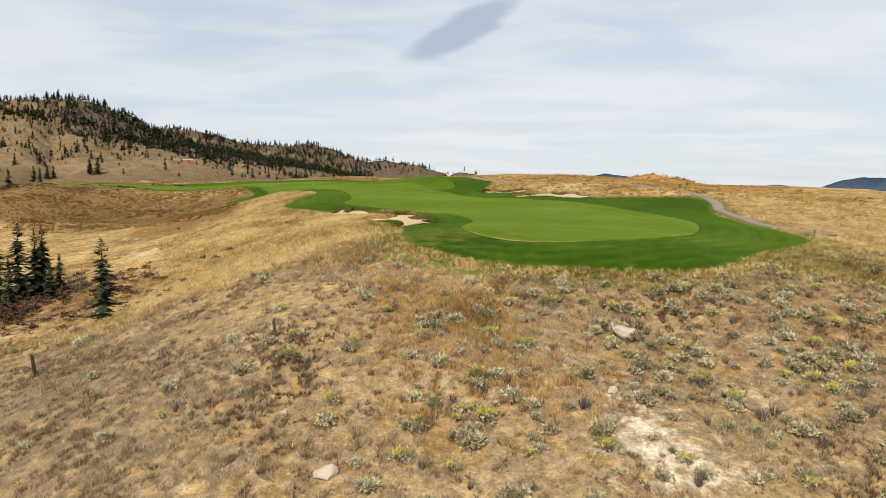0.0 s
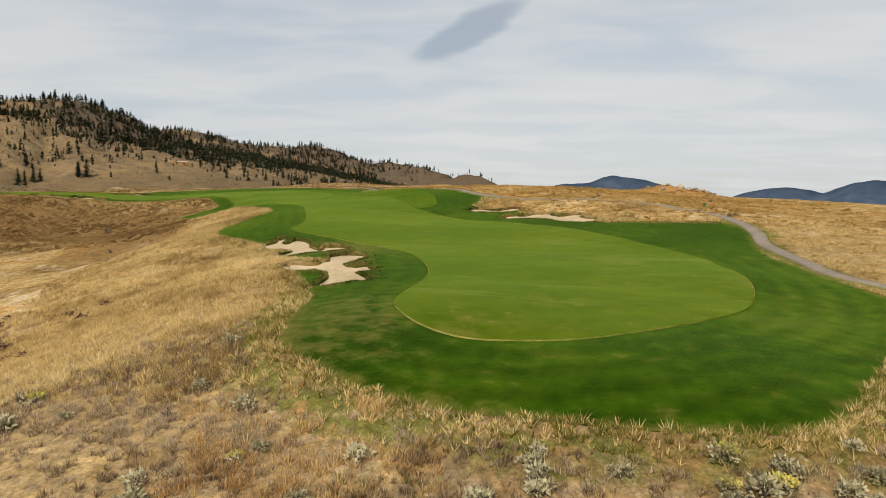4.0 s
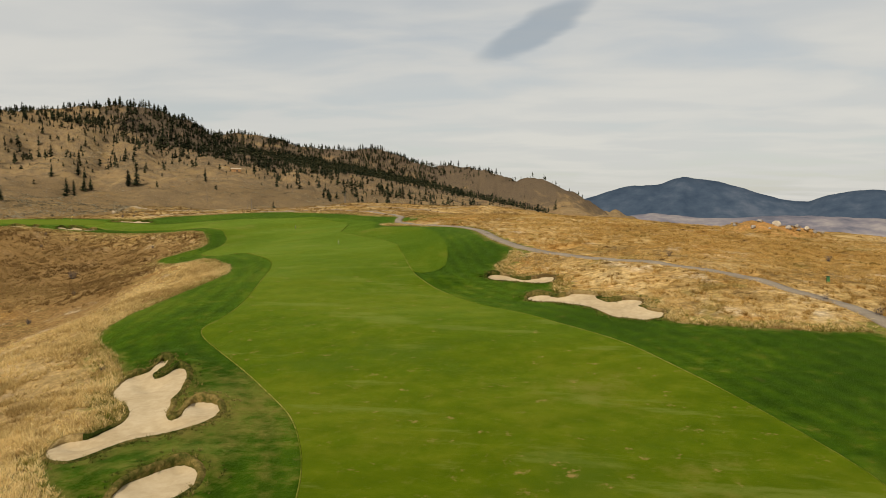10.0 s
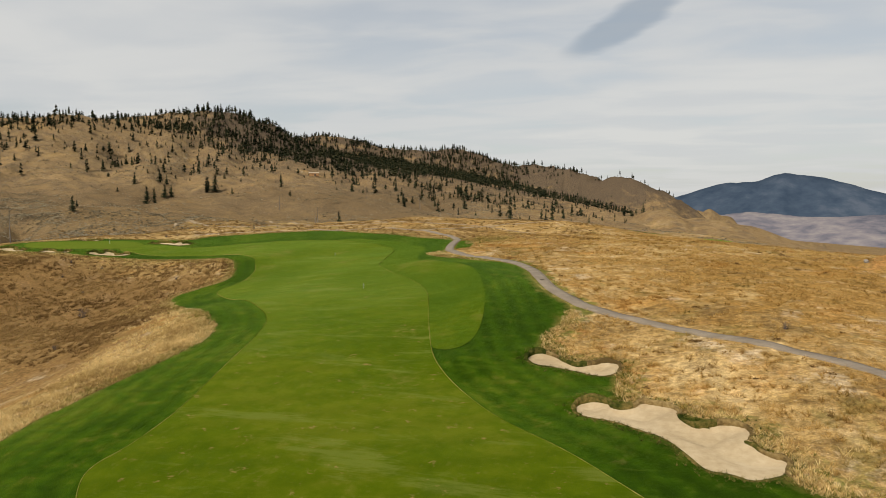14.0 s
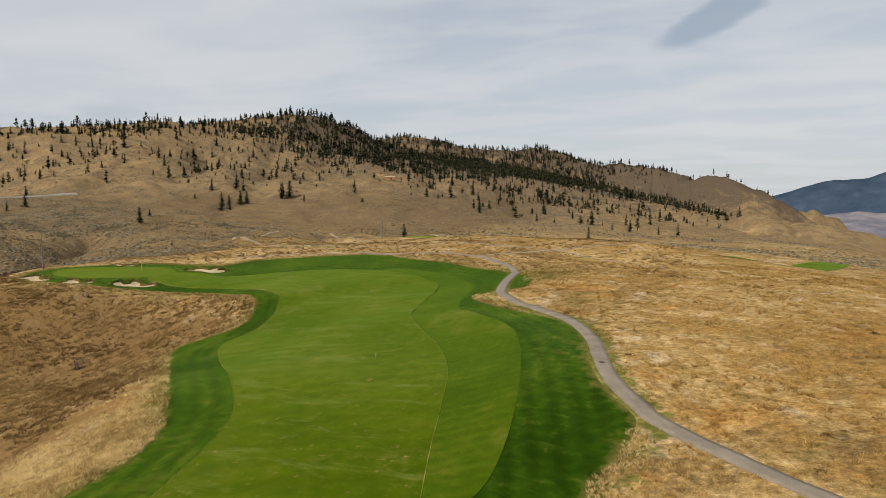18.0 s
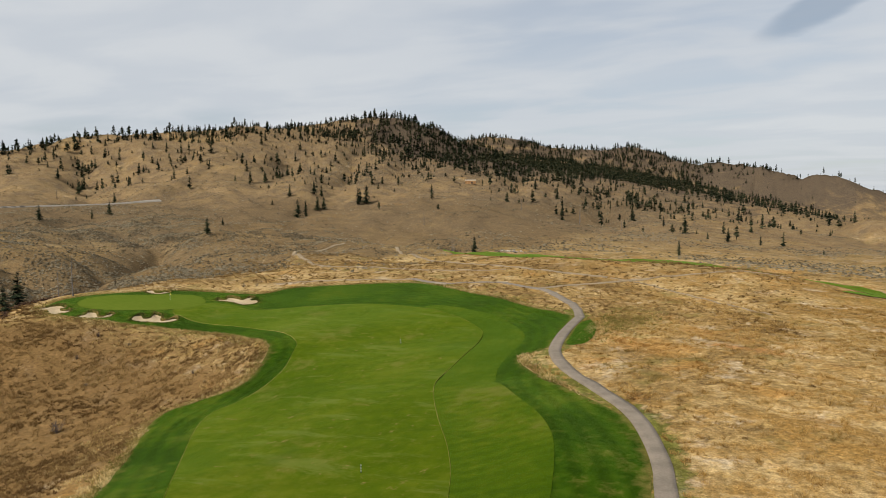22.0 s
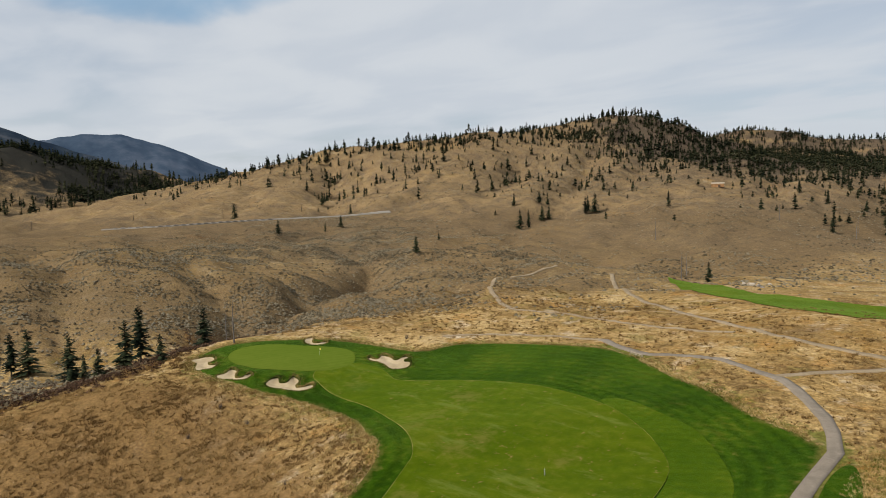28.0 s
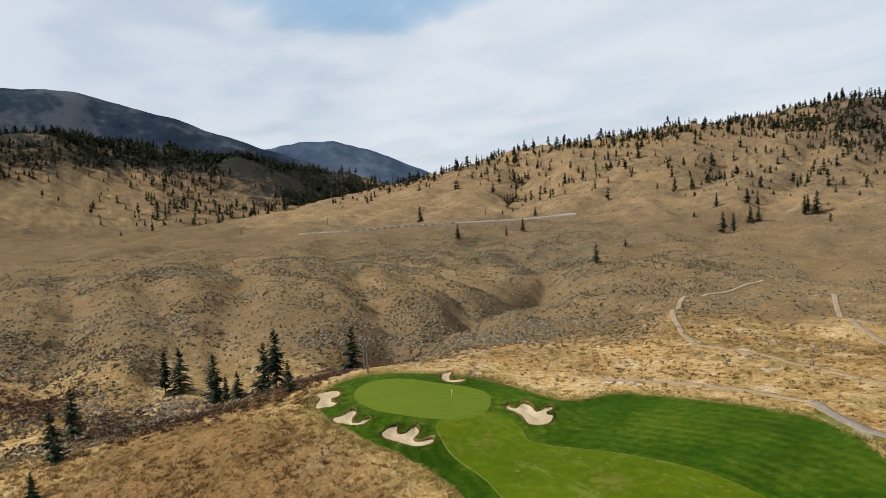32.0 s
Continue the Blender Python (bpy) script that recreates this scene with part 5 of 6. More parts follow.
# ---- trees ----
def conifer_forms(seed, slender=1.0, bare=0.1, dead=0.0):
    """Trunk and needles of one conifer, one metre high: whorls of drooping boughs with ragged pads."""
    rng = np.random.RandomState(seed)
    bend = rng.uniform(-0.012, 0.012, 2)
    tv, tf = [], []
    rings = 7
    for i in range(rings):
        h = i / (rings - 1)
        r = 0.016 * (1 - h) ** 0.8 + 0.0015
        for j in range(7):
            a = 2 * math.pi * j / 7
            tv.append((r * math.cos(a) + bend[0] * math.sin(h * 3), r * math.sin(a) + bend[1] * math.sin(h * 3), h * 0.985 - 0.02))
    for i in range(rings - 1):
        for j in range(7):
            k = (j + 1) % 7
            tf += [(i * 7 + j, i * 7 + k, (i + 1) * 7 + k), (i * 7 + j, (i + 1) * 7 + k, (i + 1) * 7 + j)]
    nv, nf, bv, bf = [], [], [], []
    levels = 30
    for i in range(levels):
        h = bare + (0.985 - bare) * (i / (levels - 1)) ** 0.92
        reach = 0.175 * slender * (1 - h) ** 0.72 * (0.75 + 0.5 * rng.rand()) + 0.012
        if rng.rand() < 0.1:
            reach *= 0.55
        for _ in range(rng.randint(5, 8)):
            a = rng.uniform(0, 2 * math.pi)
            long = reach * rng.uniform(0.55, 1.2)
            lift = rng.uniform(-0.42, -0.05) if h < 0.75 else rng.uniform(-0.1, 0.5)
            way = np.array([math.cos(a), math.sin(a), lift])
            side = np.array([-math.sin(a), math.cos(a), 0])
            root = np.array([bend[0] * math.sin(h * 3), bend[1] * math.sin(h * 3), h])
            if rng.rand() < dead:
                n = len(bv)
                bv += [root + side * 0.002, root - side * 0.002, root + way * long * 0.8]
                bf.append((n, n + 1, n + 2))
                continue
            for f in (0.3, 0.62, 0.92):
                mid = root + way * long * f + rng.uniform(-0.012, 0.012, 3)
                w, d = long * (0.42 - 0.22 * f) + 0.008, long * 0.26 + 0.008
                tip = mid + way * d * 1.2 + np.array([0, 0, -0.006])
                n = len(nv)
                nv += [mid - way * d, mid + side * w + np.array([0, 0, -0.35 * w]), tip, mid - side * w + np.array([0, 0, -0.35 * w])]
                nf += [(n, n + 1, n + 2), (n, n + 2, n + 3)]
    return (np.array(tv), np.array(tf)), (np.array(nv) if nv else None, np.array(nf)), (np.array(bv) if bv else None, np.array(bf))


def conifer(seed, label, slender=1.0, bare=0.1, group=""):
    ob = new("conifer_tree")
    trunk, crown, _ = conifer_forms(seed, slender, bare)
    piece("trunk", *trunk, BARK, ob)
    piece("crown", *crown, NEEDLES, ob, smooth=False)
    return tagged(ob, label, "tree", group)


def snag(seed):
    ob = new("dead_tree")
    trunk, _, boughs = conifer_forms(seed, 0.55, 0.2, 1.0)
    piece("trunk", *trunk, DEAD_WOOD, ob)
    piece("dead_crown", *boughs, DEAD_WOOD, ob, smooth=False)
    return tagged(ob, "bare grey dead conifer trunk standing in dry grass", "dead tree", "standing dead trees")


def place(makers, spots, seed):
    """Each spot (x, y, height) takes one of the makers' things: the first of a kind is built, the rest are copies."""
    rng = np.random.RandomState(seed)
    built, floor = {}, height(np.array([s[0] for s in spots]), np.array([s[1] for s in spots]))
    for n, (x, y, tall) in enumerate(spots):
        kind = n % len(makers)
        m = Matrix.Translation((x, y, float(floor[n]) - 0.01 * tall)) @ Matrix.Rotation(rng.uniform(0, 6.28), 4, "Z")
        if kind in built:
            first, size = built[kind]
            copy_thing(first, m @ Matrix.Scale(tall / size, 4))
        else:
            built[kind] = (makers[kind](), tall)
            built[kind][0].matrix_basis = m @ Matrix.Scale(tall, 4)


GULLY_TREES = [(-53, 103, 12.7), (-82, 134, 13.3), (-87, 137, 14.5), (-91, 133, 15.0), (-80, 139, 7), (-97, 128, 14), (-84, 129, 9), (-104, 140, 15), (-95, 141, 14), (-100, 133, 16), (-92, 126, 11), (-86, 143, 13), (-78, 132, 8)]
GREEN_TREES = [(-288, 321, 18), (-271, 331, 19), (-265, 334, 10), (-258, 337, 10), (-256, 346, 18), (-247, 348, 21.5), (-224, 347, 9.5),
               (-284, 387, 21.5), (-249, 287, 17), (-227, 283, 14), (-203, 280, 7), (-291, 316, 17)]
SLOPE_TREES = [(-191, 649, 12), (-62, 700, 10.7), (-397, 600, 13), (-519, 853, 23), (-522, 871, 20.5), (-538, 914, 18), (-534, 922, 17),
               (-499, 947, 22), (-492, 956, 23.6), (-504, 958, 19), (-407, 976, 19), (-242, 990, 13.7), (-192, 1124, 19), (-138, 1048, 12),
               (-106, 999, 16), (-58, 955, 14.5), (-29, 967, 10), (-841, 666, 21), (-640, 618, 16), (-652, 682, 11), (-651, 702, 14),
               (-762, 791, 15), (-791, 835, 14)]
UPPER_TREES = [(-930, 827, 16), (-907, 848, 22), (-862, 811, 20), (-895, 836, 18), (-1142, 874, 24), (-256, 1034, 15), (-375, 1156, 14),
               (-328, 1224, 19), (-370, 1243, 17), (-918, 855, 17), (-560, 935, 17), (-575, 905, 16), (-473, 690, 7)]
DEAD_TREES = [(-225, 373, 16), (-240, 377, 12), (-214, 660, 17), (-239, 711, 16), (-336, 832, 20), (-235, 1039, 17), (-523, 825, 11), (-219, 984, 21),
              (-845, 662, 12), (-300, 1010, 18), (-160, 940, 14)]
DARK = "dark green fir tree with ragged drooping boughs"
place([lambda: conifer(11, DARK + " in a dry gully", 1.0, 0.06, "trees in the gully by the tee"),
       lambda: conifer(12, DARK + " in a dry gully", 1.25, 0.08, "trees in the gully by the tee")], GULLY_TREES, 1)
place([lambda: conifer(13, DARK + " below the green", 1.45, 0.14, "trees below the green"),
       lambda: conifer(14, DARK + " below the green", 1.3, 0.1, "trees below the green"),
       lambda: conifer(15, "thin " + DARK + " below the green", 1.15, 0.2, "trees below the green")], GREEN_TREES, 2)
place([lambda: conifer(16, DARK + " on the grassy slope", 1.3, 0.08, "trees on the slope"),
       lambda: conifer(17, DARK + " on the grassy slope", 1.1, 0.1, "trees on the slope"),
       lambda: conifer(18, DARK + " on the grassy slope", 1.5, 0.12, "trees on the slope")], SLOPE_TREES, 3)
place([lambda: conifer(19, "dark ponderosa pine high on the hillside", 1.4, 0.12, "trees on the hillside"),
       lambda: conifer(20, "dark ponderosa pine high on the hillside", 1.1, 0.1, "trees on the hillside")], UPPER_TREES, 4)
place([lambda: snag(31), lambda: snag(32)], DEAD_TREES, 5)


def small_conifer(seed):
    """A far tree one metre high: a bare-stemmed pine with a ragged rounded crown, or a narrower fir."""
    rng = np.random.RandomState(seed)
    pine = seed % 3 == 0
    low = rng.uniform(0.12, 0.2) if pine else 0.05
    v = [(-0.014, 0, -0.04), (0.014, 0, -0.04), (0.0, 0, 0.8), (0, -0.014, -0.04), (0, 0.014, -0.04), (0, 0.0, 0.8)]
    f = [(0, 1, 2), (3, 4, 5)]
    count = 22
    for k in range(count):
        u = (k + rng.rand()) / count
        h = low + (0.95 - low) * u
        full = 0.20 * (1 - u) ** 0.5 * min(1.0, 0.45 + 2.5 * u) if pine else 0.175 * (1 - u) ** 0.75
        a, r = k * 2.4 + rng.uniform(-0.8, 0.8), full * rng.uniform(0.25, 0.75)
        way, side = np.array([math.cos(a), math.sin(a), rng.uniform(-0.6, -0.1)]), np.array([-math.sin(a), math.cos(a), rng.uniform(-0.3, 0.3)])
        at = np.array([r * math.cos(a), r * math.sin(a), h])
        s = (0.045 + 0.5 * full) * rng.uniform(0.75, 1.2)
        n = len(v)
        v += [tuple(at - way * s * 0.9 + np.array([0, 0, 0.5 * s])), tuple(at + side * s * 0.9), tuple(at + way * s * 0.8), tuple(at - side * s * 0.9)]
        f += [(n, n + 1, n + 2), (n, n + 2, n + 3)] if k % 2 else [(n, n + 1, n + 3)]
    return np.array(v), np.array(f)


def far_woods():
    rng = np.random.RandomState(77)
    forms = [small_conifer(k) for k in range(9)]

    def crop(name, x, y, low, high, sizes=(0.3, 0.4, 0.55, 0.8, 1.0)):
        h = rng.uniform(low, high, len(x)) * rng.choice(sizes, len(x))
        wide = h ** 0.7 * 3.0 * rng.uniform(0.9, 1.6, len(x))
        z = height(x, y) - 0.3
        tagged(repeated(name, forms, x, y, z, wide, rng.uniform(0, 6.28, len(x)), FAR_NEEDLES, h),
               "dark conifers scattered over the distant hillside", "trees", kind="stuff")

    n = 60000
    x, y = rng.uniform(-1900, 420, n), rng.uniform(640, 2800, n)
    dark = 2.0 * spot(x, y, -720, 1580, 170, 150) + 1.2 * spot(x, y, -540, 2020, 350, 300) + 0.9 * spot(x, y, -900, 2250, 260, 160)
    spine = windowed(x, y, resampled(np.array([(-800, 1560), (-650, 1620), (-570, 1800), (-480, 1960), (-430, 2150), (-420, 2330)], float), 20, False), 500, 500, False)
    dark = dark + 1.6 * np.exp(-(spine / 135) ** 2) + 0.8 * spot(x, y, -300, 1900, 200, 220) + 0.45 * spot(x, y, -420, 1420, 200, 120) + 0.22 * spot(x, y, -150, 1400, 180, 250)
    dark = dark + 0.5 * np.exp(-(windowed(x, y, CUTS[11][0], 80, 80, False) / 14) ** 2)
    slope = 0.21 * ease(land(x, y), 66, 100) * (x < -250)
    clump = ease(layers(x, y, 110, 3, 101), -0.15, 0.75)
    chance = (dark * 0.75 + slope) * (0.5 + 1.0 * clump)
    chance = chance * ease(np.hypot(x + 60, y - 280), 560, 760) + 0.014 * (land(x, y) > 12) * (y > 850) * (0.3 + clump)
    chance = chance * (land(x, y) > 8) * ease(np.hypot(x + 900, y - 650), 120, 300)
    keep = rng.rand(n) < chance
    crop("hillside_woods", x[keep], y[keep], 10, 21)
    # along the crests
    px, py = [], []
    west_crest = [(-1230, 770), (-1205, 824), (-1175, 886), (-1130, 966), (-1070, 1053), (-1005, 1137), (-955, 1192), (-905, 1290), (-930, 1430)]
    crests = ((west_crest, 230, 26), ([p[:2] for p in KNOB], 140, 30), ([p[:2] for p in LONG_CREST], 420, 40), ([p[:2] for p in KNOLL], 16, 20))
    for points, count, spread_by in crests:
        line = resampled(np.array(points, float), 2.0, False)
        at = line[(rng.rand(count) ** 0.85 * len(line)).astype(int) % len(line)]
        px.append(at[:, 0] + rng.normal(0, spread_by, count)), py.append(at[:, 1] + rng.normal(0, spread_by, count))
    crop("crest_woods", np.concatenate(px), np.concatenate(py), 12, 22)
    n = 15000
    x, y = rng.uniform(-2550, -1500, n), rng.uniform(-300, 1600, n)
    woods = 0.75 * ease(land(x, y), 165, 235) + 1.4 * spot(x, y, -2060, 860, 260, 360) + 0.9 * spot(x, y, -1880, 1250, 220, 200)
    keep = rng.rand(n) < (woods * ease(layers(x, y, 130, 3, 111), -0.75, 0.25) + 0.05 * ease(layers(x, y, 70, 2, 112), 0.1, 0.7)) * ease(-x, 1560, 1800)
    crop("west_woods", x[keep], y[keep], 14, 27, (0.5, 0.7, 1.0, 1.2))


far_woods()


# ---- shrubs and grass ----
def shrub_forms(seed, leaves=90, flat=0.75, leaf=0.16, top_only=False):
    """A low dome of leaf sprays, one metre across."""
    rng = np.random.RandomState(seed)
    v, f = [], []
    lobes = [(rng.uniform(-0.28, 0.28), rng.uniform(-0.28, 0.28), rng.uniform(0.22, 0.34)) for _ in range(5)]
    for _ in range(leaves):
        lx, ly, lr = lobes[rng.randint(5)]
        a, h = rng.uniform(0, 6.28), rng.uniform(0.55 if top_only else 0.02, 1.0)
        out = np.array([math.cos(a) * math.sqrt(1 - h * h), math.sin(a) * math.sqrt(1 - h * h), h])
        at = np.array([lx, ly, 0.12]) + out * lr * np.array([1, 1, flat * 1.6]) * rng.uniform(0.75, 1.1)
        side = np.cross(out, rng.normal(0, 1, 3))
        side /= np.linalg.norm(side) + 1e-9
        up = out + rng.normal(0, 0.35, 3)
        s = leaf * rng.uniform(0.6, 1.3)
        n = len(v)
        v += [at - side * s * 0.5, at + side * s * 0.5, at + up * s]
        f.append((n, n + 1, n + 2))
    return np.array(v), np.array(f)


def stem_forms(seed, count=22, tall=0.55, thick=0.012):
    rng = np.random.RandomState(seed)
    v, f = [], []
    for _ in range(count):
        a, r = rng.uniform(0, 6.28), rng.uniform(0.12, 0.5)
        tip = np.array([r * math.cos(a), r * math.sin(a), tall * rng.uniform(0.6, 1.1)])
        root = np.array([0.1 * math.cos(a), 0.1 * math.sin(a), -0.05])
        side = np.array([-math.sin(a), math.cos(a), 0]) * thick
        n = len(v)
        v += [root - side, root + side, tip]
        f.append((n, n + 1, n + 2))
        for _ in range(2):
            mid = root + (tip - root) * rng.uniform(0.35, 0.8)
            twig = mid + rng.normal(0, 0.13, 3) + np.array([0, 0, 0.12])
            n = len(v)
            v += [mid - side * 0.7, mid + side * 0.7, twig]
            f.append((n, n + 1, n + 2))
    return np.array(v), np.array(f)


def sagebrush(seed):
    ob = new("sagebrush")
    piece("brushwood", *stem_forms(seed), TWIG, ob, smooth=False)
    piece("foliage", *shrub_forms(seed + 1, 260, 0.75, 0.11), SAGE_LEAF, ob, smooth=False)
    return tagged(ob, "grey-green sagebrush on the dry slope", "shrub", "sagebrush on the slope")


def rabbitbrush(seed):
    ob = new("rabbitbrush")
    piece("brushwood", *stem_forms(seed), TWIG, ob, smooth=False)
    piece("foliage", *shrub_forms(seed + 1, 130, 0.75, 0.11), SAGE_LEAF, ob, smooth=False)
    piece("blossom", *shrub_forms(seed + 2, 150, 0.9, 0.09, True), YELLOW_LEAF, ob, "yellow autumn bloom", smooth=False)
    return tagged(ob, "rabbitbrush in yellow bloom on the dry slope", "shrub", "yellow shrubs on the slope")


def dead_brush(seed):
    ob = new("bare_shrub")
    piece("brushwood", *stem_forms(seed, 46, 0.6), TWIG, ob, smooth=False)
    return tagged(ob, "leafless dark brown shrub in dry grass", "shrub", "bare shrubs")


def wild(x, y, clear=0.4):
    """True where native ground lies open: off the turf and the paths."""
    keep = windowed(x, y, TURF, 6, 6) < -clear
    keep &= windowed(x, y, SIDE, 4, 4) < -clear
    for line, wide in ((PATH_LINE, 1.7), (BRANCH_LINE, 1.5), (TRACK_WAY, 1.4)):
        keep &= windowed(x, y, line[::3], 6, 6, False) < -wide
    for line in SAND_LINES:
        keep &= windowed(x, y, line, 3, 3) < -0.3
    keep &= (windowed(x, y, PATH_LINE[::3], 6, 6, False) < -4.2) | (windowed(x, y, TURF, 6, 6) < -2.6)
    return keep


def scatter_shrubs():
    rng = np.random.RandomState(5)
    n = 2600
    x, y = rng.uniform(-62, 62, n), rng.uniform(36, 96, n)
    dense = 0.6 * spot(x, y, 24, 60, 24, 14) + 0.4 * spot(x, y, 5, 50, 14, 12) + 0.3 * spot(x, y, 48, 60, 20, 18) + 0.06
    keep = (rng.rand(n) < dense) & wild(x, y, 1.5)
    spots = [(a, b, s) for a, b, s in zip(x[keep], y[keep], rng.uniform(0.8, 2.0, n)[keep])][:520]
    yellow = [(9.3, 70.6, 1.9), (16.1, 70.9, 1.5), (18.3, 69.4, 1.6), (13.1, 71.4, 1.5), (35.2, 73.6, 1.8), (-5.4, 76.6, 1.2), (30, 58.1, 1.5),
              (0.6, 52.2, 1.4)]
    grey = [(11.5, 73.8, 1.7), (23, 73.7, 2.2), (22.3, 70.4, 1.9), (28.1, 71.8, 1.6), (-11, 93.4, 1.5), (14.6, 63.4, 1.7), (18.1, 63.6, 1.6),
            (25, 75, 1.8)]
    dark = [(-129.9, 304.4, 5.0), (-166.4, 341.3, 2.2), (-155.2, 343.2, 2.0), (48.5, 250.6, 2.2), (-74, 135, 6.0), (-66, 128, 3.5), (14.3, 66.3, 1.6),
            (-36, 176, 1.6), (70, 204, 2.4), (66, 213, 2.0), (86, 262, 2.4), (-118, 333, 1.6), (-160, 330, 2), (-145, 322, 1.6), (-180, 415, 2.6),
            (-176, 418, 2.2), (-100, 262, 2.0), (-96, 240, 2.2), (-60, 214, 1.8)]
    mix = rng.rand(len(spots))
    yellow += [s for s, m in zip(spots, mix) if m < 0.17]
    dark += [s for s, m in zip(spots, mix) if m > 0.86]
    grey += [s for s, m in zip(spots, mix) if 0.17 <= m <= 0.86]
    for makers, list_of in (([lambda: rabbitbrush(201), lambda: rabbitbrush(211)], yellow), ([lambda: dead_brush(221), lambda: dead_brush(225)], dark),
                            ([lambda: sagebrush(231), lambda: sagebrush(241), lambda: sagebrush(251)], grey)):
        place(makers, list_of, len(list_of))


scatter_shrubs()


def tuft_forms(seed, blades, wide, lean=0.5):
    rng = np.random.RandomState(seed)
    v, f = [], []
    for k in range(blades):
        a = 2 * math.pi * k / blades + rng.uniform(-0.4, 0.4)
        r, out = rng.uniform(0.0, 0.12), rng.uniform(0.15, lean)
        at = np.array([r * math.cos(a), r * math.sin(a), -0.06])
        b = a + rng.uniform(-0.9, 0.9)
        side = np.array([-math.sin(b), math.cos(b), 0]) * wide * rng.uniform(0.6, 1.2)
        n = len(v)
        v += [at - side, at + side, at + np.array([out * math.cos(a), out * math.sin(a), rng.uniform(0.55, 1.05)])]
        f.append((n, n + 1, n + 2))
    return np.array(v), np.array(f)


def grass(name, label, count, box, density, low, high, mat, forms, clear=0.4, seed=1, bunch=0.42):
    rng = np.random.RandomState(seed)
    bunches = count // 6
    x, y, tall = rng.uniform(box[0], box[2], bunches), rng.uniform(box[1], box[3], bunches), rng.uniform(0.7, 1.3, bunches)
    margin = np.minimum(np.minimum(x - box[0], box[2] - x), np.minimum(y - box[1], box[3] - y))
    keep = rng.rand(bunches) < density(x, y) * ease(margin + 5 * layers(x, y, 14, 2, 313), 0, 11)
    x, y, tall = (np.repeat(a[keep], 6) for a in (x, y, tall))
    x, y = x + rng.normal(0, bunch, len(x)), y + rng.normal(0, bunch, len(x))
    keep = wild(x, y, clear)
    x, y, tall = x[keep], y[keep], tall[keep]
    size = rng.uniform(low, high, len(x)) * tall
    tagged(repeated(name, forms, x, y, height(x, y), size * rng.uniform(0.7, 1.2, len(x)), rng.uniform(0, 6.28, len(x)), mat, size, seed),
           label, "grass", kind="stuff")


MANE_TUFTS = [tuft_forms(k + 60, 10, 0.045, 1.3) for k in range(6)]
HAIR_TUFTS = [tuft_forms(k + 40, 10, 0.042, 1.35) for k in range(6)]
FINE_TUFTS = [tuft_forms(k, 9, 0.05, 1.1) for k in range(6)]
BROAD_TUFTS = [tuft_forms(k + 20, 8, 0.075, 0.95) for k in range(6)]


def patchy(size, seed, low=-0.6, high=0.7):
    return lambda x, y: 0.25 + 0.75 * ease(layers(x, y, size, 3, seed), low, high)


clumps = patchy(7, 301, -0.5, 0.5)
grass("bunch_grass", "dry tan bunch grass on the slope below the tee", 140000, (-72, 26, 74, 108),
      lambda x, y: clumps(x, y) * (1 - 0.9 * spot(x, y, 15, 48, 4.5, 5)), 0.28, 0.62, TUFT, FINE_TUFTS, 2.6, seed=2, bunch=0.2)
grass("ridge_grass", "pale dry grass along the ridge beside the fairway", 150000, (-80, 84, -6, 262),
      lambda x, y: clumps(x, y) * ease(x + 0.10 * (y - 130), -75, -45), 0.4, 0.85, STRAW_TUFT, HAIR_TUFTS, seed=3)
grass("plateau_straw", "pale straw grass on the plateau beside the cart path", 45000, (20, 85, 130, 230), lambda x, y: patchy(9, 309)(x, y) * ease(-y, -230, -170), 0.35, 0.75, STRAW_TUFT,
      HAIR_TUFTS, seed=17)
grass("plateau_grass", "golden dry grass over the plateau", 90000, (-40, 150, 125, 450), lambda x, y: patchy(11, 303)(x, y) * ease(y, 150, 230), 0.4, 0.8, GOLD_TUFT,
      MANE_TUFTS, seed=4)
grass("bank_grass", "tan and rust dry grass on the bank before the green", 90000, (-250, 245, -80, 365), patchy(9, 304), 0.35, 0.8, RUST_TUFT, BROAD_TUFTS,
      seed=5)
grass("bank_straw", "pale straw grass along the bank of the fairway", 26000, (-190, 200, -55, 370),
      lambda x, y: np.exp(-((windowed(x, y, TURF, 20, 20) + 6) / 7.0) ** 2) * patchy(9, 308)(x, y), 0.4, 0.9, STRAW_TUFT, BROAD_TUFTS, seed=15)
grass("north_grass", "dry grass behind the green", 50000, (-290, 385, 20, 540), patchy(12, 305), 0.35, 0.8, RUST_TUFT, BROAD_TUFTS, seed=6)
grass("rust_grass", "orange-brown dry weeds on the slope below the tee", 16000, (-14, 44, 16, 84),
      lambda x, y: spot(x, y, 0, 66, 7, 14, 20), 0.4, 0.85, ORANGE_TUFT, FINE_TUFTS, seed=16)


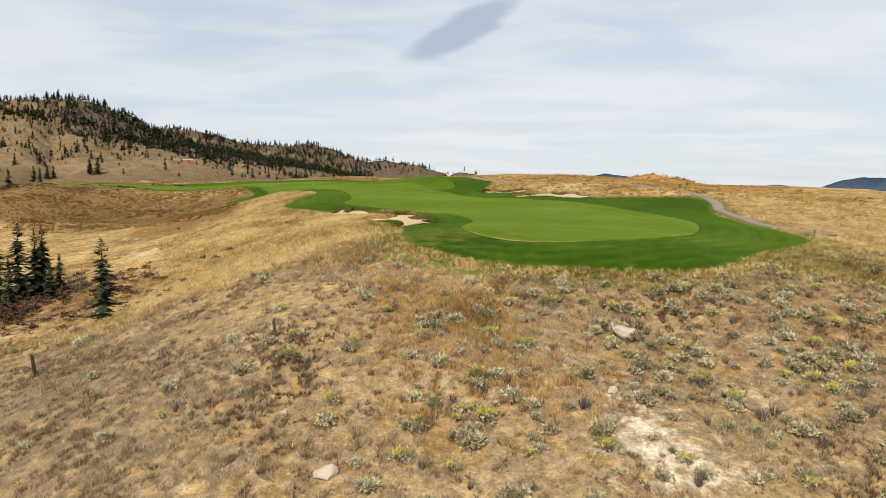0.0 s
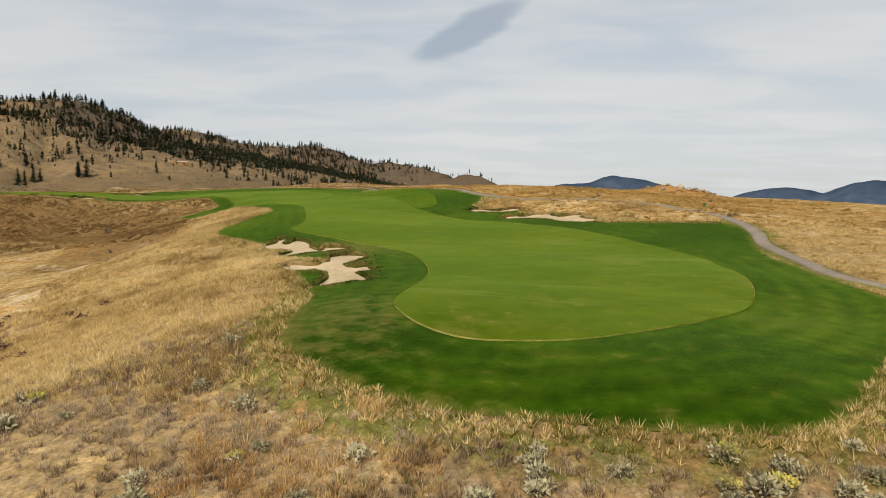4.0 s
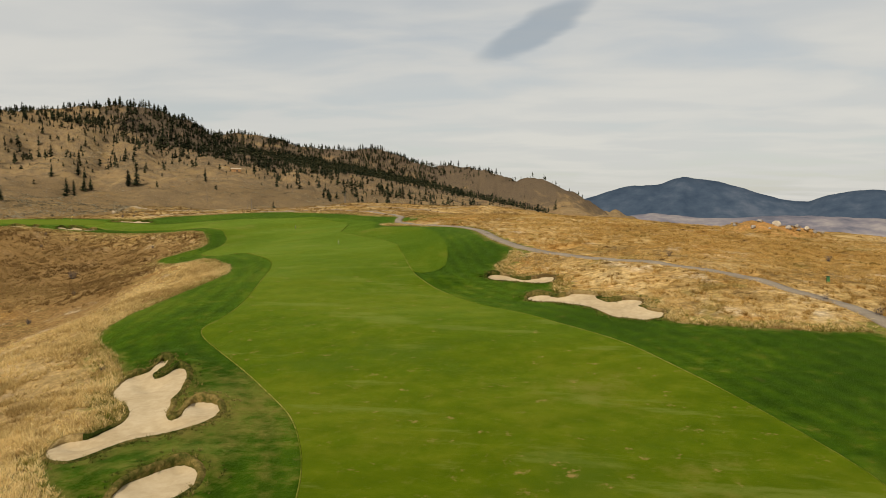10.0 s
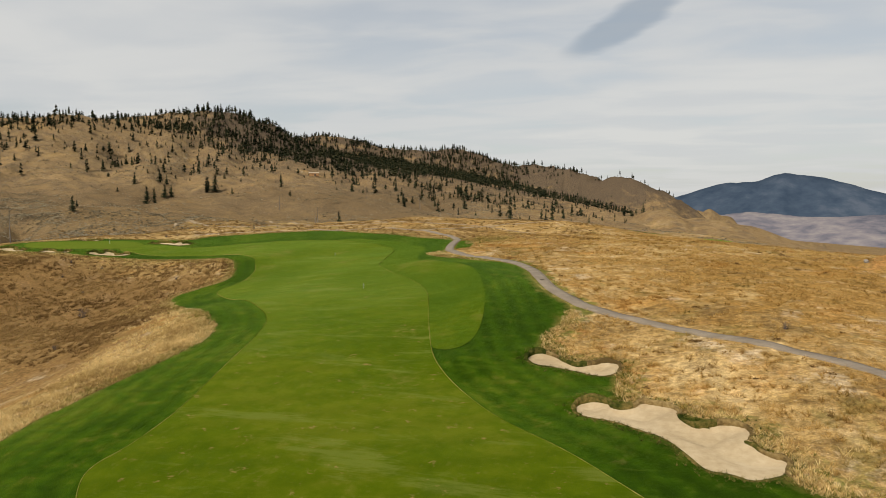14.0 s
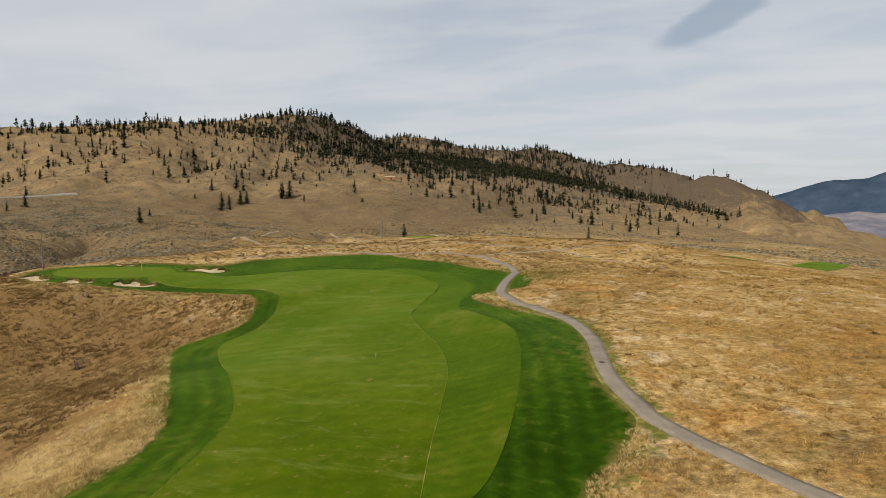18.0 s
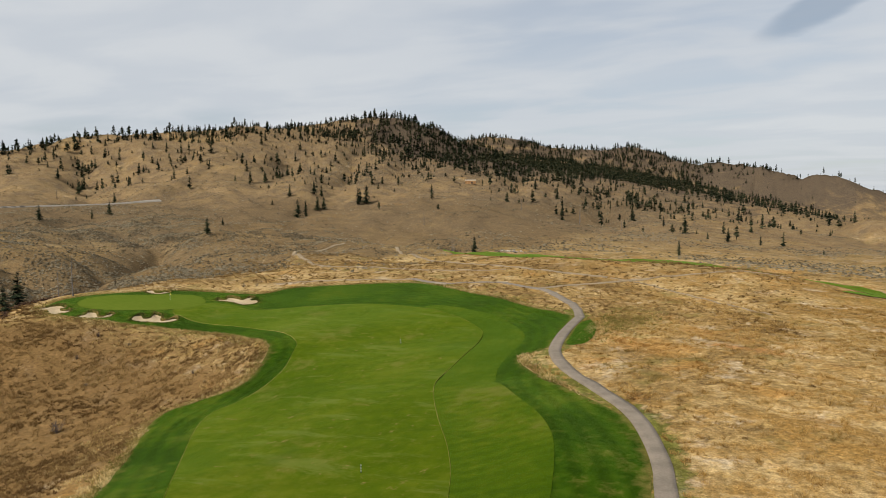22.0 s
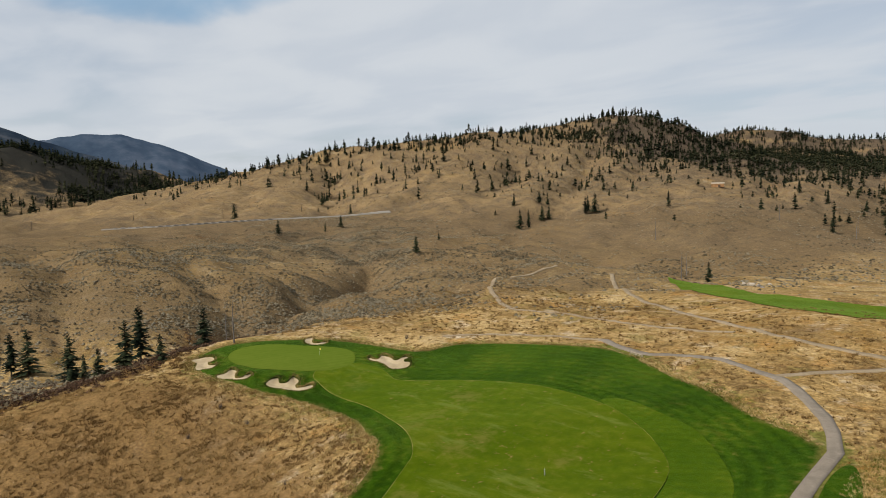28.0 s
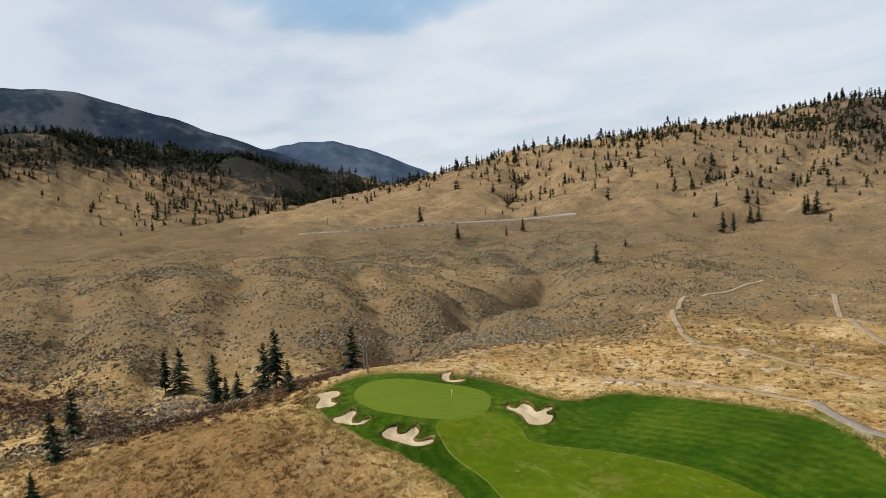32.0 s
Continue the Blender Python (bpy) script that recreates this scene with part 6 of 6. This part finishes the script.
def fringe_grass():
    """Long ragged grass along the edge of the turf, leaning over it here and there."""
    rng = np.random.RandomState(7)
    edge = resampled(TURF, 0.5)
    way = np.roll(edge, -1, 0) - np.roll(edge, 1, 0)
    way /= np.hypot(*way.T)[:, None] + 1e-9
    out = np.stack([way[:, 1], -way[:, 0]], 1)
    if inside_by(*(edge[:1] + out[:1]).T, TURF)[0] > 0:
        out = -out
    count = 27000
    pick = rng.randint(0, len(edge), count)
    ragged = 0.9 * layers(edge[pick, 0], edge[pick, 1], 6, 3, 311)
    at = edge[pick] + out[pick] * (np.abs(rng.normal(0, 1.5, count)) - 0.4 + 0.9 * ragged)[:, None] + rng.normal(0, 0.2, (count, 2))
    for extra, n in (((50, 90, 14, 7), 5000), ((2, 68, 3, 6), 500), ((-24, 392, 7, 15), 2500)):
        at = np.concatenate([at, rng.normal(0, 0.6, (n, 2)) * extra[2:] + extra[:2]])
    x, y = at.T
    keep = windowed(x, y, TURF, 9, 9) < 0.9
    keep &= windowed(x, y, PATH_LINE[::3], 6, 6, False) < -4.0
    for line in SAND_LINES:
        keep &= windowed(x, y, line, 3, 3) < -0.3
    x, y = x[keep], y[keep]
    size = rng.uniform(0.25, 0.7, len(x))
    straw = rng.rand(len(x)) < 0.35 + 0.35 * ease(layers(x, y, 8, 2, 312), -0.4, 0.4)
    for name, label, mat, side in (("fringe_grass", "long green and straw grass along the edge of the turf", GREEN_TUFT, ~straw),
                                   ("straw_fringe", "pale straw grass along the edge of the turf", STRAW_TUFT, straw)):
        tagged(repeated(name, BROAD_TUFTS, x[side], y[side], height(x[side], y[side]), size[side] * 1.1, rng.uniform(0, 6.28, side.sum()), mat,
                        size[side]), label, "grass", kind="stuff")


fringe_grass()


def lip_grass():
    """Shaggy grass round the bunkers, on the lips and fingers."""
    rng = np.random.RandomState(14)
    px, py = [], []
    for line in SAND_LINES:
        edge = resampled(line, 0.12)
        at = edge[rng.randint(0, len(edge), int(len(edge) * 1.6))]
        at = at + rng.normal(0, 1.0, at.shape)
        d = inside_by(at[:, 0], at[:, 1], line)
        at = at[(d < 0.05) & (d > -2.6)]
        px.append(at[:, 0]), py.append(at[:, 1])
    x, y = np.concatenate(px), np.concatenate(py)
    size = rng.uniform(0.18, 0.45, len(x))
    tagged(repeated("lip_grass", BROAD_TUFTS, x, y, height(x, y) + 0.05, size * 1.2, rng.uniform(0, 6.28, len(x)), LIP_TUFT, size),
           "shaggy green and straw grass round the bunkers", "grass", kind="stuff")


lip_grass()


def clump_forms(seed):
    rng = np.random.RandomState(seed)
    v = [(rng.uniform(-0.15, 0.15), rng.uniform(-0.15, 0.15), rng.uniform(0.55, 0.9))]
    for j in range(6):
        a = 2 * math.pi * j / 6 + rng.uniform(-0.3, 0.3)
        q = rng.uniform(0.32, 0.62)
        v.append((q * math.cos(a), q * math.sin(a), rng.uniform(-0.1, 0.25)))
    return np.array(v), np.array([(0, 1 + j, 1 + (j + 1) % 6) for j in range(6)])


def valley_sage():
    rng = np.random.RandomState(9)

    def strew(name, label, count, box, chance, low, high, seed):
        x, y = rng.uniform(box[0], box[2], count), rng.uniform(box[1], box[3], count)
        keep = rng.rand(count) < chance(x, y)
        x, y = x[keep], y[keep]
        keep = (windowed(x, y, SECOND, 8, 8) < -2) & (windowed(x, y, TURF, 25, 25) < -12)
        for line in (TRAIL_LINE, TRAIL_LOW, TRACK_LINE):
            keep &= windowed(x, y, np.array(line, float), 5, 5, False) < -2.4
        x, y = x[keep], y[keep]
        size = low * (high / low) ** (rng.rand(len(x)) ** 1.4)
        tagged(repeated(name, [clump_forms(k + seed) for k in range(6)], x, y, height(x, y), size * 1.15, rng.uniform(0, 6.28, len(x)), FAR_SAGE,
                        size * rng.uniform(0.4, 0.75, len(x)), seed), label, "shrubs", kind="stuff")

    def bench(x, y):
        beds = 0.10 + 0.9 * ease(layers(x, y, 60, 3, 121), -0.45, 0.35) * ease(layers(x, y, 13, 2, 122), -0.7, 0.5)
        near = ((x < -232) | (y > 462)) * (0.15 + 0.85 * ease(-x - 0.35 * (y - 450), 190, 290))
        return beds * near * (1 - ease(-x, 500, 740)) * ease(y, 130, 260) * (1 - 0.8 * ease(y, 640, 735))

    strew("valley_sage", "grey-green sagebrush clumps over the valley floor", 330000, (-760, 120, -150, 740), bench, 0.65, 2.0, 3)
    strew("hill_sage", "grey-brown sagebrush clumps over the lower slopes", 90000, (-820, 560, 200, 1250),
          lambda x, y: (0.04 + 0.85 * ease(layers(x, y, 90, 3, 141), -0.1, 0.5)) * (np.hypot(x + 410, y - 585) > 150), 0.7, 2.1, 33)
    strew("hill_scrub", "low dark scrub dotted over the hillside", 60000, (-1250, 700, -100, 1750),
          lambda x, y: 0.22 + 0.5 * ease(layers(x, y, 120, 3, 151), -0.1, 0.6), 0.9, 2.6, 43)
    n = 2600
    x, y = rng.uniform(-30, 130, n), rng.uniform(200, 640, n)
    keep = (rng.rand(n) < 0.05 + 0.3 * ease(layers(x, y, 40, 3, 131), 0.1, 0.8)) & wild(x, y, 3)
    x, y = x[keep], y[keep]
    size = rng.uniform(0.7, 1.8, len(x))
    tagged(repeated("plateau_sage", [shrub_forms(k + 90, 40, 0.7, 0.22) for k in range(4)], x, y, height(x, y), size, rng.uniform(0, 6.28, len(x)), RUST_TUFT,
                    size * 0.6), "low brown brush dotted over the plateau", "shrubs", kind="stuff")


valley_sage()
CREEK = smooth_line([(-345, 235), (-318, 255), (-290, 276), (-266, 294), (-244, 310), (-234, 330), (-242, 352), (-262, 376), (-290, 400)], False, 2)


def creek_brush():
    rng = np.random.RandomState(19)
    n = 6500
    at = CREEK[rng.randint(0, len(CREEK), n)] + rng.normal(0, 11, (n, 2))
    at[:700] = rng.normal(0, 1, (700, 2)) * (13, 8) + (-82, 128)
    keep = (windowed(at[:, 0], at[:, 1], TURF, 10, 10) < -6) & (rng.rand(n) < 0.2 + 0.8 * ease(layers(at[:, 0], at[:, 1], 14, 2, 161), -0.5, 0.4))
    x, y = at[keep].T
    size = rng.uniform(0.8, 2.3, len(x))
    tagged(repeated("creek_brush", [shrub_forms(k + 120, 26, 0.7, 0.24) for k in range(5)], x, y, height(x, y), size, rng.uniform(0, 6.28, len(x)), CREEK_LEAF,
                    size * rng.uniform(0.5, 0.9, len(x))), "dark red-brown brush along the creek bed", "shrubs", kind="stuff")


creek_brush()


# ---- small things ----
def rock_form(seed, sides=12):
    bm = bmesh.new()
    bmesh.ops.create_icosphere(bm, subdivisions=3, radius=0.5)
    rng = np.random.RandomState(seed)
    cuts = [(Vector(rng.normal(0, 1, 3)).normalized(), rng.uniform(0.26, 0.42)) for _ in range(sides)]
    for v in bm.verts:
        for n, d in cuts:
            over = v.co.dot(n) - d
            if over > 0:
                v.co -= n * over * 0.92
        v.co *= 1 + 0.05 * noise.noise(v.co * 4 + Vector((seed, 0, 0)))
    return bm


def rock(seed, x, y, wide, tall, mat, label, turn=0.0, group=""):
    me = bpy.data.meshes.new("rock")
    bm = rock_form(seed)
    bm.to_mesh(me)
    bm.free()
    me.materials.append(mat)
    ob = new("rock", me)
    ob.matrix_basis = Matrix.Translation((x, y, level(x, y) + tall * 0.22)) @ Matrix.Rotation(turn, 4, "Z") @ Matrix.Diagonal((wide, wide * 0.75, tall, 1))
    return tagged(ob, label, "rock", group)


rock(1, 15.9, 65.3, 2.7, 1.9, PALE_ROCK, "large pale boulder among sagebrush on the slope", 0.4)
rock(2, -8.8, 46, 1.9, 1.3, PALE_ROCK, "pale pointed rock in dry grass")
rock(3, 12.7, 55.3, 1.3, 0.7, PALE_ROCK, "low pale rock in dry grass", 1.0)
for n, (dx, dy, s) in enumerate([(-13, -3, 1.6), (-8, -6, 2.2), (-3, -6.5, 1.4), (0, -3, 3.2), (3, -5, 2.4), (6, -5.5, 1.8), (9, -4, 2.6), (12, -3, 2.0),
                                 (15, -1, 1.5), (-5, -2, 2.0), (2, 0, 2.2), (7, -1, 2.4)]):
    rock(20 + n, MOUND[0] + dx, MOUND[1] + dy, s, s * 0.7, PALE_ROCK if n in (3, 6) else GREY_ROCK, "blocky rock on the earth spoil heap", n * 0.7,
         "rocks on the spoil heap")
for n, (x, y, s) in enumerate([(-156, 627, 5), (-149, 619, 3.5), (-163, 634, 3.8), (-144, 612, 2.6), (-152, 640, 3), (-170, 646, 2.5)]):
    rock(40 + n, x, y, s, s * 0.55, PALE_ROCK if n % 2 == 0 else GREY_ROCK, "pale rock beside the far fairway", n * 1.1, "rocks by the far fairway")


def rod(bm, low, high, r0, r1=None, sides=10, x=0.0, y=0.0):
    made = bmesh.ops.create_cone(bm, cap_ends=True, segments=sides, radius1=r0, radius2=r1 if r1 is not None else r0, depth=high - low)
    bmesh.ops.translate(bm, verts=made["verts"], vec=(x, y, (low + high) / 2))
    return made["verts"]


def block(bm, centre, size, turn=0.0):
    made = bmesh.ops.create_cube(bm, size=1.0)
    m = Matrix.Translation(centre) @ Matrix.Rotation(turn, 4, "Z") @ Matrix.Diagonal((*size, 1))
    bmesh.ops.transform(bm, matrix=m, verts=made["verts"])


def marker_pole():
    ob = new("marker_pole")
    for k in range(6):
        bm = bmesh.new()
        rod(bm, 0.2 * k - (0.1 if k == 0 else 0), 0.2 * (k + 1), 0.055, 0.05 if k == 5 else 0.055, 12)
        part("band", bm, WHITE_PAINT if k % 2 else BLACK_PAINT, ob, "white band" if k % 2 else "black band", True)
    return tagged(ob, "black and white banded distance pole on the fairway", "marker pole", "distance poles on the fairway")


pole = marker_pole()
pole.matrix_basis = Matrix.Translation((-36.4, 289.9, level(-36.4, 289.9) + 0.14))
copy_thing(pole, Matrix.Translation((-73.7, 361.2, level(-73.7, 361.2) + 0.14)))


def flagstick(x, y):
    ob = anchor("flagstick", x, y, level(x, y) + 0.17)
    bm = bmesh.new()
    rod(bm, -0.2, 2.3, 0.022, 0.016, 8)
    part("pole", bm, WHITE_PAINT, ob, smooth=True)
    cols = [(0.02 + 0.5 * i / 8, 0.05 * math.sin(i * 0.9)) for i in range(9)]
    v = [(a, b, z) for z in (1.92, 2.26) for a, b in cols] + [(a, b + 0.008, z) for z in (1.92, 2.26) for a, b in cols]
    f = [(i, i + 1, i + 10, i + 9) for i in range(8)] + [(i + 27, i + 28, i + 19, i + 18) for i in range(8)]
    piece("flag", v, f, YELLOW_CLOTH, ob, "yellow cloth flag")
    bm = bmesh.new()
    rod(bm, 0.0, 0.015, 0.054, 0.054, 14)
    part("cup_rim", bm, WHITE_PAINT, ob)
    return tagged(ob, "thin white flagstick with a yellow flag on the green", "flagstick")


flagstick(-184.5, 383)


def litter_post(x, y, tall):
    ob = anchor("marker_box", x, y, level(x, y))
    bm = bmesh.new()
    block(bm, (0, 0, tall * 0.5 - 0.05), (0.5, 0.42, tall + 0.1))
    bmesh.ops.bevel(bm, geom=bm.edges[:], offset=0.04, segments=2, affect="EDGES")
    part("body", bm, GREEN_PAINT, ob)
    bm = bmesh.new()
    block(bm, (0, 0, tall + 0.04), (0.58, 0.5, 0.07))
    part("lid", bm, BLACK_PAINT, ob)
    return tagged(ob, "small green litter box beside the cart path", "litter box")


litter_post(73.2, 230, 1.15)


def short_post(x, y):
    ob = anchor("path_post", x, y, level(x, y))
    bm = bmesh.new()
    rod(bm, -0.2, 0.75, 0.09, 0.08, 10)
    part("post", bm, BARK, ob)
    bm = bmesh.new()
    rod(bm, 0.75, 0.82, 0.1, 0.06, 10)
    part("cap", bm, BLACK_PAINT, ob)
    return tagged(ob, "short dark wooden post beside the cart path", "post")


short_post(62.5, 122.5)


def wooden_rail(x, y, turn):
    ob = anchor("wooden_rail", x, y, level(x, y), turn)
    for k in (-1, 0, 1):
        bm = bmesh.new()
        block(bm, (k * 2.6, 0, 0.4), (0.16, 0.16, 1.1))
        part("post", bm, WEATHERED, ob)
    for z in (0.45, 0.85):
        bm = bmesh.new()
        block(bm, (0, 0.09, z), (5.6, 0.06, 0.14))
        part("rail", bm, WEATHERED, ob)
    return tagged(ob, "pale weathered wooden rail below the path bend", "fence")


wooden_rail(-101.5, 434.2, -0.35)


def mat_on_path(x, y):
    bm = bmesh.new()
    block(bm, (0, 0, 0.03), (0.75, 0.95, 0.06))
    bmesh.ops.bevel(bm, geom=bm.edges[:], offset=0.015, segments=1, affect="EDGES")
    me = bpy.data.meshes.new("drain_cover")
    bm.to_mesh(me)
    bm.free()
    me.materials.append(BARK)
    ob = new("drain_cover", me)
    ob.matrix_basis = Matrix.Translation((x, y, level(x, y) + 0.19)) @ Matrix.Rotation(0.5, 4, "Z")
    return tagged(ob, "dark square drain cover set in the cart path", "drain cover")


mat_on_path(6.7, 286.5)


def stump(x, y, tall, seed):
    ob = anchor("tree_stump", x, y, level(x, y), seed)
    rng = np.random.RandomState(seed)
    bm = bmesh.new()
    rod(bm, -0.1, tall, 0.2, 0.13, 9)
    for v in bm.verts:
        v.co.x += rng.uniform(-0.05, 0.05) + 0.12 * v.co.z
        v.co.y += rng.uniform(-0.05, 0.05)
        if v.co.z > tall * 0.5:
            v.co.z += rng.uniform(-0.25, 0.2) * tall
    part("trunk", bm, BARK, ob)
    for k in range(2):
        bm = bmesh.new()
        rod(bm, 0, tall * 0.5, 0.05, 0.015, 6)
        bmesh.ops.transform(bm, matrix=Matrix.Translation((0.1, 0, tall * (0.35 + 0.25 * k))) @ Matrix.Rotation(1.1, 4, Vector((k, 1 - k, 0))), verts=bm.verts)
        part("broken_limb", bm, BARK, ob)
    return tagged(ob, "charred broken tree stump on the dry slope", "stump", "charred stumps")


stump(-16.8, 64.3, 1.7, 3)
stump(-44.3, 71.8, 2.2, 4)
stump(-33, 48, 1.2, 5)


def utility_pole(x, y, tall):
    ob = anchor("utility_pole", x, y, level(x, y), 0.6)
    bm = bmesh.new()
    rod(bm, -0.5, tall, 0.28, 0.2, 8)
    part("pole", bm, BARK, ob, smooth=True)
    bm = bmesh.new()
    block(bm, (0, 0.25, tall - 0.9), (3.2, 0.2, 0.24))
    part("crossarm", bm, WEATHERED, ob)
    for k in (-1.4, 0, 1.4):
        bm = bmesh.new()
        rod(bm, tall - 0.78, tall - 0.45, 0.09, 0.06, 6, k, 0.25)
        part("insulator", bm, WHITE_PAINT, ob)
    return tagged(ob, "dark wooden utility pole beside the road", "utility pole", "utility poles along the road")


for x, y in ((-960, 460), (-900, 560), (-840, 650), (-800, 740)):
    utility_pole(x, y, 12)


def road_barrier():
    ob = new("road_barrier")
    bm = bmesh.new()
    block(bm, (0, 0, 0.42), (4.6, 0.42, 1.0))
    for v in bm.verts:
        if v.co.z > 0.5:
            v.co.y *= 0.45
    bmesh.ops.bevel(bm, geom=bm.edges[:], offset=0.04, segments=1, affect="EDGES")
    part("body", bm, ROADWAY, ob)
    return tagged(ob, "pale concrete barrier along the road edge", "barrier", "concrete barriers along the road")


def road_barriers():
    line = resampled(smooth_line(ROAD_LINE, False, 3), 8.0, False)
    first = None
    for a, b in zip(line[2:24], line[3:25]):
        way = (b - a) / np.hypot(*(b - a))
        x, y = a[0] + way[1] * 4.0, a[1] - way[0] * 4.0
        mid = float(height(a[0], a[1]))
        m = Matrix.Translation((x, y, 0.5 * mid + 0.5 * level(x, y) + 0.96)) @ Matrix.Rotation(math.atan2(way[1], way[0]), 4, "Z")
        if first is None:
            first = road_barrier()
            first.matrix_basis = m
        else:
            copy_thing(first, m)


road_barriers()


def shed(x, y):
    ob = anchor("shed", x, y, level(x, y), 0.4)
    bm = bmesh.new()
    block(bm, (0, 0, 2.0), (16, 7, 5))
    part("wall", bm, RED_SOIL, ob, "orange-brown boarded walls")
    v = [(-8.6, -4.2, 4.4), (8.6, -4.2, 4.4), (8.6, 0, 6.2), (-8.6, 0, 6.2), (-8.6, 4.2, 4.4), (8.6, 4.2, 4.4),
         (-8.6, -4.2, 4.2), (8.6, -4.2, 4.2), (-8.6, 4.2, 4.2), (8.6, 4.2, 4.2)]
    piece("roof", v, [(0, 1, 2, 3), (3, 2, 5, 4), (6, 7, 1, 0), (4, 5, 9, 8)], WEATHERED, ob, "weathered gabled roof", smooth=False)
    bm = bmesh.new()
    block(bm, (2, -3.55, 1.4), (3, 0.15, 2.8))
    part("door", bm, BARK, ob)
    return tagged(ob, "long orange-brown shed on the hillside among trees", "shed")


shed(-458, 1192)
